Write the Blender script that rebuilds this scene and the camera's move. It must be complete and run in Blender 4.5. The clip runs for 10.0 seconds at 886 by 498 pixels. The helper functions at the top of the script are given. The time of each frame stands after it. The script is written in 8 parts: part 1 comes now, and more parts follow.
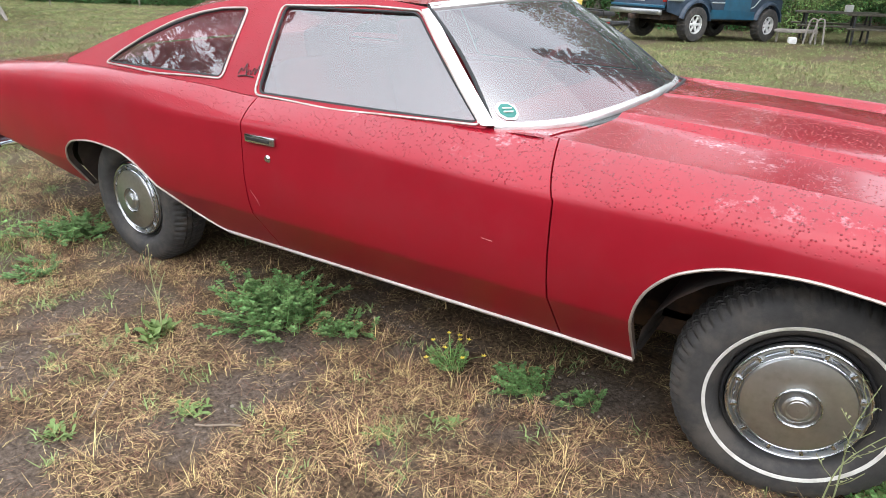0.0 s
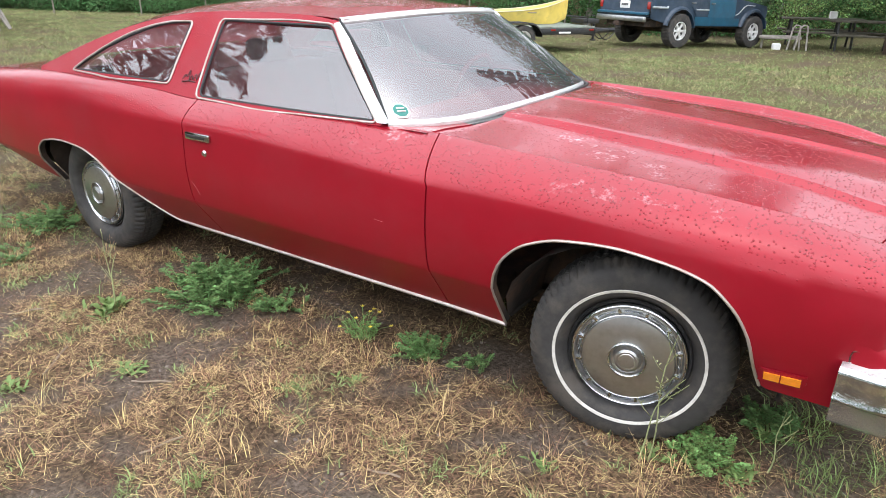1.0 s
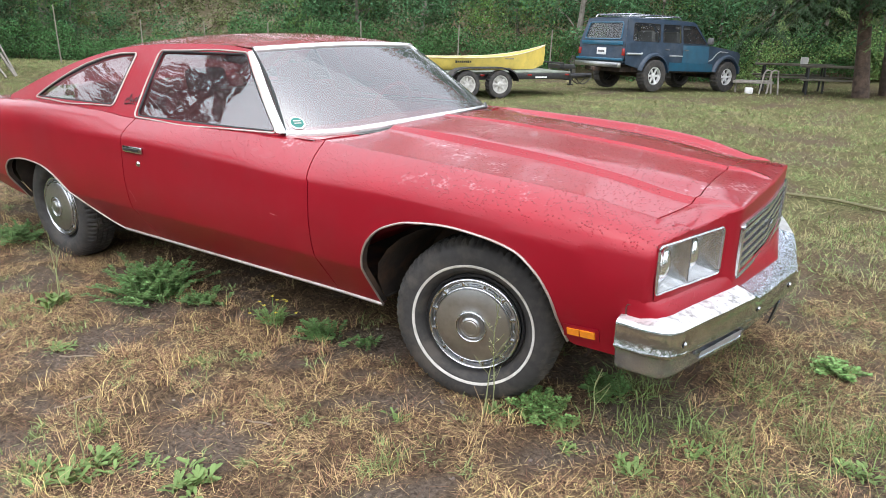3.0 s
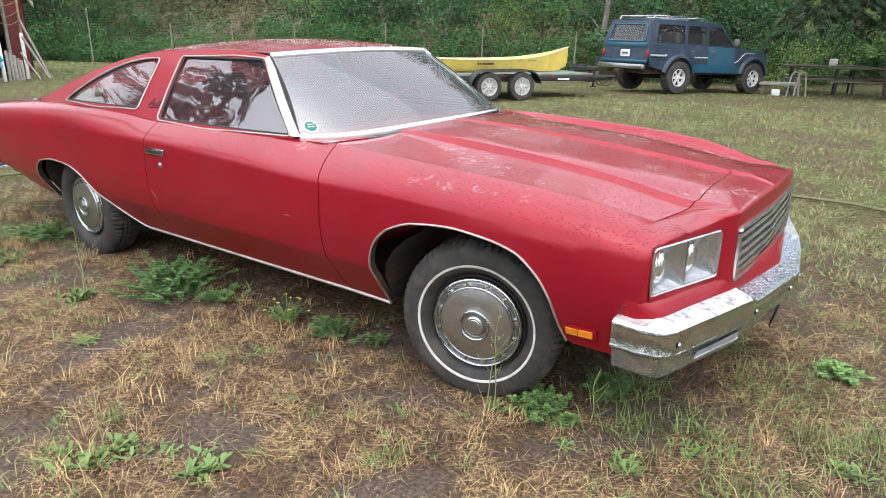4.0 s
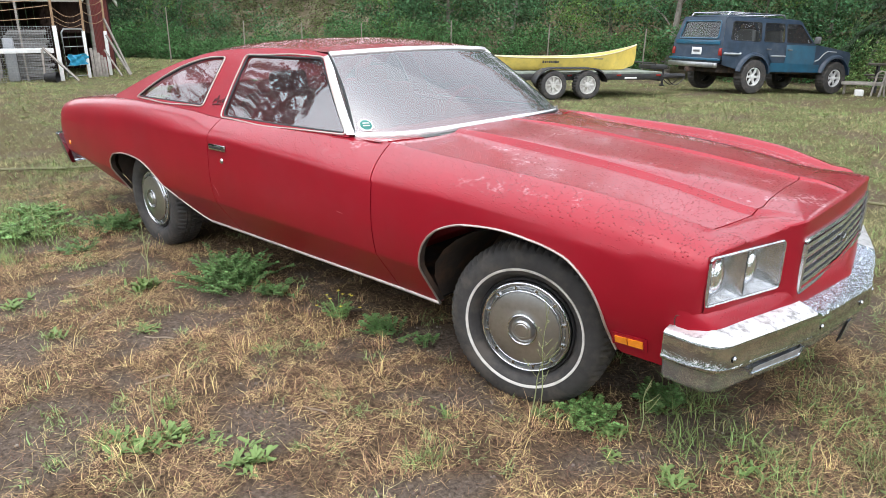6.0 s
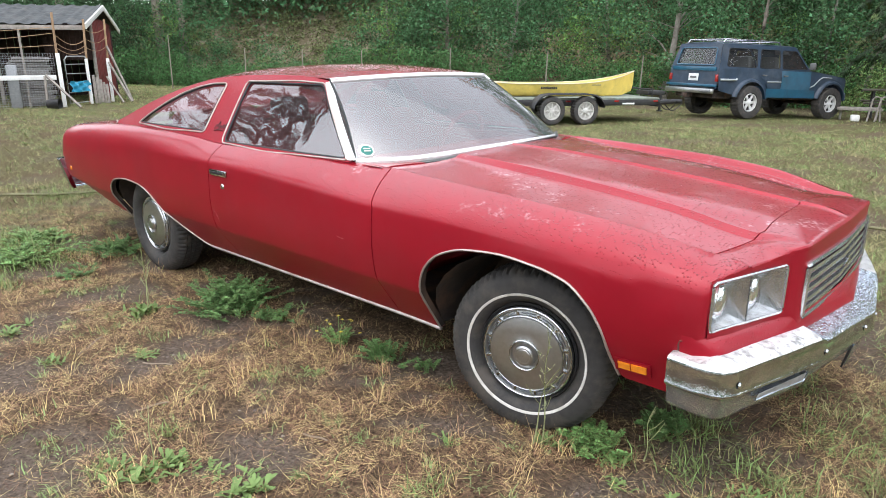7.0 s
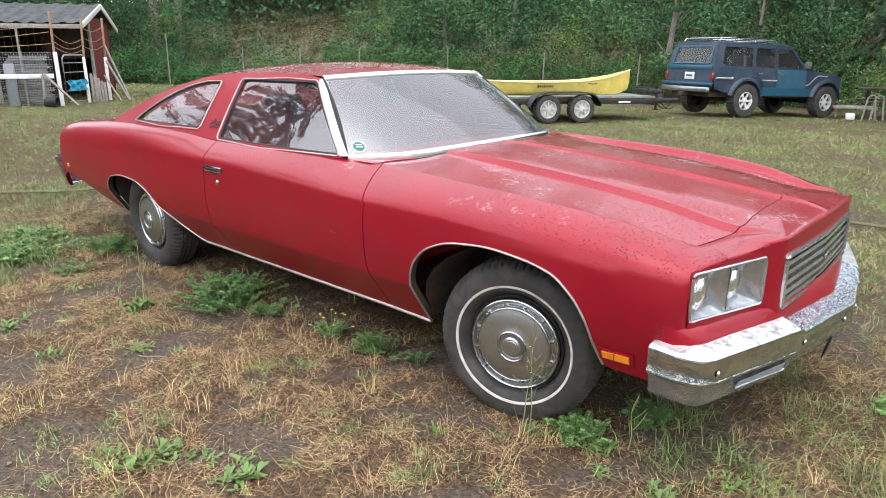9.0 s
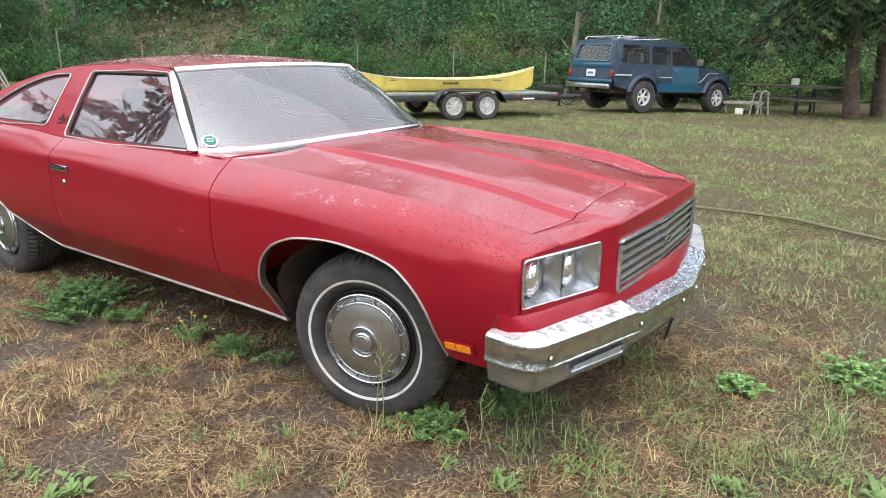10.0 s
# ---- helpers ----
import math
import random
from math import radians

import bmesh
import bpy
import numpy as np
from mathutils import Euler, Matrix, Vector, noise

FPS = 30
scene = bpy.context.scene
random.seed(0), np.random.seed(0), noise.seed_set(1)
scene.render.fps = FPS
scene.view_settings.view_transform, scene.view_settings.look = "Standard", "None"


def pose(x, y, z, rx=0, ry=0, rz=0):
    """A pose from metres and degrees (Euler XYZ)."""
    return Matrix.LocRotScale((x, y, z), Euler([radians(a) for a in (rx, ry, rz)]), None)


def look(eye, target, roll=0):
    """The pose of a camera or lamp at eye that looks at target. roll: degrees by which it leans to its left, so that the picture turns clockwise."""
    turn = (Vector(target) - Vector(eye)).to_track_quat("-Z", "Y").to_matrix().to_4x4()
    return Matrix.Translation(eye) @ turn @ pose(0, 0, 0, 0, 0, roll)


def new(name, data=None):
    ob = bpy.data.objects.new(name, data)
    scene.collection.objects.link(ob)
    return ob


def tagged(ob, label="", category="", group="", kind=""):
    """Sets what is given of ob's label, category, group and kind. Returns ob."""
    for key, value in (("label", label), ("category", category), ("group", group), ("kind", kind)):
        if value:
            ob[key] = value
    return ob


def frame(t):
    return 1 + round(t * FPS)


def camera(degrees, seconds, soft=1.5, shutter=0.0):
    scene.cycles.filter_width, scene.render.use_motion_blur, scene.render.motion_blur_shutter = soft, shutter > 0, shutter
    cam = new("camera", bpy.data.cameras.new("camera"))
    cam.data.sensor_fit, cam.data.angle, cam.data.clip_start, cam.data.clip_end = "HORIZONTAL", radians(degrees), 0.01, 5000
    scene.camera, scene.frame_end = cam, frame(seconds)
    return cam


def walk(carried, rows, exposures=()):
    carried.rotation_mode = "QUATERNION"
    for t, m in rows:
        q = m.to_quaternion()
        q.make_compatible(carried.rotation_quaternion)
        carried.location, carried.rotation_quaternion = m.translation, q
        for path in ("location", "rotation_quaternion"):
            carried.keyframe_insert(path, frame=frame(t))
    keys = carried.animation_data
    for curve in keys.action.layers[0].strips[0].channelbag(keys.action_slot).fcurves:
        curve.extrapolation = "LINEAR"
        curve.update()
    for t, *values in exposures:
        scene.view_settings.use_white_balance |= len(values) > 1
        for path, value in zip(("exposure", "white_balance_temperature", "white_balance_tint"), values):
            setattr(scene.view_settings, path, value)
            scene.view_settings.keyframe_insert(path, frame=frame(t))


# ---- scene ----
cam = camera(67.1, 10.0, soft=0.75)
PATH = [
    (0, (0.015, -2.74, 1.428), (-0.992, -1.196, 0.652), 0.9),
    (0.5, (0.302, -2.736, 1.469), (-0.714, -1.2, 0.69), 0.7),
    (1, (0.549, -2.82, 1.48), (-0.477, -1.281, 0.72), 0.7),
    (1.5, (0.767, -2.882, 1.463), (-0.29, -1.303, 0.837), 0.6),
    (2, (0.978, -2.844, 1.429), (-0.084, -1.266, 0.81), 0.6),
    (2.2, (1.059, -2.835, 1.421), (0.005, -1.257, 0.79), 0.6),
    (3.3, (1.27, -2.935, 1.408), (0.185, -1.377, 0.78), 0.3),
    (3.5, (1.297, -2.941, 1.417), (0.171, -1.411, 0.792), 0.3),
    (4, (1.338, -2.925, 1.432), (0.212, -1.396, 0.804), 0.3),
    (4.5, (1.357, -2.903, 1.439), (0.203, -1.396, 0.807), 0.1),
    (5, (1.375, -2.873, 1.437), (0.108, -1.461, 0.805), 0.0),
    (6.5, (1.349, -2.878, 1.44), (0.084, -1.465, 0.804), 0.2),
    (7, (1.347, -2.875, 1.438), (0.068, -1.445, 0.873), 0.1),
    (7.5, (1.36, -2.88, 1.438), (0.08, -1.448, 0.88), 0.1),
    (8, (1.374, -2.883, 1.435), (0.097, -1.453, 0.864), 0.1),
    (8.5, (1.393, -2.888, 1.434), (0.116, -1.458, 0.865), 0.1),
    (9, (1.414, -2.894, 1.433), (0.139, -1.462, 0.865), 0.1),
    (9.5, (1.484, -2.847, 1.414), (0.264, -1.368, 0.846), 0.3),
    (10, (1.619, -2.676, 1.398), (0.522, -1.104, 0.827), 0.3),
]
walk(cam, [(t, look(eye, target, roll)) for t, eye, target, roll in PATH], exposures=[(0, 0.52), (2, 0.5), (3.4, 0.42), (10, 0.4)])

# ---- world, sun and exposure ----
world = bpy.data.worlds.new("overcast_sky")
scene.world = world
world.use_nodes = True
wn, wl = world.node_tree.nodes, world.node_tree.links
sky = wn.new("ShaderNodeTexSky")
sky.sky_type, sky.sun_disc = "NISHITA", False
sky.sun_elevation, sky.sun_rotation = radians(66), radians(156)
sky.air_density, sky.dust_density, sky.ozone_density = 1.0, 0.6, 1.0
grey = wn.new("ShaderNodeHueSaturation")
grey.inputs["Saturation"].default_value = 0.26
wl.new(sky.outputs["Color"], grey.inputs["Color"])
# cloud is brighter overhead than at the horizon
way_up, height, cloud = wn.new("ShaderNodeTexCoord"), wn.new("ShaderNodeSeparateXYZ"), wn.new("ShaderNodeMapRange")
cloud.inputs["To Min"].default_value, cloud.inputs["To Max"].default_value = 1.9, 3.6
wl.new(way_up.outputs["Generated"], height.inputs["Vector"])
wl.new(height.outputs["Z"], cloud.inputs["Value"])
scaled = wn.new("ShaderNodeVectorMath")
scaled.operation = "SCALE"
wl.new(grey.outputs["Color"], scaled.inputs[0])
wl.new(cloud.outputs["Result"], scaled.inputs["Scale"])
wl.new(scaled.outputs["Vector"], wn["Background"].inputs["Color"])
wn["Background"].inputs["Strength"].default_value = 0.165
sun = new("sun", bpy.data.lights.new("sun", "SUN"))
sun.data.energy, sun.data.angle, sun.data.color = 1.0, radians(140), (1.0, 0.965, 0.95)
sun.matrix_world = look((4, -9, 22), (0, 0, 0))


# ---- small tools ----
def curve_through(x, *pairs):
    """A smooth curve through (x, value) pairs, level beyond its ends."""
    pairs = sorted(pairs)
    xs, ys = [p[0] for p in pairs], [p[1] for p in pairs]
    if x <= xs[0]:
        return ys[0]
    if x >= xs[-1]:
        return ys[-1]
    k = max(i for i in range(len(xs)) if xs[i] <= x)
    k = min(k, len(xs) - 2)
    d = [(ys[i + 1] - ys[i]) / (xs[i + 1] - xs[i]) for i in range(len(xs) - 1)]

    def tangent(i):
        if i == 0:
            return d[0]
        if i == len(xs) - 1:
            return d[-1]
        return 0 if d[i - 1] * d[i] <= 0 else 2 * d[i - 1] * d[i] / (d[i - 1] + d[i])

    h = xs[k + 1] - xs[k]
    s = (x - xs[k]) / h
    return (ys[k] * (1 + 2 * s) * (1 - s) ** 2 + h * tangent(k) * s * (1 - s) ** 2
            + ys[k + 1] * s * s * (3 - 2 * s) + h * tangent(k + 1) * s * s * (s - 1))


def lerp(a, b, s):
    return a + (b - a) * s


def steps(a, b, n):
    return [a + (b - a) * i / n for i in range(n + 1)]


def finish(bm, name, mat, smooth=True, weld=0.0004):
    if weld:
        bmesh.ops.remove_doubles(bm, verts=bm.verts, dist=weld)
    me = bpy.data.meshes.new(name)
    bm.to_mesh(me)
    bm.free()
    for m in mat if isinstance(mat, (list, tuple)) else (mat,):
        me.materials.append(m)
    if smooth:
        me.polygons.foreach_set("use_smooth", [True] * len(me.polygons))
        if smooth is not True:
            me.set_sharp_from_angle(angle=radians(smooth))
    return me


def part(name, bm, mat, parent=None, label="", smooth=35, weld=0.0004):
    """One mesh object under a thing or a part."""
    ob = new(name, finish(bm, name, mat, smooth, weld))
    if parent is not None:
        ob.parent = parent
    if label:
        ob["label"] = label
    return ob


def thing(name, label, category, m=None, group="", kind=""):
    ob = new(name)
    ob.empty_display_size = 0.1
    if m is not None:
        ob.matrix_world = m
    return tagged(ob, label, category, group, kind)


def sheet(bm, rows, flip=False, mat=0):
    """Quads through a grid of places."""
    vs = [[bm.verts.new(p) for p in row] for row in rows]
    for a, b in zip(vs, vs[1:]):
        for i in range(len(a) - 1):
            q = (a[i], a[i + 1], b[i + 1], b[i])
            f = bm.faces.new(tuple(reversed(q)) if flip else q)
            f.material_index = mat
    return vs


def tube(bm, pts, r, n=8, closed=False, flat=1.0, mat=0):
    """A round bar along a line of places."""
    pts = [Vector(p) for p in pts]
    rings = []
    for i, p in enumerate(pts):
        a = pts[i - 1] if i or closed else p
        b = pts[(i + 1) % len(pts)] if i < len(pts) - 1 or closed else p
        d = (b - a).normalized()
        side = d.cross(Vector((0, 0, 1)))
        side = side.normalized() if side.length > 0.05 else d.cross(Vector((0, 1, 0))).normalized()
        up = side.cross(d)
        ri = r[i] if isinstance(r, (list, tuple)) else r
        rings.append([bm.verts.new(p + ri * (math.cos(k * 2 * math.pi / n) * side + flat * math.sin(k * 2 * math.pi / n) * up)) for k in range(n)])
    for a, b in zip(rings, rings[1:] + (rings[:1] if closed else [])):
        for k in range(n):
            bm.faces.new((a[k], b[k], b[(k + 1) % n], a[(k + 1) % n])).material_index = mat
    if not closed:
        bm.faces.new(rings[0]).material_index = mat
        bm.faces.new(list(reversed(rings[-1]))).material_index = mat


def block(bm, mid, size, bevel=0.0, turn=None, seg=2, mat=0):
    """A box with rounded edges."""
    m = Matrix.Translation(mid) @ (turn or Matrix()) @ Matrix.Diagonal((*size, 1))
    made = bmesh.ops.create_cube(bm, size=1, matrix=m)["verts"]
    if bevel:
        edges = {e for v in made for e in v.link_edges}
        out = bmesh.ops.bevel(bm, geom=list(edges), offset=bevel, segments=seg, affect="EDGES", profile=0.5)
        for f in out["faces"]:
            f.material_index = mat
        made = [v for f in out["faces"] for v in f.verts]
    for v in made:
        for f in v.link_faces:
            f.material_index = mat


def lathe(bm, profile, n=48, wave=None, mat=0, centre=(0, 0, 0)):
    """Turn (radius, along -y) pairs round the y axis."""
    c = Vector(centre)
    rows = []
    for j, (r, a) in enumerate(profile):
        row = []
        for k in range(n):
            rr = r + (wave(j, k) if wave else 0)
            t = k * 2 * math.pi / n
            row.append(bm.verts.new(c + Vector((rr * math.cos(t), -a, rr * math.sin(t)))))
        rows.append(row)
    for a, b in zip(rows, rows[1:]):
        for k in range(n):
            bm.faces.new((a[k], a[(k + 1) % n], b[(k + 1) % n], b[k])).material_index = mat
    return rows


def plate(bm, outline, thick, mat=0):
    """A flat shape of some thickness: outline of 3D places, thick as a vector."""
    t = Vector(thick)
    a = [bm.verts.new(Vector(p)) for p in outline]
    b = [bm.verts.new(Vector(p) + t) for p in outline]
    n = len(a)
    fs = [bm.faces.new(a), bm.faces.new(list(reversed(b)))]
    for i in range(n):
        fs.append(bm.faces.new((a[i], b[i], b[(i + 1) % n], a[(i + 1) % n])))
    for f in fs:
        f.material_index = mat
    bmesh.ops.recalc_face_normals(bm, faces=fs)


def holed(bm, outer, holes, place, mat=0):
    """Fill a flat outline with holes; place(u, v) gives each corner's spot."""
    edges = []
    for loop in [outer] + holes:
        vs = [bm.verts.new((u, v, 0)) for u, v in loop]
        edges += [bm.edges.new((vs[i], vs[(i + 1) % len(vs)])) for i in range(len(vs))]
    fs = [g for g in bmesh.ops.triangle_fill(bm, use_beauty=True, edges=edges)["geom"] if isinstance(g, bmesh.types.BMFace)]
    vs = {v for f in fs for v in f.verts}
    for v in vs:
        v.co = place(v.co.x, v.co.y)
    for f in fs:
        f.material_index = mat
    return fs


def face_out(bm, way):
    """Turn the faces of a pane to look along a direction."""
    bm.normal_update()
    for f in bm.faces:
        if f.normal.dot(Vector(way)) < 0:
            f.normal_flip()


def soup(name, verts, faces, mat, parent=None, index=None, smooth=False):
    """A mesh object from arrays; all faces with the same number of corners."""
    verts, faces = np.asarray(verts, dtype=np.float32), np.asarray(faces, dtype=np.int32)
    me = bpy.data.meshes.new(name)
    me.vertices.add(len(verts))
    me.vertices.foreach_set("co", verts.ravel())
    n, k = faces.shape
    me.loops.add(n * k)
    me.loops.foreach_set("vertex_index", faces.ravel())
    me.polygons.add(n)
    me.polygons.foreach_set("loop_start", np.arange(0, n * k, k, dtype=np.int32))
    me.polygons.foreach_set("loop_total", np.full(n, k, dtype=np.int32))
    for m in mat if isinstance(mat, (list, tuple)) else (mat,):
        me.materials.append(m)
    if index is not None:
        me.polygons.foreach_set("material_index", np.asarray(index, dtype=np.int32))
    if smooth:
        me.polygons.foreach_set("use_smooth", np.ones(n, dtype=bool))
    me.update()
    me.validate()
    ob = new(name, me)
    if parent is not None:
        ob.parent = parent
    return ob


# ---- materials ----
def material(name, colour, rough=0.6, metal=0.0, vary=0.15, scale=20.0, bump=0.1, bump_scale=120.0, coat=0.0, coat_rough=0.08, dirt=None, dirt_amount=0.0, dirt_scale=3.0,
             island=0.0, spec=0.5, depth=0.004):
    """A painted, stained or raw surface: colour that varies at two sizes, relief, and stains."""
    m = bpy.data.materials.new(name)
    m.use_nodes = True
    n, l = m.node_tree.nodes, m.node_tree.links
    p = n["Principled BSDF"]
    p.inputs["Roughness"].default_value, p.inputs["Metallic"].default_value = rough, metal
    p.inputs["Coat Weight"].default_value, p.inputs["Coat Roughness"].default_value = coat, coat_rough
    p.inputs["Specular IOR Level"].default_value = spec
    where = n.new("ShaderNodeNewGeometry")
    fine = n.new("ShaderNodeTexNoise")
    fine.inputs["Scale"].default_value, fine.inputs["Detail"].default_value = scale, 6
    l.new(where.outputs["Position"], fine.inputs["Vector"])
    ramp = n.new("ShaderNodeMapRange")
    ramp.inputs["From Min"].default_value, ramp.inputs["From Max"].default_value = 0.3, 0.7
    ramp.inputs["To Min"].default_value, ramp.inputs["To Max"].default_value = 1 - vary, 1 + vary
    l.new(fine.outputs["Fac"], ramp.inputs["Value"])
    mul = n.new("ShaderNodeMix")
    mul.data_type, mul.blend_type = "RGBA", "MULTIPLY"
    mul.inputs["Factor"].default_value = 1
    mul.inputs["A"].default_value = (*colour, 1)
    l.new(ramp.outputs["Result"], mul.inputs["B"])
    out = mul.outputs["Result"]
    if island:
        hue = n.new("ShaderNodeHueSaturation")
        span = n.new("ShaderNodeMapRange")
        span.inputs["To Min"].default_value, span.inputs["To Max"].default_value = 1 - island, 1 + island
        turn = n.new("ShaderNodeMapRange")
        turn.inputs["To Min"].default_value, turn.inputs["To Max"].default_value = 0.5 - island * 0.07, 0.5 + island * 0.05
        l.new(where.outputs["Random Per Island"], span.inputs["Value"])
        l.new(where.outputs["Random Per Island"], turn.inputs["Value"])
        l.new(span.outputs["Result"], hue.inputs["Value"])
        l.new(turn.outputs["Result"], hue.inputs["Hue"])
        l.new(out, hue.inputs["Color"])
        out = hue.outputs["Color"]
    if dirt:
        big = n.new("ShaderNodeTexNoise")
        big.inputs["Scale"].default_value, big.inputs["Detail"].default_value, big.inputs["Roughness"].default_value = dirt_scale, 8, 0.65
        l.new(where.outputs["Position"], big.inputs["Vector"])
        cut = n.new("ShaderNodeMapRange")
        cut.inputs["From Min"].default_value, cut.inputs["From Max"].default_value = 0.48, 0.66
        cut.inputs["To Max"].default_value = dirt_amount
        l.new(big.outputs["Fac"], cut.inputs["Value"])
        mix = n.new("ShaderNodeMix")
        mix.data_type = "RGBA"
        mix.inputs["B"].default_value = (*dirt, 1)
        l.new(cut.outputs["Result"], mix.inputs["Factor"])
        l.new(out, mix.inputs["A"])
        out = mix.outputs["Result"]
    l.new(out, p.inputs["Base Color"])
    if bump:
        grain = n.new("ShaderNodeTexNoise")
        grain.inputs["Scale"].default_value, grain.inputs["Detail"].default_value = bump_scale, 4
        l.new(where.outputs["Position"], grain.inputs["Vector"])
        b = n.new("ShaderNodeBump")
        b.inputs["Strength"].default_value, b.inputs["Distance"].default_value = bump, depth
        l.new(grain.outputs["Fac"], b.inputs["Height"])
        l.new(b.outputs["Normal"], p.inputs["Normal"])
    return m


def wet_paint(name, colour):
    """Old red metallic enamel under rain: drops stand on what faces up, dust dulls it in patches."""
    m = material(name, colour, rough=0.42, metal=0.16, vary=0.08, scale=3.0, bump=0, coat=0.9, coat_rough=0.09, dirt=(0.26, 0.05, 0.06), dirt_amount=0.15, dirt_scale=2.2)
    n, l = m.node_tree.nodes, m.node_tree.links
    p = n["Principled BSDF"]
    p.inputs["Specular IOR Level"].default_value = 0.22
    where = n.new("ShaderNodeNewGeometry")
    cells = n.new("ShaderNodeTexVoronoi")
    cells.inputs["Scale"].default_value = 100
    cells.inputs["Randomness"].default_value = 1
    l.new(where.outputs["Position"], cells.inputs["Vector"])
    drop = n.new("ShaderNodeMapRange")
    drop.interpolation_type = "SMOOTHSTEP"
    drop.inputs["From Min"].default_value, drop.inputs["From Max"].default_value = 0.40, 0.12
    l.new(cells.outputs["Distance"], drop.inputs["Value"])
    some = n.new("ShaderNodeMath")
    some.operation = "GREATER_THAN"
    some.inputs[1].default_value = 0.45
    split = n.new("ShaderNodeSeparateColor")
    l.new(cells.outputs["Color"], split.inputs["Color"])
    l.new(split.outputs["Red"], some.inputs[0])
    axes = n.new("ShaderNodeSeparateXYZ")
    l.new(where.outputs["True Normal"], axes.inputs["Vector"])
    up = n.new("ShaderNodeMapRange")
    up.inputs["From Min"].default_value, up.inputs["From Max"].default_value = 0.35, 0.75
    l.new(axes.outputs["Z"], up.inputs["Value"])
    # the rain lies as a film on top; the dry flanks are duller
    gloss = n.new("ShaderNodeMapRange")
    gloss.inputs["From Min"].default_value, gloss.inputs["From Max"].default_value = 0.55, 0.97
    gloss.inputs["To Min"].default_value, gloss.inputs["To Max"].default_value = 0.22, 1.0
    l.new(axes.outputs["Z"], gloss.inputs["Value"])
    l.new(gloss.outputs["Result"], p.inputs["Coat Weight"])
    a = n.new("ShaderNodeMath")
    a.operation = "MULTIPLY"
    l.new(drop.outputs["Result"], a.inputs[0])
    l.new(some.outputs["Value"], a.inputs[1])
    b = n.new("ShaderNodeMath")
    b.operation = "MULTIPLY"
    l.new(a.outputs["Value"], b.inputs[0])
    l.new(up.outputs["Result"], b.inputs[1])
    # pale specks on what faces up: bead clusters' bright shine put into the colour
    film = n.new("ShaderNodeTexNoise")
    film.inputs["Scale"].default_value, film.inputs["Detail"].default_value, film.inputs["Roughness"].default_value = 4.2, 9, 0.72
    l.new(where.outputs["Position"], film.inputs["Vector"])
    cut = n.new("ShaderNodeMapRange")
    cut.inputs["From Min"].default_value, cut.inputs["From Max"].default_value = 0.56, 0.66
    cut.inputs["To Min"].default_value, cut.inputs["To Max"].default_value = 0.0, 0.85
    l.new(film.outputs["Fac"], cut.inputs["Value"])
    on_top = n.new("ShaderNodeMapRange")
    on_top.inputs["From Min"].default_value, on_top.inputs["From Max"].default_value = 0.75, 0.95
    l.new(axes.outputs["Z"], on_top.inputs["Value"])
    much = n.new("ShaderNodeMath")
    much.operation = "MULTIPLY"
    specks = n.new("ShaderNodeTexNoise")
    specks.inputs["Scale"].default_value, specks.inputs["Detail"].default_value = 75, 2
    l.new(where.outputs["Position"], specks.inputs["Vector"])
    dots = n.new("ShaderNodeMapRange")
    dots.inputs["From Min"].default_value, dots.inputs["From Max"].default_value = 0.46, 0.62
    l.new(specks.outputs["Fac"], dots.inputs["Value"])
    broken = n.new("ShaderNodeMath")
    broken.operation = "MULTIPLY"
    l.new(cut.outputs["Result"], broken.inputs[0])
    l.new(dots.outputs["Result"], broken.inputs[1])
    l.new(broken.outputs["Value"], much.inputs[0])
    l.new(on_top.outputs["Result"], much.inputs[1])
    pale = n.new("ShaderNodeMix")
    pale.data_type = "RGBA"
    pale.inputs["B"].default_value = (0.6, 0.38, 0.4, 1)
    l.new(p.inputs["Base Color"].links[0].from_socket, pale.inputs["A"])
    l.new(much.outputs["Value"], pale.inputs["Factor"])
    # chalky paint deepens where a drop wets it, its dark reflection coloured in too
    soak = n.new("ShaderNodeMath")
    soak.operation = "MULTIPLY"
    soak.inputs[1].default_value = 0.4
    l.new(b.outputs["Value"], soak.inputs[0])
    wet = n.new("ShaderNodeMix")
    wet.data_type = "RGBA"
    wet.inputs["B"].default_value = (colour[0] * 0.22, colour[1] * 0.3, colour[2] * 0.3, 1)
    l.new(pale.outputs["Result"], wet.inputs["A"])
    l.new(soak.outputs["Value"], wet.inputs["Factor"])
    l.new(wet.outputs["Result"], p.inputs["Base Color"])
    bump = n.new("ShaderNodeBump")
    bump.inputs["Strength"].default_value, bump.inputs["Distance"].default_value = 0.8, 0.003
    l.new(b.outputs["Value"], bump.inputs["Height"])
    l.new(bump.outputs["Normal"], p.inputs["Coat Normal"])
    l.new(bump.outputs["Normal"], p.inputs["Normal"])
    return m


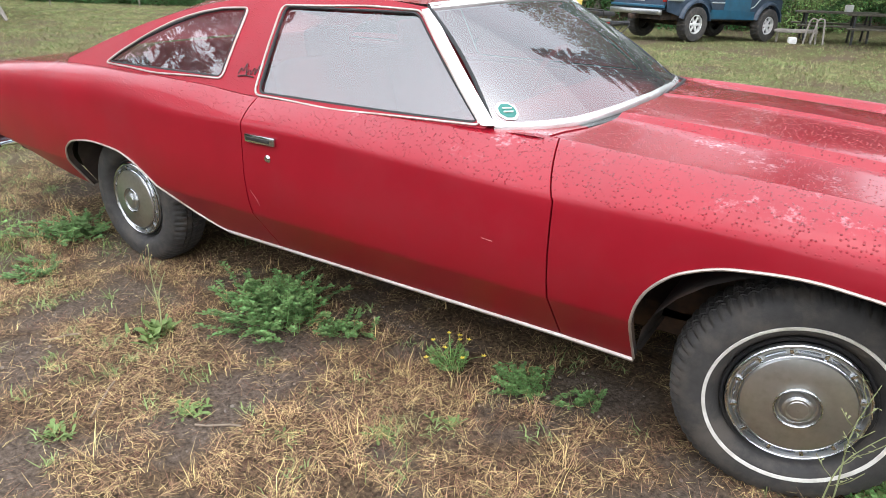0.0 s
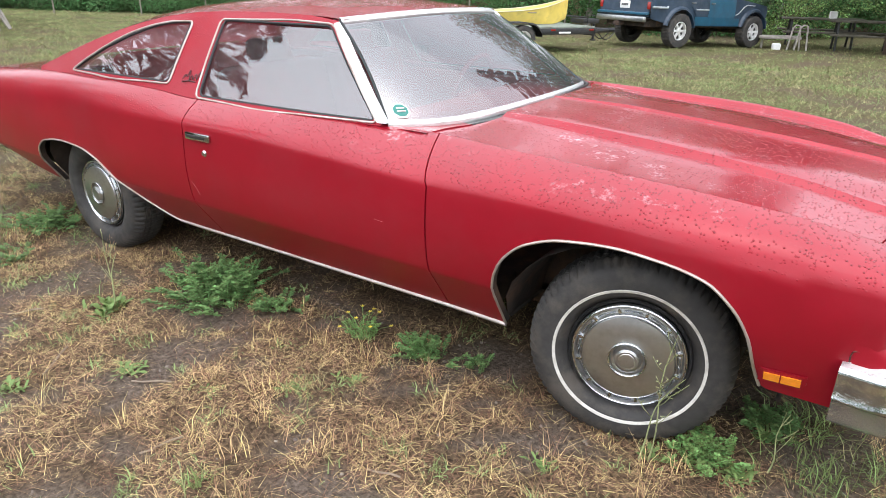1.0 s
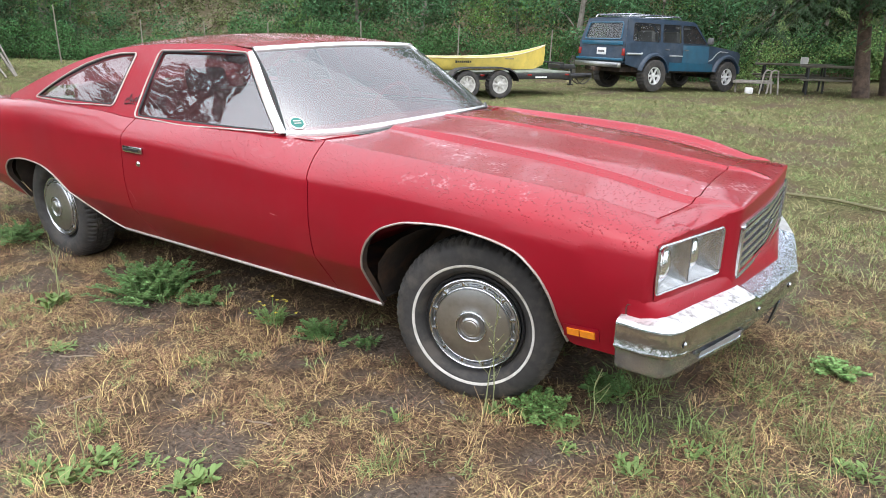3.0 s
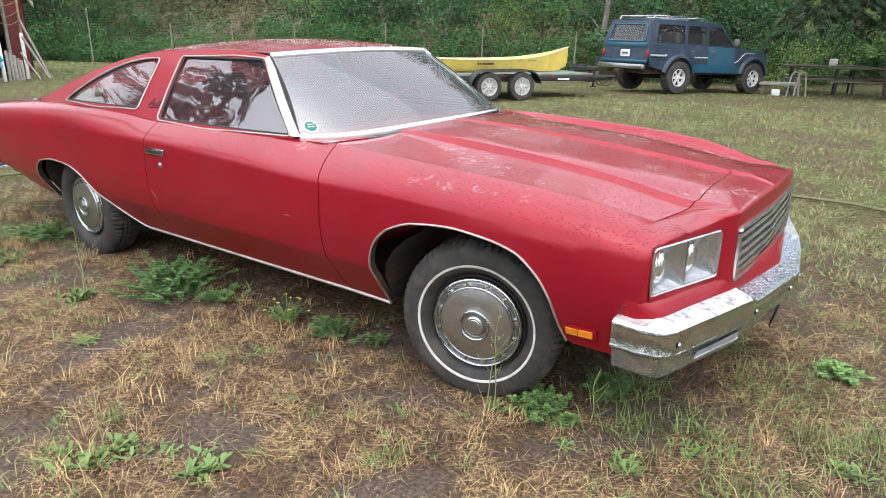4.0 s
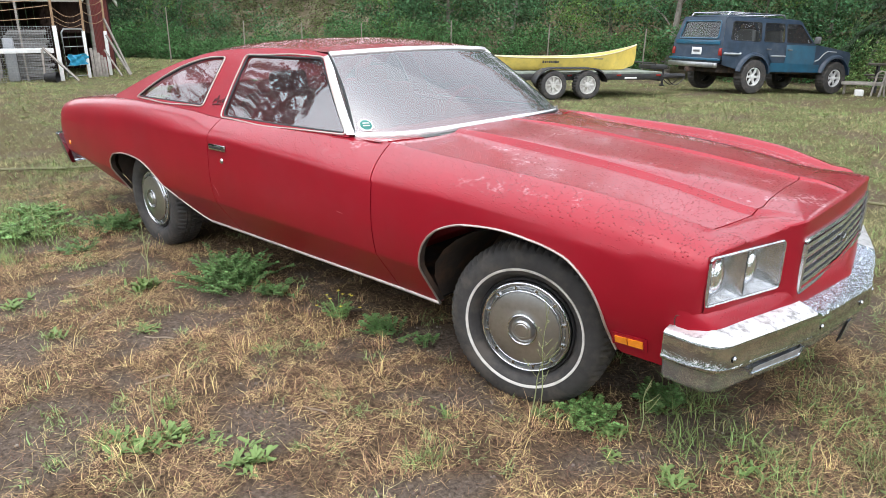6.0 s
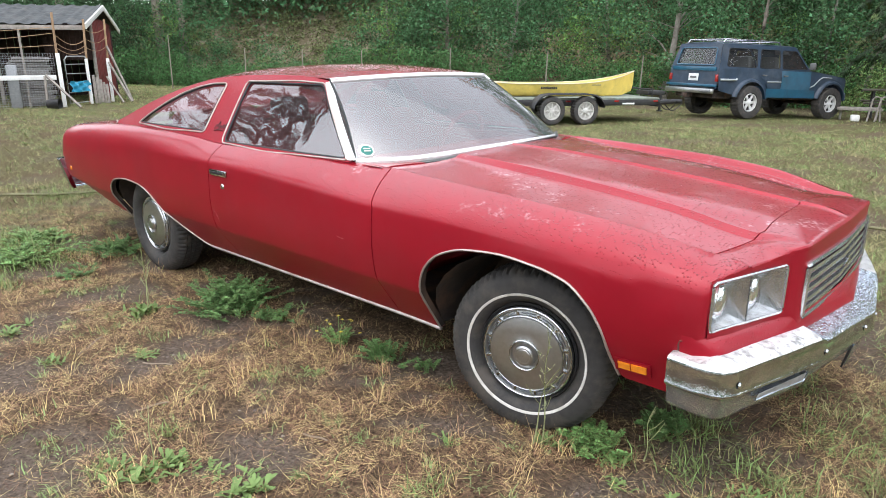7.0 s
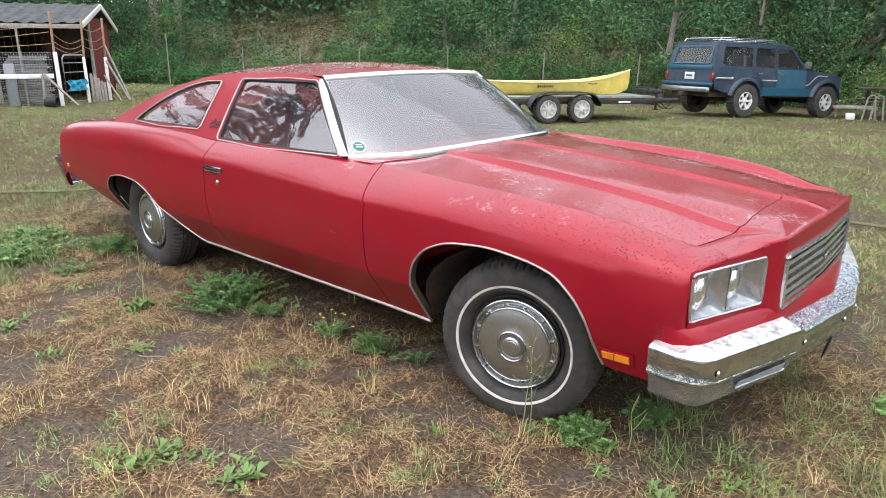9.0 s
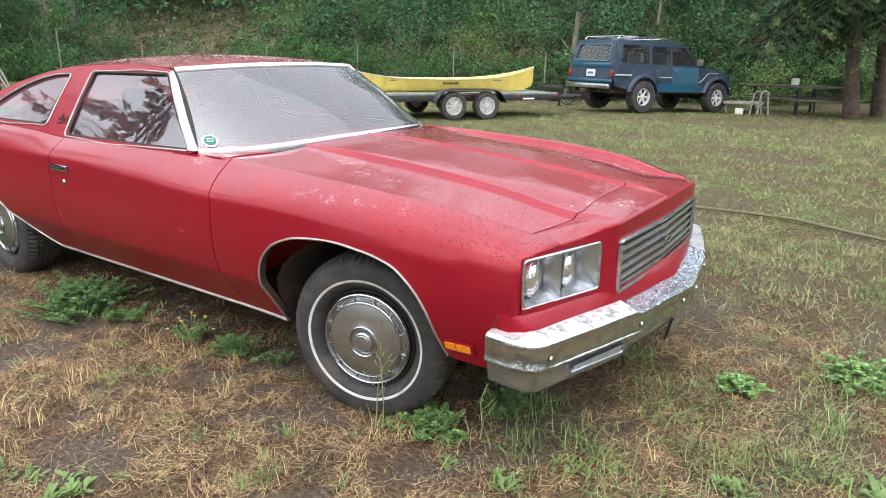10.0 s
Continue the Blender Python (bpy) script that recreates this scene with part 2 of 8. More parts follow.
def glass(name, tint, drops=0.0, dust=0.0, ior=1.75):
    """A pane: it lets tinted light through and mirrors by the angle; drops and dust on it."""
    m = bpy.data.materials.new(name)
    m.use_nodes = True
    n, l = m.node_tree.nodes, m.node_tree.links
    n.remove(n["Principled BSDF"])
    clear, shine, mix, fres = n.new("ShaderNodeBsdfTransparent"), n.new("ShaderNodeBsdfGlossy"), n.new("ShaderNodeMixShader"), n.new("ShaderNodeFresnel")
    clear.inputs["Color"].default_value = (*tint, 1)
    shine.inputs["Roughness"].default_value = 0.02
    fres.inputs["IOR"].default_value = ior
    where = n.new("ShaderNodeNewGeometry")
    if drops:
        cells = n.new("ShaderNodeTexVoronoi")
        cells.inputs["Scale"].default_value = 120
        l.new(where.outputs["Position"], cells.inputs["Vector"])
        drop = n.new("ShaderNodeMapRange")
        drop.inputs["From Min"].default_value, drop.inputs["From Max"].default_value = 0.33, 0.12
        l.new(cells.outputs["Distance"], drop.inputs["Value"])
        bump = n.new("ShaderNodeBump")
        bump.inputs["Strength"].default_value, bump.inputs["Distance"].default_value = drops, 0.003
        l.new(drop.outputs["Result"], bump.inputs["Height"])
        l.new(bump.outputs["Normal"], shine.inputs["Normal"])
    l.new(fres.outputs["Fac"], mix.inputs["Fac"])
    l.new(clear.outputs["BSDF"], mix.inputs[1])
    l.new(shine.outputs["BSDF"], mix.inputs[2])
    last = mix.outputs["Shader"]
    if dust:
        film, both = n.new("ShaderNodeBsdfDiffuse"), n.new("ShaderNodeMixShader")
        film.inputs["Color"].default_value = (0.7, 0.7, 0.72, 1)
        noise_map = n.new("ShaderNodeTexNoise")
        noise_map.inputs["Scale"].default_value, noise_map.inputs["Detail"].default_value = 4, 5
        l.new(where.outputs["Position"], noise_map.inputs["Vector"])
        much = n.new("ShaderNodeMapRange")
        much.inputs["From Min"].default_value, much.inputs["From Max"].default_value = 0.3, 0.7
        much.inputs["To Min"].default_value, much.inputs["To Max"].default_value = dust * 0.88, dust * 1.12
        l.new(noise_map.outputs["Fac"], much.inputs["Value"])
        l.new(much.outputs["Result"], both.inputs["Fac"])
        l.new(last, both.inputs[1])
        l.new(film.outputs["BSDF"], both.inputs[2])
        last = both.outputs["Shader"]
    l.new(last, n["Material Output"].inputs["Surface"])
    return m


SCRATCH = material("scratched_primer", (0.45, 0.16, 0.17), rough=0.7, vary=0.2, scale=60)
RED = wet_paint("red_enamel", (0.285, 0.005, 0.016))
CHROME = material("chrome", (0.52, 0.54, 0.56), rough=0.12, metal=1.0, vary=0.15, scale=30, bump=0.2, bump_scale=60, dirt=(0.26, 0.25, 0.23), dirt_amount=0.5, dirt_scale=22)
# pale, part-matt chrome: the sky's shine on the bumper top, in colour
SKY_TOP = material("sky_pale_chrome", (0.78, 0.78, 0.78), rough=0.34, metal=0.6, vary=0.14, scale=30, bump=0.3, bump_scale=90, dirt=(0.2, 0.19, 0.18), dirt_amount=0.85, dirt_scale=34)
# bead glints and dark spots are varied into the colour
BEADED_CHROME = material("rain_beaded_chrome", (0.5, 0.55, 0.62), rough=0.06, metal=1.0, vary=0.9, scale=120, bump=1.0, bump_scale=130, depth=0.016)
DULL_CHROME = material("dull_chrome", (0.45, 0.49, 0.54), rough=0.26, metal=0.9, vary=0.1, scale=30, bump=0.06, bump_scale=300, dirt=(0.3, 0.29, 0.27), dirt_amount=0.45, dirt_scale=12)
BRIGHT = material("bright_pillar_trim", (0.8, 0.79, 0.78), rough=0.25, metal=0.6, vary=0.06, scale=30, bump=0.03, dirt=(0.5, 0.46, 0.44), dirt_amount=0.3, dirt_scale=10)
TRIM = material("worn_bright_trim", (0.48, 0.43, 0.39), rough=0.38, metal=0.6, vary=0.15, scale=40, bump=0.05, dirt=(0.26, 0.16, 0.12), dirt_amount=0.6, dirt_scale=10)
RUBBER = material("tyre_rubber", (0.036, 0.034, 0.033), rough=0.75, vary=0.2, scale=30, bump=0.25, bump_scale=250, dirt=(0.12, 0.1, 0.08), dirt_amount=0.45, dirt_scale=9)
WHITEWALL = material("whitewall", (0.62, 0.6, 0.56), rough=0.7, vary=0.12, scale=40, dirt=(0.3, 0.27, 0.22), dirt_amount=0.4, dirt_scale=15)
STEEL = material("brushed_hubcap", (0.45, 0.455, 0.46), rough=0.3, metal=0.95, vary=0.06, scale=60, bump=0.05, bump_scale=400, dirt=(0.25, 0.22, 0.18), dirt_amount=0.3, dirt_scale=12)
BLACK = material("black_paint", (0.018, 0.018, 0.019), rough=0.5, vary=0.2, scale=20, dirt=(0.07, 0.06, 0.05), dirt_amount=0.4, dirt_scale=6)
SEAL = material("black_rubber_seal", (0.015, 0.015, 0.016), rough=0.6, vary=0.1)
UNDER = material("rusty_underbody", (0.035, 0.027, 0.023), rough=0.9, vary=0.3, scale=14, bump=0.4, bump_scale=60, dirt=(0.13, 0.07, 0.04), dirt_amount=0.6, dirt_scale=6)
RED_CLOTH = material("red_vinyl", (0.4, 0.03, 0.04), rough=0.5, vary=0.12, scale=12, bump=0.2, bump_scale=200)
AMBER = material("amber_lens", (0.85, 0.27, 0.02), rough=0.2, vary=0.1, scale=60, bump=0.3, bump_scale=160, coat=0.5)
SILVER = material("silver_paint", (0.52, 0.53, 0.54), rough=0.2, metal=0.85, vary=0.16, scale=25, dirt=(0.3, 0.29, 0.26), dirt_amount=0.3, dirt_scale=12)
LENS = material("lamp_glass", (0.72, 0.74, 0.76), rough=0.1, metal=0.9, vary=0.06, scale=60, bump=0.35, bump_scale=110, coat=1.0)
GLASS = glass("car_glass", (0.6, 0.63, 0.63), drops=0.04, dust=0.02, ior=2.8)
SCREEN = glass("dusty_windscreen", (0.6, 0.62, 0.62), drops=0.0, dust=0.045, ior=2.9)
RED_LENS = material("red_lens", (0.27, 0.014, 0.012), rough=0.2, vary=0.1, coat=0.6, bump=0.2, bump_scale=160)
WHITE = material("white_paint", (0.75, 0.75, 0.73), rough=0.5, vary=0.06, scale=20, dirt=(0.4, 0.38, 0.33), dirt_amount=0.3)


# ---- ground ----
def smooth01(s):
    s = np.clip(s, 0, 1)
    return s * s * (3 - 2 * s)


HEDGE = [(-60, 1.0), (-42, 6.0), (-28.6, 11.8), (-18.8, 15.8), (-8.9, 19.4), (-3.0, 21.8), (0, 25.5), (4, 28), (14, 31), (40, 36)]


def hedge_y(x):
    return np.interp(x, [p[0] for p in HEDGE], [p[1] for p in HEDGE])


def ground_z(x, y):
    """The field is flat, dips a little towards the far track, and climbs behind the thicket."""
    x, y = np.asarray(x, dtype=float), np.asarray(y, dtype=float)
    dip = np.interp(y, [4, 9.8, 14.5, 16.9, 20], [0, -0.05, -0.12, -0.22, -0.28]) * smooth01((x + 16) / 8)
    behind = y - hedge_y(x) - 1.5
    bank = np.clip(behind, 0, 60) * 0.36 * smooth01(behind / 5)
    rough = 0.006 * np.sin(x * 2.3 + 1.1 * np.sin(y * 1.7)) + 0.005 * np.sin(y * 3.1 + np.sin(x * 2.1))
    return dip + np.clip(bank, 0, 4.6) + rough - 0.006



def bumps(x, y, seed, size):
    """Soft patches between 0 and 1."""
    r = np.random.default_rng(seed)
    total = np.zeros_like(np.asarray(x, dtype=float))
    for k in range(10):
        a, f = r.uniform(0, 2 * np.pi), r.uniform(0.6, 1.9) / size
        total += np.sin((np.cos(a) * x + np.sin(a) * y) * f * 2 * np.pi + r.uniform(0, 6.28))
    return 0.5 + total / 9


def green_part(x, y):
    """How much living grass grows at a place: little round the near side of the coupe, more on the lawn."""
    lawn = smooth01((y - 0.6) / 2.5)
    lawn = np.maximum(lawn, 0.5 * smooth01((-4.4 - x) / 1.8))
    lawn = np.maximum(lawn, 0.45 * smooth01((x - 0.3) / 1.1))
    return np.clip(0.05 + 0.85 * lawn, 0, 1)


def bare_part(x, y):
    """Trodden earth: patches between the straw."""
    b = bumps(x, y, 3, 0.8) * 0.6 + bumps(x, y, 5, 0.33) * 0.4
    worn = smooth01((bumps(x, y, 61, 2.4) - 0.66) / 0.12) * smooth01((y - 1) / 2)
    return np.maximum(smooth01((b - 0.55) / 0.08) * (1 - 0.8 * green_part(x, y)), 0.5 * worn)


def soil():
    m = bpy.data.materials.new("earth_and_thatch")
    m.use_nodes = True
    n, l = m.node_tree.nodes, m.node_tree.links
    p = n["Principled BSDF"]
    p.inputs["Roughness"].default_value = 0.95
    p.inputs["Specular IOR Level"].default_value = 0.05
    tag = n.new("ShaderNodeAttribute")
    tag.attribute_name = "cover"
    split = n.new("ShaderNodeSeparateColor")
    l.new(tag.outputs["Color"], split.inputs["Color"])
    where = n.new("ShaderNodeNewGeometry")

    def noise_at(scale, detail=6.0, rough=0.6):
        t = n.new("ShaderNodeTexNoise")
        t.inputs["Scale"].default_value, t.inputs["Detail"].default_value, t.inputs["Roughness"].default_value = scale, detail, rough
        l.new(where.outputs["Position"], t.inputs["Vector"])
        return t.outputs["Fac"]

    def ramp(value, *stops):
        r = n.new("ShaderNodeValToRGB")
        while len(r.color_ramp.elements) < len(stops):
            r.color_ramp.elements.new(0.5)
        for e, (at, c) in zip(r.color_ramp.elements, stops):
            e.position, e.color = at, (*c, 1)
        l.new(value, r.inputs["Fac"])
        return r.outputs["Color"]

    def mix(f, a, b):
        x = n.new("ShaderNodeMix")
        x.data_type = "RGBA"
        l.new(f, x.inputs["Factor"])
        l.new(a, x.inputs["A"])
        l.new(b, x.inputs["B"])
        return x.outputs["Result"]

    earth = ramp(noise_at(60, 10, 0.78), (0.36, (0.04, 0.031, 0.025)), (0.52, (0.12, 0.094, 0.074)), (0.70, (0.25, 0.2, 0.16)))
    thatch = ramp(noise_at(55, 8, 0.75), (0.34, (0.025, 0.018, 0.012)), (0.5, (0.09, 0.062, 0.04)), (0.68, (0.24, 0.17, 0.10)))
    lawn = ramp(noise_at(26, 8, 0.75), (0.36, (0.028, 0.032, 0.014)), (0.5, (0.097, 0.1, 0.043)), (0.64, (0.225, 0.2, 0.105)))
    bank = ramp(noise_at(1.4, 8, 0.7), (0.35, (0.06, 0.07, 0.03)), (0.5, (0.15, 0.12, 0.08)), (0.7, (0.27, 0.23, 0.175)))
    c = mix(split.outputs["Red"], thatch, earth)
    c = mix(split.outputs["Green"], c, lawn)
    c = mix(split.outputs["Blue"], c, bank)
    l.new(c, p.inputs["Base Color"])
    b = n.new("ShaderNodeBump")
    b.inputs["Strength"].default_value, b.inputs["Distance"].default_value = 0.8, 0.012
    l.new(noise_at(120, 8, 0.75), b.inputs["Height"])
    l.new(b.outputs["Normal"], p.inputs["Normal"])
    return m


def axis_ticks(near0, near1, fine, far):
    inner = np.arange(near0, near1, fine)
    a = near0 - np.cumsum(np.geomspace(fine, far, 48))[::-1]
    b = near1 + np.cumsum(np.geomspace(fine, far, 48))
    return np.concatenate([a, inner, b])


gx, gy = axis_ticks(-9, 7, 0.1, 50), axis_ticks(-7, 6, 0.1, 50)
GX, GY = np.meshgrid(gx, gy, indexing="ij")
GZ = ground_z(GX, GY)
near_rough = np.exp(-((GX + 1.5) / 5) ** 2 - (GY / 4) ** 2)
GZ = GZ + near_rough * 0.007 * (bumps(GX, GY, 11, 0.25) - 0.5) * 2 - 0.012 * bare_part(GX, GY) * near_rough
gi = np.arange(GX.size).reshape(GX.shape)
ground = soup("ground", np.stack([GX, GY, GZ], -1).reshape(-1, 3),
              np.stack([gi[:-1, :-1], gi[1:, :-1], gi[1:, 1:], gi[:-1, 1:]], -1).reshape(-1, 4), soil(), smooth=True)
tagged(ground, "trodden brown earth, dry thatch and patchy lawn", "ground", kind="structure")
cover = ground.data.color_attributes.new("cover", "FLOAT_COLOR", "POINT")
green = green_part(GX, GY) * (0.45 + 0.55 * smooth01((bumps(GX, GY, 21, 1.3) - 0.25) / 0.3)) * (1 - 0.75 * smooth01((bumps(GX, GY, 61, 2.4) - 0.66) / 0.12)) * smooth01((np.hypot(GX, GY) - 2.0) / 3 + 0.3)
behind = smooth01((GY - hedge_y(GX) - 2) / 3) * smooth01((-13 - GX) / 4)
cover.data.foreach_set("color", np.stack([bare_part(GX, GY), green, behind, np.ones_like(GX)], -1).astype(np.float32).ravel())


# ---- grass, straw and leaves ----
def blades(x, y, length, width, lean, flat, bend, seed, z=None, plain=False):
    """Curved two-step blades: lean is the angle from upright; flat ones lie on the ground."""
    r = np.random.default_rng(seed)
    n = len(x)
    a = r.uniform(0, 2 * np.pi, n)
    d = np.stack([np.cos(a), np.sin(a)], -1)
    w = np.stack([-np.sin(a), np.cos(a)], -1) * (width / 2)[:, None]
    base = np.stack([x, y], -1)
    z0 = (ground_z(x, y) if z is None else z) + flat
    out1, out2 = length * 0.5 * np.sin(lean), length * np.sin(np.minimum(lean * 1.15 + bend, 1.75))
    up1, up2 = length * 0.5 * np.cos(lean), length * (0.5 * np.cos(lean) + 0.5 * np.cos(np.minimum(lean + bend, 1.6)))
    turn = r.normal(0, 0.25, n)
    d2 = np.stack([np.cos(a + turn), np.sin(a + turn)], -1)
    p = np.zeros((n, 6, 3))
    p[:, 0, :2], p[:, 1, :2] = base - w, base + w
    p[:, 2, :2], p[:, 3, :2] = base + d * out1[:, None] + w * 0.85, base + d * out1[:, None] - w * 0.85
    p[:, 4, :2], p[:, 5, :2] = base + d2 * out2[:, None] + w * 0.2, base + d2 * out2[:, None] - w * 0.2
    p[:, 0, 2] = p[:, 1, 2] = z0 - 0.002
    p[:, 2, 2] = p[:, 3, 2] = z0 + up1
    p[:, 4, 2] = p[:, 5, 2] = z0 + up2
    i = np.arange(n)[:, None] * 6
    f = np.concatenate([i + np.array([[0, 1, 2, 3]]), i + np.array([[3, 2, 4, 5]])])
    if plain:
        p = p[:, [0, 1, 4, 5]]
        f = np.arange(n * 4).reshape(-1, 4)
    return p.reshape(-1, 3), f


def scatter(n, x0, x1, y0, y1, keep, seed):
    r = np.random.default_rng(seed)
    x, y = r.uniform(x0, x1, n), r.uniform(y0, y1, n)
    k = r.uniform(0, 1, n) < keep(x, y)
    return x[k], y[k], r


def leaf_material(name, colour, island=0.35, shine=0.45):
    m = material(name, colour, rough=shine, vary=0.2, scale=9, bump=0, island=island, spec=0.25)
    p = m.node_tree.nodes["Principled BSDF"]
    p.inputs["Subsurface Weight"].default_value = 0.0
    return m


STRAW = leaf_material("dry_straw", (0.46, 0.31, 0.165), 0.85, 0.7)
RUST_STRAW = leaf_material("rusty_dead_grass", (0.23, 0.135, 0.072), 0.75, 0.8)
GRASS = leaf_material("green_grass", (0.168, 0.226, 0.076), 0.6, 0.7)
PALE_GRASS = leaf_material("pale_grass", (0.33, 0.295, 0.145), 0.35, 0.7)
WEED = leaf_material("weed_leaf", (0.16, 0.27, 0.085), 0.6, 0.6)
DARK_WEED = leaf_material("grey_green_weed_leaf", (0.12, 0.215, 0.072), 0.4, 0.6)

under_car = lambda x, y: np.where((x > -4.3) & (x < 0.7) & (np.abs(y) < 0.72), 0.45, 1.0)
def fringe(x, y):
    """Full cover by the coupe, thinning out away from it."""
    return (0.12 + 0.88 * smooth01((y + 3.4) / 1.0)) * smooth01((x + 6.4) / 2.0) * smooth01((4.4 - x) / 1.6) * smooth01((1.4 - y) / 0.8) * smooth01((y + 5.5) / 1.0)


# lying straw
x, y, r = scatter(760000, -6.5, 4.5, -5.5, 1.4, lambda x, y: fringe(x, y) * (1 - 0.88 * bare_part(x, y)) * smooth01((bumps(x, y, 31, 0.5) * 0.65 + bumps(x, y, 32, 0.2) * 0.35 - 0.22) / 0.4) * (1 - 0.45 * green_part(x, y)) * under_car(x, y), 41)
n = len(x)
v, f = blades(x, y, r.uniform(0.014, 0.072, n), r.uniform(0.0009, 0.0022, n), r.uniform(1.2, 1.56, n), r.uniform(0.001, 0.012, n), r.uniform(-0.1, 0.25, n), 42, plain=True)
straw = soup("straw", v, f, STRAW)
tagged(straw, "flattened dry tan straw on the dirt", "straw", kind="stuff")
x, y, r = scatter(520000, -6.5, 4.5, -5.5, 1.4, lambda x, y: fringe(x, y) * (1 - 0.9 * bare_part(x, y)) * (0.15 + 0.85 * np.clip(bumps(x, y, 33, 0.6), 0, 1)) * under_car(x, y), 43)
n = len(x)
v, f = blades(x, y, r.uniform(0.014, 0.07, n), r.uniform(0.001, 0.0023, n), r.uniform(0.6, 1.5, n), r.uniform(0, 0.006, n), r.uniform(0, 0.5, n), 44, plain=True)
tagged(soup("dead_grass", v, f, RUST_STRAW), "short rusty dead grass on dirt", "grass", kind="stuff")
# tufts of standing dead grass
tx, ty, r = scatter(300, -4.6, 3.0, -2.4, -0.4, lambda x, y: (1 - bare_part(x, y)) * under_car(x, y), 45)
k = r.integers(12, 34, len(tx))
x, y = np.repeat(tx, k) + r.normal(0, 0.025, k.sum()), np.repeat(ty, k) + r.normal(0, 0.025, k.sum())
n = len(x)
v, f = blades(x, y, r.uniform(0.04, 0.12, n), r.uniform(0.0012, 0.0025, n), r.uniform(0.1, 0.9, n), np.zeros(n), r.uniform(0.1, 0.9, n), 46)
tagged(soup("dry_grass_tufts", v, f, STRAW), "standing tufts of dry straw-coloured grass", "grass", kind="stuff")
# green blades round the coupe
tx, ty, r = scatter(17000, -7.0, 4.5, -2.6, 3.0, lambda x, y: np.clip(green_part(x, y) - 0.02, 0, 1) * (0.25 + bumps(x, y, 35, 0.7)) * 0.7 * under_car(x, y), 47)
k = r.integers(8, 22, len(tx))
x, y = np.repeat(tx, k) + r.normal(0, 0.03, k.sum()), np.repeat(ty, k) + r.normal(0, 0.03, k.sum())
n = len(x)
v, f = blades(x, y, r.uniform(0.03, 0.12, n), r.uniform(0.0016, 0.0036, n), r.uniform(0.3, 1.35, n), np.zeros(n), r.uniform(0.3, 1.2, n), 48)
half = len(f) // 4
pick = np.arange(len(f)) % (len(f) // 2) < half
tagged(soup("grass", v, f[pick], GRASS), "short green grass in patches", "grass", kind="stuff")
tagged(soup("pale_grass", v, f[~pick], PALE_GRASS), "short pale drying grass in patches", "grass", kind="stuff")
# lawn behind
for name, mat, seed, count, lab in (("lawn", GRASS, 51, 85000, "short patchy green lawn"), ("dry_lawn", PALE_GRASS, 53, 52000, "pale dry blades in the lawn")):
    r = np.random.default_rng(seed)
    far = r.uniform(0, 1, count) ** 1.25
    x = r.uniform(-34, 7, count)
    y = np.where(r.uniform(0, 1, count) < 0.6, r.uniform(0.6, 12, count), r.uniform(-3, 21, count))
    keep = (y < hedge_y(x) + 0.5) & ((y > 0.9) | (x < -4.7)) & (r.uniform(0, 1, count) < (0.3 + 0.75 * bumps(x, y, seed, 1.6)) * (1 - 0.7 * bare_part(x, y))) & ((x > -9) | (r.uniform(0, 1, count) < 0.75))
    k = r.integers(3, 8, keep.sum())
    x, y = np.repeat(x[keep], k) + r.normal(0, 0.05, k.sum()), np.repeat(y[keep], k) + r.normal(0, 0.05, k.sum())
    n = len(x)
    grow = 1 + 0.07 * np.hypot(x - 1.4, y + 2.9)
    v, f = blades(x, y, r.uniform(0.02, 0.06, n) * np.minimum(grow, 1.6), r.uniform(0.0024, 0.005, n) * grow, r.uniform(0.5, 1.5, n), np.zeros(n), r.uniform(0, 0.8, n), seed + 1, plain=True)
    tagged(soup(name, v, f, mat), lab, "grass", kind="stuff")
# low sprouts scattered over the dirt
SPROUT = leaf_material("grey_green_sprout", (0.2, 0.26, 0.1), 0.5, 0.7)
tx, ty, r = scatter(900, -5.5, 3.5, -3.0, 0.2, lambda x, y: (0.15 + 0.85 * bumps(x, y, 37, 0.9)) * under_car(x, y), 57)
k = r.integers(6, 40, len(tx))
wide = np.repeat(r.uniform(0.012, 0.045, len(tx)), k)
x, y = np.repeat(tx, k) + r.normal(0, 1, k.sum()) * wide, np.repeat(ty, k) + r.normal(0, 1, k.sum()) * wide
n = len(x)
v, f = blades(x, y, r.uniform(0.012, 0.05, n), r.uniform(0.002, 0.006, n), r.uniform(0.3, 1.3, n), np.zeros(n), r.uniform(0.1, 0.8, n), 58)
tagged(soup("sprouts", v, f, SPROUT), "low grey-green sprouts between the straw", "weed", kind="stuff")
# short dry turf on the far side of the rear wheel
r = np.random.default_rng(59)
tx, ty = r.uniform(-13, -4.4, 9000), r.uniform(-2.5, 6, 9000)
k = r.integers(3, 7, len(tx))
x, y = np.repeat(tx, k) + r.normal(0, 0.04, k.sum()), np.repeat(ty, k) + r.normal(0, 0.04, k.sum())
n = len(x)
v, f = blades(x, y, r.uniform(0.03, 0.09, n), r.uniform(0.004, 0.008, n), r.uniform(0.7, 1.5, n), np.zeros(n), r.uniform(0, 0.8, n), 60, plain=True)
tagged(soup("dry_turf", v, f, leaf_material("olive_turf", (0.165, 0.155, 0.068), 0.7, 0.7)), "short olive and straw-coloured turf", "grass", kind="stuff")
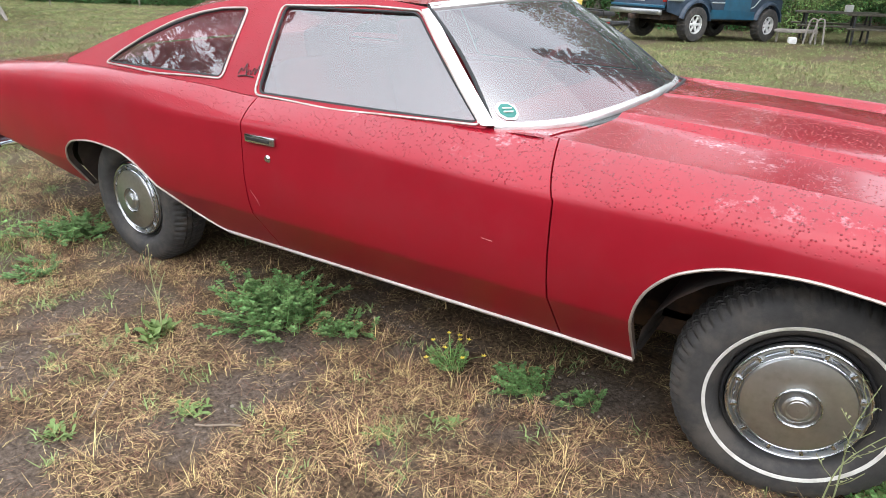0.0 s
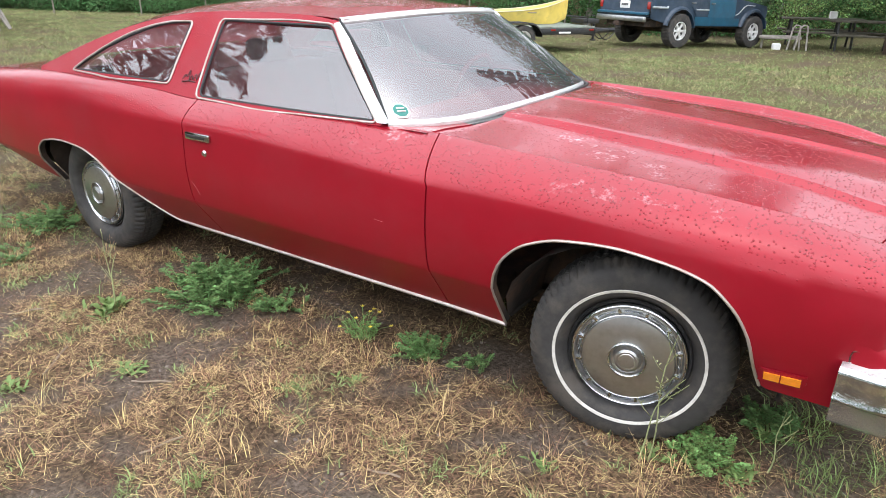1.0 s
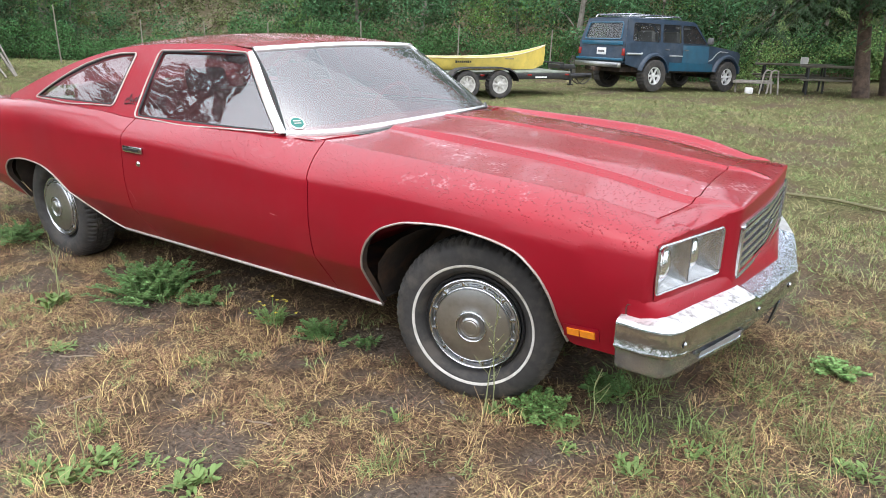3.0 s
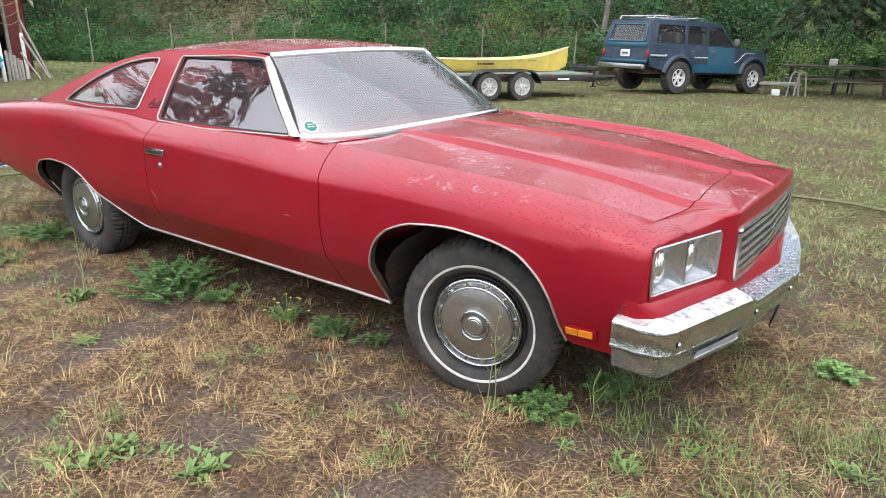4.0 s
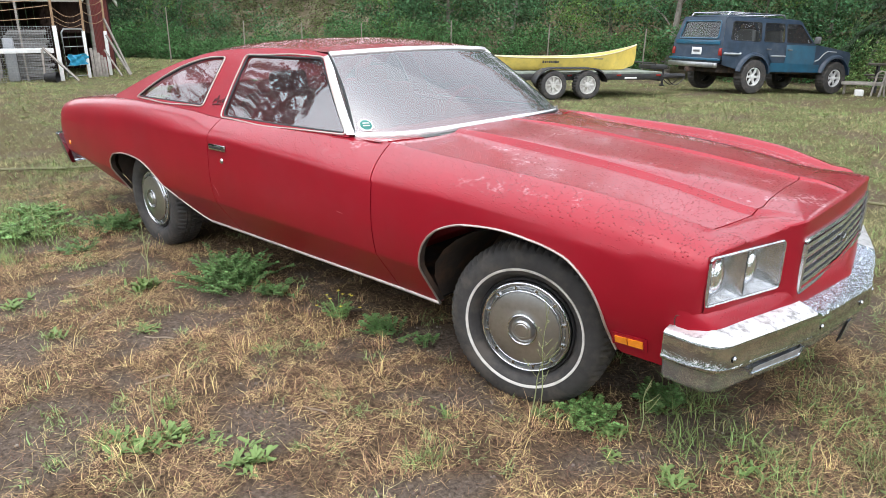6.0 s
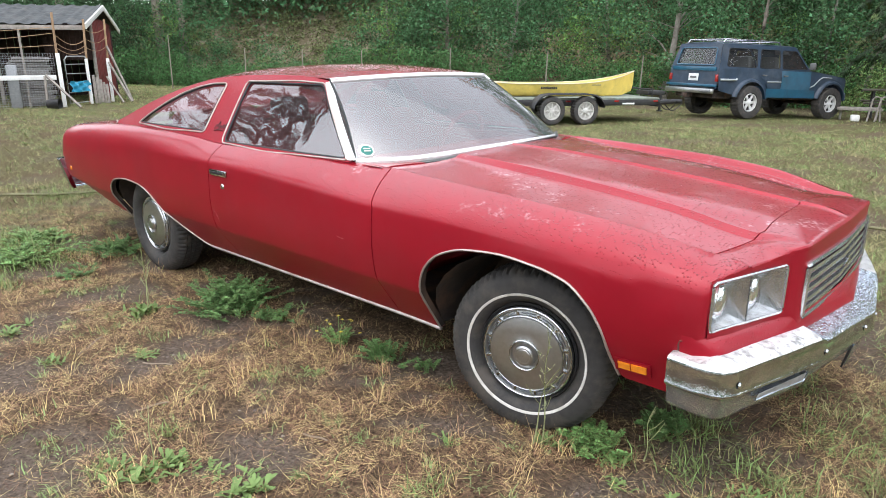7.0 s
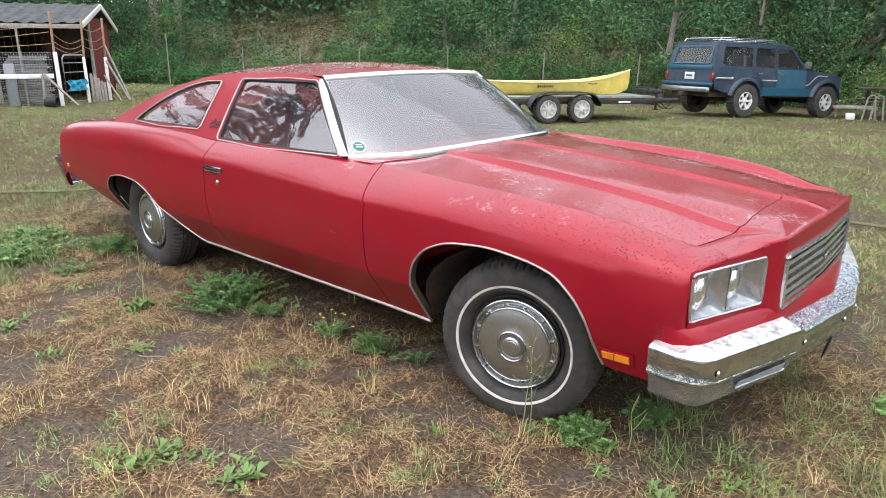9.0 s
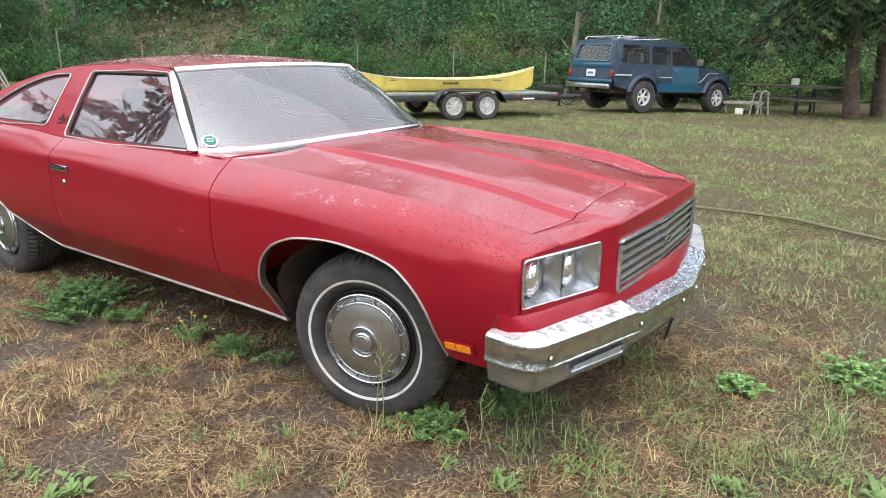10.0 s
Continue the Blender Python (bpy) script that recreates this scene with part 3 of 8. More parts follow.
# small stones and clods
bm = bmesh.new()
x, y, r = scatter(2600, -4.5, 2.5, -2.4, -0.5, lambda x, y: 0.15 + 0.85 * bare_part(x, y), 55)
for a, b in zip(x, y):
    s = 0.002 + 0.009 * r.uniform(0, 1) ** 3
    bmesh.ops.create_icosphere(bm, subdivisions=1, radius=s, matrix=Matrix.Translation((a, b, float(ground_z(a, b)) - 0.003)) @ Matrix.Rotation(r.uniform(0, 6), 4, "Z") @ Matrix.Diagonal((1, r.uniform(0.5, 1), r.uniform(0.4, 0.7), 1)))
pebbles = part("pebbles", bm, material("clod", (0.2, 0.165, 0.135), rough=0.9, vary=0.3, island=0.4), None, smooth=True, weld=0)
tagged(pebbles, "small clods and stones on bare earth", "stones", kind="stuff")


# ---- weeds ----
def leaf_strip(base, direction, length, width, rise, droop, lobes, r):
    """One broad leaf as a bent strip with an optional lobed edge."""
    d = Vector((math.cos(direction), math.sin(direction), 0))
    s = Vector((-d.y, d.x, 0))
    n = 11
    rows = []
    for i in range(n + 1):
        t = i / n
        out = length * t * math.cos(rise * (1 - 0.3 * t))
        up = length * (math.sin(rise) * t - droop * t * t)
        w = width * (0.12 + 1.25 * t ** 0.9 * (1 - t ** 5) ** 0.7) * (1 + lobes * (0.5 if i % 2 else -0.5)) * (1 if t < 0.99 else 0.1)
        mid = Vector(base) + d * out + Vector((0, 0, up))
        rows.append([mid - s * w / 2 + Vector((0, 0, 0.12 * w)), mid, mid + s * w / 2 + Vector((0, 0, 0.12 * w))])
    return rows


def rosette(x, y, radius, count, mat, label, lobes=0.0, rise=0.6, width=0.22, seed=0, name="weed"):
    """A plant of broad leaves from one root."""
    r = random.Random(seed)
    z = float(ground_z(x, y))
    root = thing(name, label, "weed", Matrix.Translation((x, y, z)), group="weeds by the coupe")
    crowns = [(r.gauss(0, radius * 0.28), r.gauss(0, radius * 0.28), r.uniform(0.6, 1.0)) for k in range(max(3, int(count / 3.6)))]
    for cx, cy, big in crowns:
        for k in range(r.randint(6, 9)):
            bm = bmesh.new()
            L = min(0.07, radius * big * r.uniform(0.28, 0.55))
            off = (cx + r.gauss(0, 0.008), cy + r.gauss(0, 0.008), 0)
            sheet(bm, leaf_strip(off, k * 2.4 + r.uniform(-0.4, 0.4), L, L * (0.06 + width) * r.uniform(0.8, 1.25), min(1.25, r.uniform(rise * 0.5, rise * 1.7)), r.uniform(0.1, 0.4), lobes, r))
            part("leaf", bm, mat, root, smooth=True)
    return root


def bushy(x, y, radius, height, mat, label, stems=26, leaf=0.018, seed=0):
    """A low spreading weed: many thin stems with small leaves all along."""
    r = random.Random(seed)
    z = float(ground_z(x, y))
    root = thing("bushy_weed", label, "weed", Matrix.Translation((x, y, z)), group="weeds by the coupe")
    bs, vs, fs = bmesh.new(), [], []
    for k in range(stems):
        a, reach = r.uniform(0, 6.283), radius * math.sqrt(r.uniform(0.02, 1))
        h = height * r.uniform(0.4, 0.85) * (1 - 0.5 * (reach / radius) ** 2)
        ax, ay = r.gauss(0, radius * 0.3), r.gauss(0, radius * 0.3)
        p = [Vector((ax + reach * 0.8 * math.cos(a) * s ** 0.8, ay + reach * 0.8 * math.sin(a) * s ** 0.8, h * (1 - (1 - s) ** 1.6))) for s in steps(0, 1, 5)]
        tube(bs, p, 0.0016, 4)
        for j in range(64):
            s = r.uniform(0.12, 1)
            q = p[0].lerp(p[-1], s)
            i = min(4, int(s * 5))
            q = p[i].lerp(p[i + 1], s * 5 - i)
            b = r.uniform(0, 6.283)
            L = leaf * r.uniform(0.3, 0.85)
            d = Vector((math.cos(b), math.sin(b), r.uniform(-0.2, 0.7))).normalized()
            w = d.cross(Vector((0, 0, 1))).normalized() * L * 0.48
            m = len(vs)
            q = q + d * 0.004
            vs += [q, q + d * L * 0.5 + w, q + d * L, q + d * L * 0.5 - w]
            fs.append((m, m + 1, m + 2, m + 3))
    part("stem", bs, mat, root, weld=0)["kind"] = "stuff"
    leaves = soup("leaves", [tuple(v) for v in vs], fs, mat, root)
    leaves["kind"] = "stuff"
    return root


# ---- the red coupe: front axle at x 0, nose to +x, its own right side at -y ----
car = thing("car", "rain-wet red two-door vintage coupe parked on weedy dirt", "car")
AXLE, HUB = 3.086, 0.31


def sill_z(x):
    return curve_through(x, (0.62, 0.345), (0.42, 0.352), (-0.3, 0.267), (-0.6, 0.265), (-2.6, 0.265), (-3.4, 0.30), (-3.7, 0.33), (-4.35, 0.42), (-4.6, 0.45))


def low_w(x):
    return curve_through(x, (0.62, 0.87), (0.4, 0.885), (-0.45, 0.84), (-0.8, 0.83), (-2.6, 0.83), (-3.6, 0.86), (-4.6, 0.82))


def crease_w(x):
    return curve_through(x, (0.64, 0.905), (0.5, 0.935), (0.25, 0.97), (0.0, 0.99), (-0.5, 1.0), (-2.8, 1.0), (-3.4, 0.992), (-4.0, 0.96), (-4.4, 0.915), (-4.6, 0.88))


def crease_z(x):
    return curve_through(x, (0.64, 0.722), (0.4, 0.745), (0.0, 0.785), (-0.5, 0.81), (-0.75, 0.812), (-1.3, 0.832), (-2.0, 0.852), (-2.6, 0.845), (-3.1, 0.825), (-3.8, 0.785), (-4.3, 0.76), (-4.6, 0.73))


def belt_w(x):
    return curve_through(x, (0.64, 0.73), (0.35, 0.80), (0.0, 0.83), (-0.45, 0.825), (-0.84, 0.80), (-1.06, 0.84), (-1.5, 0.88), (-2.1, 0.893), (-3.0, 0.905), (-3.5, 0.875), (-4.1, 0.83), (-4.6, 0.77))


def belt_z(x):
    return curve_through(x, (0.64, 0.805), (0.35, 0.868), (0.0, 0.903), (-0.45, 0.926), (-0.84, 0.94), (-2.1, 0.94), (-2.4, 0.958), (-3.0, 0.97), (-3.5, 0.96), (-4.0, 0.928), (-4.4, 0.888), (-4.6, 0.85))


def front_arch(x):
    """Height of the front wheel opening's lip."""
    if not -0.478 < x < 0.399:
        return 0
    return curve_through(x, (-0.478, 0.26), (-0.473, 0.43), (-0.458, 0.53), (-0.418, 0.61), (-0.34, 0.676), (-0.215, 0.717), (-0.05, 0.730), (0.092, 0.717), (0.214, 0.686), (0.296, 0.622), (0.352, 0.53), (0.379, 0.42), (0.399, 0.358))


def rear_arch(x):
    if not -3.5 < x < -2.42:
        return 0
    return curve_through(x, (-3.5, 0.30), (-3.49, 0.45), (-3.44, 0.55), (-3.34, 0.603), (-3.15, 0.625), (-2.98, 0.615), (-2.85, 0.575), (-2.72, 0.48), (-2.58, 0.35), (-2.48, 0.285), (-2.42, 0.265))


def side_w(x, z):
    """Half width of the body at a place on its flank."""
    zb, zc = sill_z(x), crease_z(x)
    kink = 0.475
    wk = crease_w(x) - 0.017
    if z <= kink:
        return lerp(low_w(x), wk, max(0, (z - zb) / (kink - zb)))
    return curve_through(z, (kink, wk), (0.55, crease_w(x) + 0.0), (0.65, crease_w(x) + 0.008), (0.74, crease_w(x) + 0.005), (zc, crease_w(x) - 0.002))


def flank(x):
    """The section from the sill or wheel lip up to the belt: (half width, z) pairs."""
    zl = max(sill_z(x), front_arch(x), rear_arch(x))
    zc = crease_z(x)
    k = max(zl, 0.475)
    zs = [lerp(zl, k, s) for s in (0, 0.35, 0.7, 0.93, 1.0)] + [lerp(k, zc, s) for s in (0.04, 0.15, 0.3, 0.45, 0.6, 0.75, 0.88, 0.96)]
    out = [(side_w(x, z), z) for z in zs]
    a, c = (crease_w(x) - 0.002, zc), (belt_w(x), belt_z(x))
    b = (lerp(c[0], a[0], curve_through(x, (0.6, 0.82), (0.3, 0.84), (-0.2, 0.82), (-0.8, 0.74), (-2.3, 0.74), (-3.0, 0.9), (-4.6, 0.88))),
         lerp(a[1], c[1], curve_through(x, (0.6, 0.90), (0.3, 0.74), (-0.2, 0.58), (-0.8, 0.48), (-2.3, 0.5), (-3.0, 0.76), (-4.6, 0.88))))
    for s in steps(0.03, 1, 9):
        out.append(tuple((1 - s) ** 2 * a[i] + 2 * s * (1 - s) * b[i] + s * s * c[i] for i in (0, 1)))
    return out


def face_x(a):
    """How far forward the front face stands at half width a."""
    return curve_through(a, (0, 0.856), (0.2, 0.849), (0.46, 0.836), (0.5, 0.822), (0.535, 0.79), (0.886, 0.672), (0.905, 0.652), (0.925, 0.60))


def lip_z(a):
    return curve_through(a, (0, 0.838), (0.3, 0.832), (0.5, 0.824), (0.56, 0.797), (0.75, 0.785), (0.9, 0.768), (0.93, 0.76))


def crown_in(x):
    """How far the fender's crown slopes in to the hood's seam."""
    return curve_through(x, (0.66, 0.03), (0.5, 0.05), (-0.4, 0.055), (-0.86, 0.02))


def crown_drop(x):
    return curve_through(x, (0.68, 0.012), (0.5, 0.026), (-0.3, 0.03), (-0.7, 0.014), (-0.86, 0.006))


def flank_panel(name, x0, x1, n, side, lean0=0.0, lean1=0.0, dense=()):
    """One outer panel from x0 back to x1; its edges turn inwards."""
    bm = bmesh.new()
    xs = sorted(set(steps(x0, x1, n)) | set(dense), reverse=True)
    rows = []
    for x in xs:
        row = []
        for w, z in flank(x):
            s = (x0 - x) / (x0 - x1)
            up = max(0, z - 0.80) / 0.14
            xx = x + (lean0 * (1 - s) + lean1 * s) * up
            row.append(Vector((xx, side * w, z)))
        rows.append(row)
    if x0 == 0.64:
        # the tip rolls round the corner beside the lamp
        for turn in (18, 36, 54, 72, 90):
            out, back = math.sin(radians(turn)), 1 - math.cos(radians(turn))
            row = []
            for w, z in flank(0.64):
                t = max(0, min(1, (w - 0.73) / 0.16))
                if z < 0.5:
                    row.append(Vector((0.64 + 0.012 * out, side * (w - 0.01 * back), z)))
                    continue
                end = max(0.672, face_x(w - 0.026 * t))
                low = min(z, lip_z(w) - 0.002)
                row.append(Vector((lerp(0.64, end, out), side * (w - 0.026 * back * t), lerp(z, low, back))))
            rows.insert(0, row)
    if name == "front_fender":
        # the crown rolls over and slopes in to the hood's seam
        for row in rows:
            x, w, z = row[-1].x, abs(row[-1].y), row[-1].z
            d, h = crown_in(x), crown_drop(x)
            for u, v in ((0.12, -0.04), (0.25, 0.02), (0.45, 0.22), (0.75, 0.65), (1.0, 1.0)):
                row.append(Vector((x, side * (w - d * u), z - h * v)))
    sheet(bm, rows, flip=side > 0)
    bmesh.ops.remove_doubles(bm, verts=bm.verts, dist=0.0004)
    rim = [e for e in bm.edges if e.is_boundary]
    grown = bmesh.ops.extrude_edge_only(bm, edges=rim)["geom"]
    for v in grown:
        if isinstance(v, bmesh.types.BMFace):
            c = v.calc_center_median()
            v.material_index = 1 if c.z < 0.74 and (front_arch(c.x) or rear_arch(c.x)) else 0
        if isinstance(v, bmesh.types.BMVert):
            v.co.y -= side * 0.03
            v.co.z += 0.004 if v.co.z < 0.75 else -0.012
    return part(name, bm, (RED, UNDER), car, smooth=50)


arch_front = [-0.4775, -0.4755, -0.4725, -0.468, -0.463, -0.448, -0.428, 0.344, 0.364, 0.379, 0.389, 0.397]
arch_rear = [-3.4995, -3.497, -3.49, -3.48, -3.46, -3.42, -2.43, -2.46]
for side in (-1, 1):
    flank_panel("front_fender", 0.64, -0.735, 56, side, 0, -0.08, arch_front)
    flank_panel("door", -0.741, -2.075, 30, side, -0.08, -0.01)
    flank_panel("quarter_panel", -2.081, -4.55, 70, side, -0.01, 0, arch_rear)

    # bright lips round the wheel openings and along the sill
    for fn, a, b in ((front_arch, -0.4775, 0.398), (rear_arch, -3.4995, -2.425)):
        bm = bmesh.new()
        pts = []
        for i in range(61):
            s = i / 60
            x = lerp(a, b, (1 - math.cos(math.pi * s)) / 2)
            z = fn(x)
            pts.append((x, side * (side_w(x, z) + 0.004), z))
        tube(bm, pts, 0.0048, 6)
        part("wheel_lip_moulding", bm, TRIM, car, "worn bright wheel-opening moulding")
    bm = bmesh.new()
    tube(bm, [(x, side * (low_w(x) + 0.004), sill_z(x) + 0.003) for x in steps(-0.48, -2.43, 24)], 0.009, 6)
    part("sill_moulding", bm, TRIM, car, "worn bright sill moulding")
    # dark wheel houses behind the openings
    for cx, r in ((-0.01, 0.47), (-3.0, 0.5)):
        bm = bmesh.new()
        rows = []
        for i in range(19):
            t = math.pi * (-0.08 + 1.16 * i / 18)
            hx, hz = cx + r * math.cos(t), max(0.30, 0.26 + r * 0.98 * math.sin(t))
            edge = side_w(hx, hz) - 0.035
            rows.append([Vector((hx, side * w, hz)) for w in (edge, min(edge, 0.85), 0.7, 0.55)])
        sheet(bm, rows)
        rim = [row[-1] for row in rows]
        bm.faces.new([bm.verts.new(p) for p in rim])
        part("wheel_house", bm, UNDER, car, "rusty dark wheel housing", weld=0)

# underside
bm = bmesh.new()
block(bm, (-2.0, 0, 0.29), (4.6, 1.1, 0.12), 0.02)
block(bm, (-1.52, 0, 0.30), (1.85, 1.6, 0.1), 0.02)
block(bm, (-3.95, 0, 0.42), (0.95, 1.55, 0.14), 0.02)
block(bm, (0.35, 0, 0.36), (0.5, 1.2, 0.1), 0.02)
part("underbody", bm, UNDER, car, "dirty dark underbody")


def smooth_loop(pts, r, n=5):
    """Round the corners of a closed outline."""
    out = []
    k = len(pts)
    for i in range(k):
        p, a, b = Vector(pts[i]), Vector(pts[i - 1]), Vector(pts[(i + 1) % k])
        ra = min(r, (a - p).length * 0.45)
        rb = min(r, (b - p).length * 0.45)
        u, v = p + (a - p).normalized() * ra, p + (b - p).normalized() * rb
        for j in range(n + 1):
            s = j / n
            out.append(tuple((1 - s) ** 2 * u + 2 * s * (1 - s) * p + s * s * v))
    return out


# ---- hood, nose and front face ----
def hood_mid(x):
    return curve_through(x, (0.86, 0.84), (0.66, 0.872), (0.2, 0.925), (-0.54, 0.978), (-0.8, 0.985))


def hood_z(x, y):
    """Crowned hood with a raised middle panel and a centre crease."""
    w = belt_w(x) - crown_in(x)
    s = min(1, abs(y) / w)
    top, edge = hood_mid(x), belt_z(x) - crown_drop(x)
    ridge = ridge_y(x)
    base = lerp(top, edge, curve_through(s, (0, 0), (0.3, 0.09), (0.52, 0.29), (0.58, 0.47), (0.8, 0.74), (1, 1)))
    a = abs(y)
    lift = 0.006 + 0.011 * (a / ridge) ** 1.7 if a < ridge else 0.017 * max(0, 1 - (a - ridge) / 0.03)
    fade = max(0, min(1, (0.9 - x) / 0.25)) * lerp(0.2, 1, max(0, min(1, (x + 0.78) / 0.4)))
    crease = 0.011 * max(0, 1 - a / 0.014) * lerp(0.3, 1, fade)
    return base + lift * lerp(0.4, 1, fade) + crease - 0.012 * (1 - s ** 6)


def hood_front(y):
    a = abs(y)
    return 0.672 if a < 0.42 else lerp(0.672, 0.60, min(1, (a - 0.42) / 0.27))


def hood_rear(y):
    return curve_through(abs(y), (0, -0.73), (0.3, -0.745), (0.6, -0.80), (0.7, -0.84), (0.8, -0.86))


def ridge_y(x):
    return lerp(0.45, 0.40, max(0, min(1, (0.7 - x) / 1.4)))


def hood_column(u, x):
    """u runs 0 to 1 over the middle panel, 1 to 2 down its shoulder, 2 to 3 out to the seam."""
    k, w = ridge_y(x), belt_w(x) - crown_in(x) - 0.004
    return k * u if u <= 1 else k + 0.03 * (u - 1) if u <= 2 else lerp(k + 0.03, w, u - 2)


HALF = [0.015, 0.032, 0.1, 0.25, 0.4, 0.6, 0.8, 0.93, 0.985, 1.0, 1.02, 1.2, 1.5, 1.8, 1.98, 2.0, 2.03, 2.12, 2.3, 2.5, 2.7, 2.85, 2.95, 3.0]
bm = bmesh.new()
rows = []
for u in [-c for c in reversed(HALF)] + [0] + HALF:
    row = []
    for i in range(49):
        x = 0.0
        for turn in range(4):
            yy = math.copysign(hood_column(abs(u), x), u)
            x = lerp(hood_front(yy), hood_rear(yy), i / 48)
        row.append(Vector((x, yy, hood_z(x, yy))))
    rows.append(row)
sheet(bm, rows)
rim = [e for e in bm.edges if e.is_boundary]
for v in bmesh.ops.extrude_edge_only(bm, edges=rim)["geom"]:
    if isinstance(v, bmesh.types.BMVert):
        v.co.z -= 0.03
part("hood", bm, RED, car, "red hood beaded with rain", smooth=13)
bm = bmesh.new()
block(bm, (-0.12, 0, 0.77), (1.25, 1.24, 0.02))
part("engine_bay", bm, BLACK, car)


# header panel between hood and grille: it drops over the front lip
bm = bmesh.new()
rows = []
ys = [0, 0.006, 0.014, 0.05, 0.12, 0.2, 0.28, 0.36, 0.42, 0.446, 0.45, 0.465, 0.479, 0.484, 0.53, 0.56, 0.6, 0.64, 0.66, 0.68, 0.7, 0.712]
for y in [-v for v in reversed(ys[1:])] + ys:
    a = abs(y)
    x0, x1 = hood_front(min(a, 0.72)) + 0.005, face_x(a)
    z0, z1 = hood_z(min(x0, 0.66), math.copysign(min(a, belt_w(x0) - crown_in(x0) - 0.004), y)), lip_z(a)
    row = [Vector((x0 - 0.09, y, z0 - 0.035)), Vector((x0 - 0.004, y, z0 - 0.025)), Vector((x0, y, z0))]
    for s in (0.1, 0.2, 0.35, 0.5, 0.65, 0.8, 0.88, 0.95):
        xx = lerp(x0, x1, s)
        zz = lerp(z0, z1, s ** 1.25) + 0.006 * math.sin(math.pi * s)
        # it dips towards the fender's raised inner edge
        row.append(Vector((xx, y, zz - 0.012 * min(1, s * 2.5) * max(0, min(1, (a - 0.56) / 0.15)))))
    row += [Vector((x1 - 0.004, y, z1 - 0.0005)), Vector((x1 + 0.001, y, z1 - 0.006)), Vector((x1 + 0.002, y, z1 - 0.018))]
    rows.append(row)
sheet(bm, rows)
part("header_panel", bm, RED, car, smooth=22)
# painted front face with openings for the lamps and the grille
bm = bmesh.new()
ycut = [0, 0.12, 0.24, 0.36, 0.462, 0.48, 0.50, 0.524, 0.536, 0.62, 0.71, 0.80, 0.874, 0.886]
LAMP_LOW, LAMP_TOP, GRILLE_LOW, GRILLE_TOP = 0.597, 0.765, 0.567, 0.757
for side in (-1, 1):
    grid = []
    for a in ycut:
        lamp = a > 0.51
        top = lip_z(a) - 0.016 if not lamp else lip_z(a) - 0.004
        hi = GRILLE_TOP if not lamp else min(LAMP_TOP, top - 0.006) - 0.012 * (a - 0.53)
        lo = GRILLE_LOW if not lamp else LAMP_LOW
        zs = [0.535, 0.55, lo, lerp(lo, hi, 0.5), hi, lerp(hi, top, 0.5), top]
        grid.append([bm.verts.new((face_x(a) + (0.006 if z < lo + 0.002 else 0) - 0.03 * max(0, 0.59 - z), side * a, z)) for z in zs])
    for i in range(len(ycut) - 1):
        mid = (ycut[i] + ycut[i + 1]) / 2
        for k in range(6):
            if k in (2, 3) and (mid < 0.462 or 0.536 < mid < 0.874):
                continue
            q = (grid[i][k], grid[i + 1][k], grid[i + 1][k + 1], grid[i][k + 1])
            bm.faces.new(q if side > 0 else tuple(reversed(q)))
part("front_panel", bm, RED, car, smooth=50)

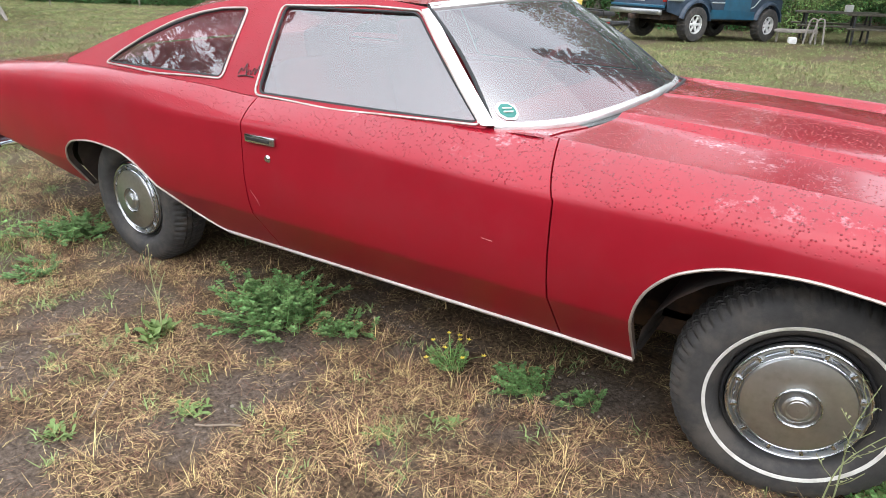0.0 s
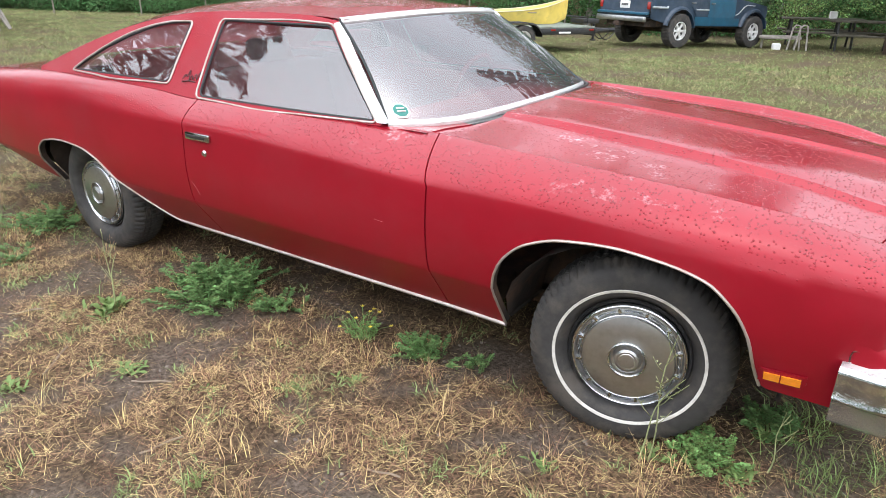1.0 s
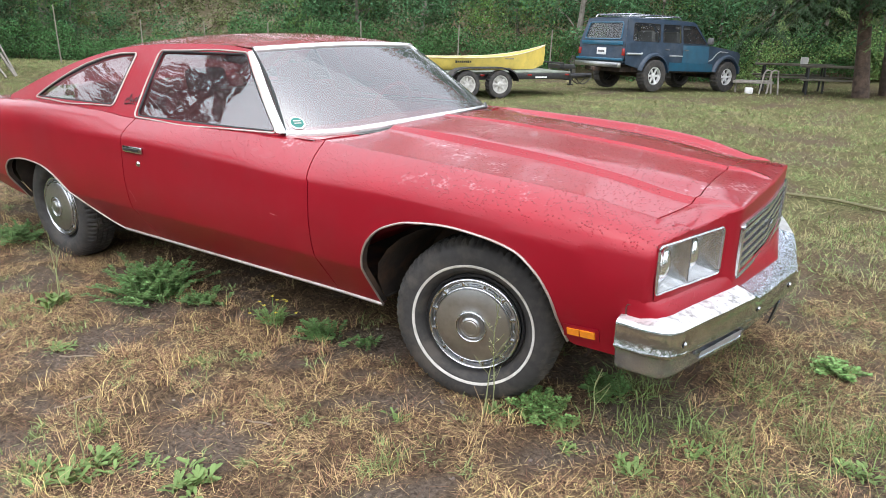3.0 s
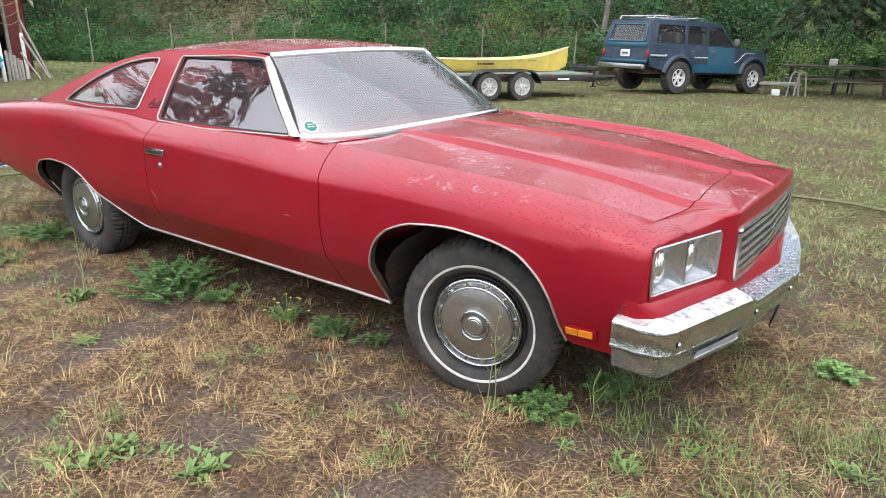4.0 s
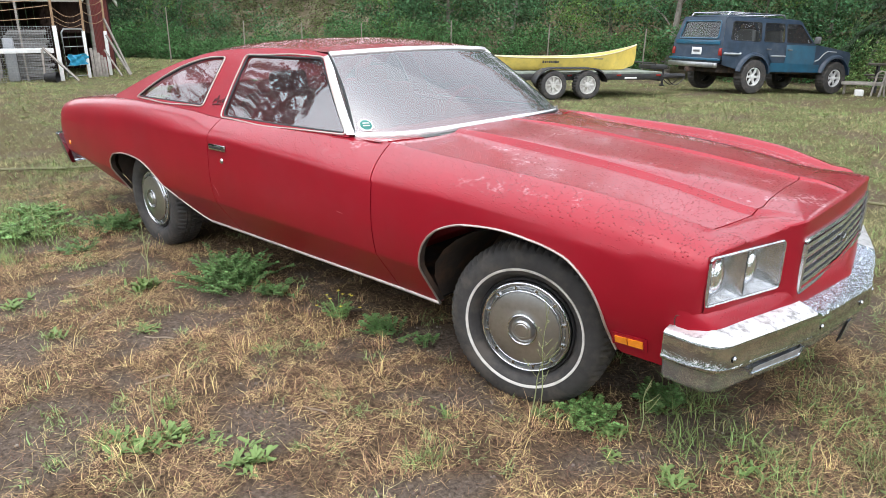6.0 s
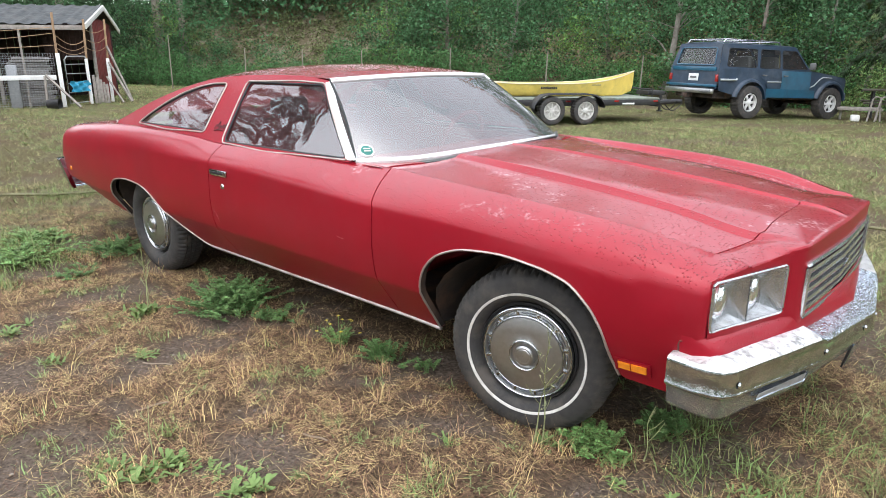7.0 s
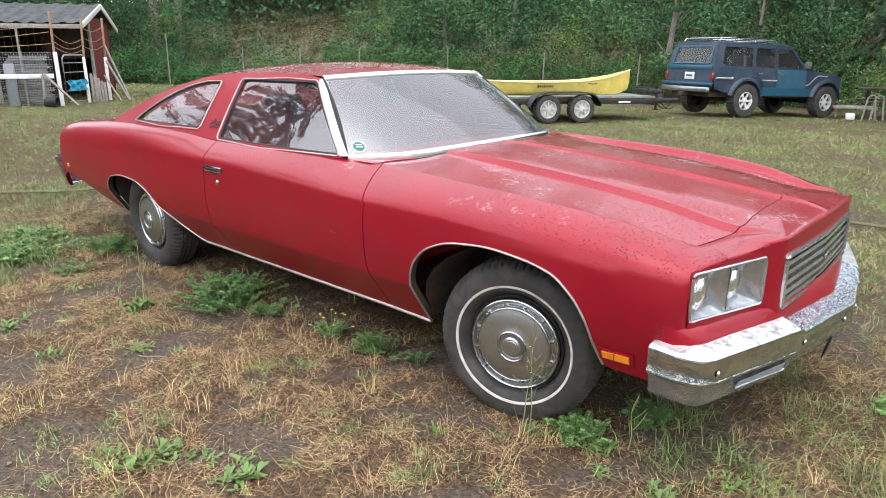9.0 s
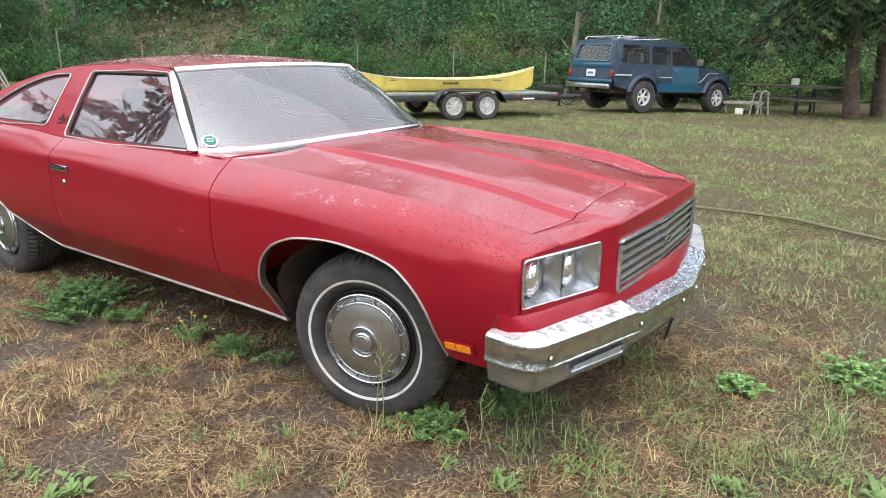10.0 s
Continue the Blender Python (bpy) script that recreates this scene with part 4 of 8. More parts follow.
# lamps
for side in (-1, 1):
    y0, y1 = 0.537, 0.877
    bm = bmesh.new()
    for a0, a1 in ((0.537, 0.705), (0.711, 0.877)):
        top = LAMP_TOP - 0.012 * (a0 - 0.53) - 0.003
        mouth = [(face_x(a0), a0, LAMP_LOW), (face_x(a1), a1, LAMP_LOW), (face_x(a1), a1, top), (face_x(a0), a0, top)]
        depth = face_x(a1) - 0.055
        inner = [(depth + 0.03, a0 + 0.012, LAMP_LOW + 0.02), (depth, a1 - 0.006, LAMP_LOW + 0.02), (depth, a1 - 0.006, top - 0.014), (depth + 0.03, a0 + 0.012, top - 0.014)]
        mouth = [bm.verts.new((x, side * a, z)) for x, a, z in mouth]
        inner = [bm.verts.new((x, side * a, z)) for x, a, z in inner]
        for k in range(4):
            bm.faces.new((mouth[k], mouth[(k + 1) % 4], inner[(k + 1) % 4], inner[k]))
        bm.faces.new(inner)
    bmesh.ops.recalc_face_normals(bm, faces=bm.faces)
    lamp = part("headlight", bm, SILVER, car, "silver twin headlight bezel with round lamps", smooth=False)
    bm = bmesh.new()
    hi0, hi1 = LAMP_TOP - 0.002, LAMP_TOP - 0.012 * (y1 - 0.53) - 0.002
    ym = (y0 + y1) / 2
    ring = [(y0 - 0.002, LAMP_LOW - 0.002), (ym, LAMP_LOW - 0.002), (y1 + 0.002, LAMP_LOW - 0.002), (y1 + 0.002, hi1), (ym, (hi0 + hi1) / 2), (y0 - 0.002, hi0)]
    ring = smooth_loop([(face_x(a) + 0.003, side * a, z) for a, z in ring], 0.016, 4)
    tube(bm, ring, 0.0055, 6, closed=True)
    part("rim", bm, SILVER, lamp)
    for a in (0.632, 0.802):
        bm = bmesh.new()
        prof = [(0.002, 0.026), (0.025, 0.024), (0.046, 0.017), (0.057, 0.008), (0.060, 0.0), (0.062, 0.005), (0.066, 0.003), (0.067, -0.03)]
        lathe(bm, prof, 32)
        bmesh.ops.transform(bm, verts=bm.verts, matrix=Matrix.Translation((face_x(a) - 0.036, side * a, 0.684)) @ Matrix.Rotation(radians(90 - side * 10), 4, "Z"))
        part("lens", bm, LENS, lamp, "round clear glass lamp")
    # seam of the fender's front piece
    bm = bmesh.new()
    seam = [(0.605, 0.37), (0.602, 0.46), (0.600, 0.545), (0.604, 0.558), (0.62, 0.562), (0.64, 0.565)]
    tube(bm, [(x, side * (side_w(x, z) + 0.0005), z) for x, z in seam], 0.0018, 4)
    part("panel_seam", bm, UNDER, car)
    # amber side marker
    bm = bmesh.new()
    ys = [(x, side * (side_w(x, z) + 0.003), z) for x, z in ((0.392, 0.389), (0.516, 0.389), (0.516, 0.441), (0.392, 0.441))]
    plate(bm, ys, (0, side * 0.006, 0))
    marker = part("side_marker", bm, RED, car, "amber side marker lamp")
    bm = bmesh.new()
    for x0, x1 in ((0.406, 0.448), (0.452, 0.503)):
        plate(bm, [(x, side * (side_w(x, z) + 0.009), z) for x, z in ((x0, 0.401), (x1, 0.401), (x1, 0.429), (x0, 0.429))], (0, side * 0.006, 0))
    part("lens", bm, AMBER, marker)

# grille
GRILLE_BACK = material("grey_grille_back", (0.26, 0.26, 0.26), rough=0.5, vary=0.2, scale=30)
bm = bmesh.new()
sheet(bm, [[Vector((face_x(abs(y)) - 0.05, y, z)) for z in (0.56, 0.76)] for y in steps(-0.46, 0.46, 8)])
grille = part("grille", bm, GRILLE_BACK, car, "silver egg-crate grille with a chrome surround")
for z in (0.585, 0.612, 0.648, 0.684, 0.72):
    bm = bmesh.new()
    thick = 0.009 if z > 0.6 else 0.006
    for s, e in ((-0.455, 0), (0, 0.455)):
        rows = []
        for y in steps(s, e, 6):
            x = face_x(abs(y)) - 0.002
            rows.append([Vector((x - 0.03, y, z - thick)), Vector((x, y, z - thick)), Vector((x + 0.003, y, z)), Vector((x, y, z + thick)), Vector((x - 0.03, y, z + thick))])
        sheet(bm, rows)
    part("bar", bm, SILVER, grille)
for i in range(25):
    y = lerp(-0.44, 0.44, i / 24)
    bm = bmesh.new()
    block(bm, (face_x(abs(y)) - 0.031, y, 0.661), (0.03, 0.007, 0.185))
    part("fin", bm, SILVER, grille, weld=0)
bm = bmesh.new()
ring = [(y, 0.566) for y in (-0.463, -0.3, -0.15, 0, 0.15, 0.3, 0.463)] + [(y, 0.757) for y in (0.463, 0.3, 0.15, 0, -0.15, -0.3, -0.463)]
ring = smooth_loop([(face_x(abs(y)) + 0.004, y, z) for y, z in ring], 0.014, 4)
tube(bm, ring, 0.009, 6, closed=True)
part("surround", bm, SILVER, grille)
bm = bmesh.new()
block(bm, (face_x(0) + 0.012, 0, 0.667), (0.012, 0.075, 0.016), 0.003)
block(bm, (face_x(0) + 0.012, 0, 0.667), (0.012, 0.03, 0.03), 0.003)
part("badge", bm, CHROME, grille)


# ---- bumpers ----
def bumper_path():
    half = [(0.582, 0.946), (0.63, 0.951), (0.68, 0.955), (0.73, 0.95), (0.762, 0.935), (0.785, 0.90), (0.80, 0.85), (0.83, 0.75), (0.862, 0.65), (0.89, 0.55), (0.908, 0.49), (0.917, 0.462), (0.926, 0.43), (0.944, 0.32), (0.965, 0.18), (0.988, 0.04), (0.991, 0.0)]
    return [(x, -w) for x, w in half] + [(x, w) for x, w in reversed(half[:-1])]


def swept(bm, path, section):
    rows = []
    for i, p in enumerate(path):
        a, b = path[max(0, i - 1)], path[min(len(path) - 1, i + 1)]
        d = Vector((b[0] - a[0], b[1] - a[1])).normalized()
        nrm = Vector((d.y, -d.x))
        rows.append([Vector((p[0] + nrm.x * o, p[1] + nrm.y * o, z)) for o, z in section(i, p)])
    sheet(bm, rows)
    for row in (rows[0], rows[-1]):
        bm.faces.new([bm.verts.new(v) for v in row])


bm = bmesh.new()


def front_section(i, p):
    drop = 0.012 if abs(p[1]) < 0.44 else 0
    lift = 0.0 if abs(p[1]) > 0.48 else 0.03
    return [(-0.10, 0.48 - drop), (-0.084, 0.527 - drop), (-0.078, 0.532 - drop), (-0.02, 0.516 - drop), (-0.006, 0.511 - drop), (-0.001, 0.504 - drop), (0.0, 0.49 - drop), (0.0, 0.432), (0.003, 0.427), (0.0045, 0.421), (0.002, 0.416), (-0.006, 0.411), (-0.012, 0.404), (-0.02, 0.352 + lift), (-0.025, 0.335 + lift), (-0.036, 0.327 + lift), (-0.05, 0.324 + lift), (-0.13, 0.326 + lift)]


FILLER = bmesh.new()
swept(bm, bumper_path(), front_section)
# paler chrome on top, greyer below: sky and ground reflections put into the colours
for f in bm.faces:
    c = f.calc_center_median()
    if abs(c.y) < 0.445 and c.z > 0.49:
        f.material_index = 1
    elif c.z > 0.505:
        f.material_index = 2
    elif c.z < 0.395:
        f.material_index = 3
# painted shelf from the face out to the bumper, turning back along the fender
for side in (-1, 1):
    inner = [(0.606, side_w(0.606, 0.57) + 0.001), (0.64, side_w(0.64, 0.57) + 0.001), (0.664, 0.90)] + [(face_x(w) + 0.003, w) for w in (0.88, 0.84, 0.8, 0.72, 0.64, 0.56, 0.5, 0.46, 0.36, 0.24, 0.12, 0.0)]
    outer = [(0.606, side_w(0.606, 0.53) + 0.002), (0.648, 0.915), (0.70, 0.895)] + [(x, w) for x, w in ((0.722, 0.875), (0.735, 0.84), (0.745, 0.8), (0.767, 0.72), (0.792, 0.64), (0.815, 0.56), (0.832, 0.5), (0.843, 0.46), (0.862, 0.36), (0.88, 0.24), (0.898, 0.12), (0.915, 0.0))]
    rows = []
    for (xi, wi), (xo, wo) in zip(inner, outer):
        drop = 0.006 if wi < 0.45 else 0
        row = [Vector((lerp(xi, xo, u), side * lerp(wi, wo, u), z)) for u, z in ((0, 0.579), (0.05, 0.575), (0.3, 0.568), (0.6, 0.552), (0.9, 0.535 - drop), (1.0, 0.522 - drop))]
        row.append(Vector((xo - 0.004, side * wo, 0.42)))
        rows.append(row)
    sheet(FILLER, rows, flip=side > 0)
part("bumper_filler", FILLER, RED, car, smooth=60)
bumper = part("front_bumper", bm, (CHROME, BEADED_CHROME, SKY_TOP, DULL_CHROME), car, "pitted chrome front bumper with rain on it", smooth=40)
for side in (-1, 1):
    # jack slot: a dark plate on the lower panel stands for its shaded recess
    bm = bmesh.new()
    plate(bm, [(0.893, side * 0.515, 0.394), (0.819, side * 0.765, 0.390), (0.814, side * 0.765, 0.372), (0.885, side * 0.515, 0.365)], (0.003, side * 0.001, 0))
    part("slot", bm, GRILLE_BACK, bumper)
    bm = bmesh.new()
    tube(bm, [(0.814, side * 0.775, 0.370), (0.849, side * 0.64, 0.366), (0.886, side * 0.51, 0.361), (0.890, side * 0.503, 0.368), (0.896, side * 0.503, 0.394)], 0.005, 6)
    part("slot_trim", bm, DULL_CHROME, bumper)
    for y, z in ((0.885, 0.455), (0.425, 0.45), (0.09, 0.45)):
        bm = bmesh.new()
        x = curve_through(y, (0, 0.993), (0.18, 0.967), (0.462, 0.919), (0.9, 0.787))
        lathe(bm, [(0.001, 0.008), (0.008, 0.006), (0.012, 0.0)], 12)
        bmesh.ops.transform(bm, verts=bm.verts, matrix=Matrix.Translation((x, side * y, z)) @ Matrix.Rotation(radians(90), 4, "Z"))
        part("bolt", bm, CHROME, bumper)
bm = bmesh.new()
plate(bm, [(0.955, -0.13, 0.385), (0.955, 0.16, 0.385), (0.935, 0.16, 0.285), (0.935, -0.13, 0.285)], (-0.006, 0, 0.002))
part("plate_bracket", bm, BLACK, bumper)
bm = bmesh.new()
plate(bm, [(0.956, -0.12, 0.375), (0.956, 0.15, 0.375), (0.939, 0.15, 0.292), (0.939, -0.12, 0.292)], (0.003, 0, 0))
part("number_plate", bm, DULL_CHROME, bumper, "dull metal number plate")
bm = bmesh.new()
rear_half = [(-4.51, 0.902), (-4.53, 0.905), (-4.55, 0.906), (-4.585, 0.896), (-4.61, 0.855), (-4.635, 0.75), (-4.65, 0.5), (-4.655, 0.0)]
swept(bm, [(x, w) for x, w in rear_half] + [(x, -w) for x, w in reversed(rear_half[:-1])], lambda i, p: [(-0.03, 0.60), (0.0, 0.60), (0.008, 0.592), (0.009, 0.57), (0.004, 0.41), (0.0, 0.385), (-0.008, 0.378), (-0.03, 0.376)])
for v in bm.verts:
    v.co.x -= 0.85 * (v.co.z - 0.47) * max(0.2, min(1, (-4.42 - v.co.x) / 0.1))
part("rear_bumper", bm, CHROME, car, "slanting chrome rear bumper", smooth=40)

# tail: deck lid, rear panel, lamps
bm = bmesh.new()
rows = []
for x in steps(-3.30, -4.55, 16):
    row = []
    for s in steps(-1, 1, 16):
        w = belt_w(x) - 0.004
        row.append(Vector((x, s * w, belt_z(x) + 0.012 * (1 - s * s))))
    rows.append(row)
rows.append([Vector((-4.60, v.y * 0.985, v.z - 0.03)) for v in rows[-1]])
sheet(bm, rows, flip=True)
part("trunk_lid", bm, RED, car, smooth=60)
bm = bmesh.new()
rows = []
for w in steps(-0.90, 0.90, 12):
    e = 0.06 * (abs(w) / 0.9) ** 4
    rows.append([Vector((-4.60 + e, w * 0.86, 0.815)), Vector((-4.60 + e, w * 0.95, 0.74)), Vector((-4.585 + e, w * 0.93, 0.6)), Vector((-4.54 + e, w * 0.9, 0.47))])
sheet(bm, rows)
part("rear_panel", bm, RED, car)
for side in (-1, 1):
    bm = bmesh.new()
    rows = []
    for s in steps(0, 1, 4):
        rows.append([Vector((lerp(-4.55, -4.60 + 0.06, s), side * lerp(w0, w1, s), z)) for (w0, z), w1 in zip([p for p in flank(-4.55) if p[1] > 0.46], [min(p[0], 0.9) - 0.02 for p in flank(-4.55) if p[1] > 0.46])])
    sheet(bm, rows, flip=side > 0)
    part("quarter_end", bm, RED, car)
    for y in (0.45, 0.62, 0.79):
        bm = bmesh.new()
        block(bm, (-4.60, side * y, 0.62), (0.03, 0.13, 0.12), 0.01)
        part("tail_lamp", bm, RED_LENS, car, "red tail lamp")
    bm = bmesh.new()
    lathe(bm, [(0.001, 0.008), (0.014, 0.006), (0.018, 0)], 14)
    bmesh.ops.transform(bm, verts=bm.verts, matrix=Matrix.Translation((-4.33, side * (side_w(-4.33, 0.56) + 0.001), 0.56)) @ Matrix.Rotation(radians(0 if side < 0 else 180), 4, "Z"))
    part("rear_side_marker", bm, AMBER, car)


# ---- roof, pillars and windows ----
def house_y(x, z):
    """Half width of the cabin's side at a height above the belt."""
    h = z - belt_z(x)
    return belt_w(x) - 0.006 - 0.60 * h - 0.22 * h * h


ROOF_LINE = [(-1.418, 1.303), (-1.6, 1.312), (-1.9, 1.316), (-2.15, 1.309), (-2.35, 1.297), (-2.55, 1.270), (-2.75, 1.226), (-2.95, 1.168), (-3.15, 1.100), (-3.35, 1.030), (-3.5, 0.978)]


DOOR_WINDOW = smooth_loop([(-1.10, 0.953), (-1.475, 1.275), (-2.13, 1.272), (-2.10, 0.953)], 0.03)
QUARTER_TOP = [(-2.335, 1.256), (-2.48, 1.248), (-2.60, 1.225), (-2.75, 1.178), (-2.90, 1.115), (-3.02, 1.052), (-3.10, 1.003)]
QUARTER_WINDOW = smooth_loop([(-2.335, 0.993)] + QUARTER_TOP + [(-3.10, 0.994)], 0.025, 3)
BELT = [(x, belt_z(x)) for x in steps(-3.5, -1.07, 24)]


def dense(loop, d=0.05):
    out = []
    for a, b in zip(loop, loop[1:] + loop[:1]):
        n = max(1, int((Vector(b) - Vector(a)).length / d))
        out += [tuple(Vector(a).lerp(Vector(b), i / n)) for i in range(n)]
    return out


for side in (-1, 1):
    def spot(u, v, off=0.0, side=side):
        return Vector((u, side * (house_y(u, v) + off), v))

    bm = bmesh.new()
    outer = dense([(-1.065, 0.945), (-1.445, 1.296)] + ROOF_LINE[1:] + BELT)
    holed(bm, outer, [dense(DOOR_WINDOW), dense(QUARTER_WINDOW)], spot)
    bmesh.ops.recalc_face_normals(bm, faces=bm.faces)
    part("cabin_side", bm, RED, car, smooth=60)
    for name, loop, r, mat, off in (("door_window", DOOR_WINDOW, 0.007, SEAL, 0.0), ("quarter_window", QUARTER_WINDOW, 0.006, SEAL, 0.0)):
        bm = bmesh.new()
        holed(bm, dense(loop, 0.1), [], lambda u, v: spot(u, v, -0.014))
        bmesh.ops.recalc_face_normals(bm, faces=bm.faces)
        face_out(bm, (0, side, 0.5))
        pane = part(name, bm, GLASS, car, "side window with rain drops on it")
        pane.visible_shadow = False
        bm = bmesh.new()
        tube(bm, [spot(u, v, -0.006) for u, v in dense(loop)], 0.0065, 6, closed=True)
        part("seal", bm, SEAL, pane)
        mid = Vector((sum(p[0] for p in loop) / len(loop), sum(p[1] for p in loop) / len(loop)))
        bm = bmesh.new()
        grown = [tuple(mid + (Vector(p) - mid) * (1 + 0.016 / max(0.1, (Vector(p) - mid).length))) for p in dense(loop)]
        tube(bm, [spot(u, v, 0.003) for u, v in grown], 0.0048, 6, closed=True)
        part("bright_frame", bm, TRIM, pane, "bright window moulding")
    # wide bright strip up the windscreen pillar
    bm = bmesh.new()
    rows = []
    for s in steps(0, 1, 14):
        a = Vector((lerp(-1.034, -1.420, s), lerp(0.953, 1.295, s)))
        b = Vector((lerp(-1.085, -1.462, s), lerp(0.95, 1.288, s)))
        rows.append([spot(a.x - 0.022, a.y, -0.03), spot(a.x, a.y, 0.004), spot(lerp(a.x, b.x, 0.5), lerp(a.y, b.y, 0.5), 0.012), spot(b.x, b.y, 0.006), spot(b.x, b.y, -0.01)])
    sheet(bm, rows)
    part("pillar_trim", bm, BRIGHT, car, "bright windscreen pillar trim")
    # handle and lock
    bm = bmesh.new()
    block(bm, (-1.965, side * (side_w(-1.96, 0.80) + 0.006), 0.806), (0.165, 0.016, 0.034), 0.006)
    handle = part("door_handle", bm, CHROME, car, "chrome push-button door handle")
    bm = bmesh.new()
    block(bm, (-1.972, side * (side_w(-1.96, 0.80) + 0.015), 0.806), (0.125, 0.004, 0.014), 0.001)
    part("recess", bm, BLACK, handle)
    bm = bmesh.new()
    lathe(bm, [(0.001, 0.008), (0.010, 0.007), (0.016, 0.0)], 16)
    bmesh.ops.transform(bm, verts=bm.verts, matrix=Matrix.Translation((-1.935, side * (side_w(-1.93, 0.735) + 0.001), 0.735)) @ Matrix.Rotation(radians(0 if side < 0 else 180), 4, "Z"))
    part("lock", bm, CHROME, car)
    if side < 0:
        # pale scratches through the paint of the door
        for line in (((-2.055, 0.585), (-2.025, 0.55), (-2.018, 0.525)), ((-0.969, 0.632), (-0.93, 0.629))):
            bm = bmesh.new()
            tube(bm, [(u, side * (side_w(u, v) + 0.0002), v) for u, v in line], 0.0007, 4)
            part("scratch", bm, SCRATCH, car, "thin pale scratch through the paint")
    # maker's script on the rear pillar, as plain strokes
    bm = bmesh.new()
    loops = [(-2.13 - 0.11 * s, 1.03 + 0.011 * math.sin(30 * s) * (1.7 if s < 0.2 or 0.55 < s < 0.72 else 0.8) + 0.006 * math.sin(11 * s)) for s in steps(0, 1, 44)]
    tube(bm, [spot(u, v, 0.004) for u, v in loops], 0.0018, 5)
    tube(bm, [spot(-2.15, 1.008, 0.004), spot(-2.19, 1.011, 0.004), spot(-2.235, 1.005, 0.004)], 0.0026, 5)
    part("script_badge", bm, BLACK, car)

# roof skin
bm = bmesh.new()
rows = []
for x in steps(-1.418, -2.75, 26):
    ze = curve_through(x, *ROOF_LINE)
    we = house_y(x, ze)
    crown = curve_through(x, (-1.418, 0.018), (-1.6, 0.04), (-1.95, 0.052), (-2.4, 0.055), (-2.75, 0.085))
    rows.append([Vector((x + 0.035 * (1 - s * s) * max(0, 1 - (-1.418 - x) / 0.25), s * we, ze + crown * (1 - abs(s) ** 2.6))) for s in [-1, -0.985, -0.95, -0.88, -0.75, -0.55, -0.3, 0, 0.3, 0.55, 0.75, 0.88, 0.95, 0.985, 1]])
sheet(bm, rows, flip=True)
part("roof", bm, RED, car, "red roof wet with rain", smooth=60)
# sloping rear window
bm = bmesh.new()
rows = []
for s in steps(0, 1, 10):
    x = lerp(-2.75, -3.42, s)
    ze = curve_through(x, *ROOF_LINE)
    we = house_y(x, ze)
    crown = lerp(0.085, 0.02, s)
    rows.append([Vector((x - 0.05 * (1 - k * k) * s, k * we, ze + crown * (1 - abs(k) ** 2.6))) for k in steps(-1, 1, 12)])
sheet(bm, rows, flip=True)
face_out(bm, (-0.3, 0, 1))
pane = part("rear_window", bm, GLASS, car, smooth=60)
pane.visible_shadow = False


# windscreen and its bright surround
def screen(s, v):
    """s across from -1 to 1, v up from 0 to 1."""
    w = lerp(0.815, 0.632, v)
    a = abs(s)
    low = curve_through(a * 0.815, (0, -0.775), (0.3, -0.79), (0.6, -0.848), (0.7, -0.912), (0.76, -0.974), (0.815, -1.053))
    high = lerp(-1.385, -1.438, a ** 3)
    zl = lerp(0.972, 0.948, a ** 2)
    zh = lerp(1.316, 1.298, a ** 2)
    bow = 0.018 * math.sin(math.pi * v)
    return Vector((lerp(low, high, v) + bow, s * w, lerp(zl, zh, v) + bow * 0.8))


bm = bmesh.new()
across_s = [-1, -0.97, -0.92, -0.85, -0.75, -0.6, -0.4, -0.2, 0, 0.2, 0.4, 0.6, 0.75, 0.85, 0.92, 0.97, 1]
sheet(bm, [[screen(s, v) for s in across_s] for v in steps(0, 1, 10)])
face_out(bm, (0.5, 0, 0.8))
pane = part("windscreen", bm, SCREEN, car, "dusty curved windscreen with a round sticker", smooth=60)
pane.visible_shadow = False
for v0, v1, d in ((-0.025, 0.012, 0.006), (0.965, 1.02, 0.006)):
    bm = bmesh.new()
    rows = []
    for v, o in ((v0, -0.01), (v0, d), (lerp(v0, v1, 0.5), d + 0.004), (v1, d), (v1, -0.004)):
        rows.append([screen(s, v) + Vector((0.4 * o, 0, o)) for s in across_s])
    sheet(bm, rows)
    part("bright_frame", bm, BRIGHT, pane, "bright windscreen moulding", smooth=60)
for edge, r in ((0.998, 0.0035), (-0.998, 0.007)):
    bm = bmesh.new()
    tube(bm, [screen(edge, v) for v in steps(0, 1, 8)], r, 6)
    part("seal", bm, SEAL, pane)
# lining spread far past the pillar to give the glass edge its dark reflection
LINING = material("dark_maroon_lining", (0.022, 0.008, 0.009), rough=0.7, vary=0.2)
bm = bmesh.new()
sheet(bm, [[screen(lerp(0.995, 0.76, u), v) + Vector((-0.012 - d, 0, -0.02 - d)) for u, d in ((0, 0.0), (0.3, 0.004), (0.7, 0.006), (1, 0.02))] for v in steps(0.0, 0.99, 12)])
part("wide_dark_lining", bm, LINING, car, "dark maroon pillar lining, widened to darken the far glass", smooth=60)
STICKER_GREEN = material("green_sticker_ink", (0.01, 0.16, 0.13), rough=0.4, vary=0.05)
for r0, mat, off in ((0.034, WHITE, 0.002), (0.0265, STICKER_GREEN, 0.0035)):
    bm = bmesh.new()
    ring = [screen(-0.952 + r0 * math.cos(t) / 1.15, 0.10 + r0 * math.sin(t) / 0.5) + Vector((off, 0, off)) for t in [k * math.pi / 4 + 0.39 for k in range(8)]]
    bm.faces.new([bm.verts.new(p) for p in ring])
    part("sticker", bm, mat, pane, "round green and white sticker")
bm = bmesh.new()
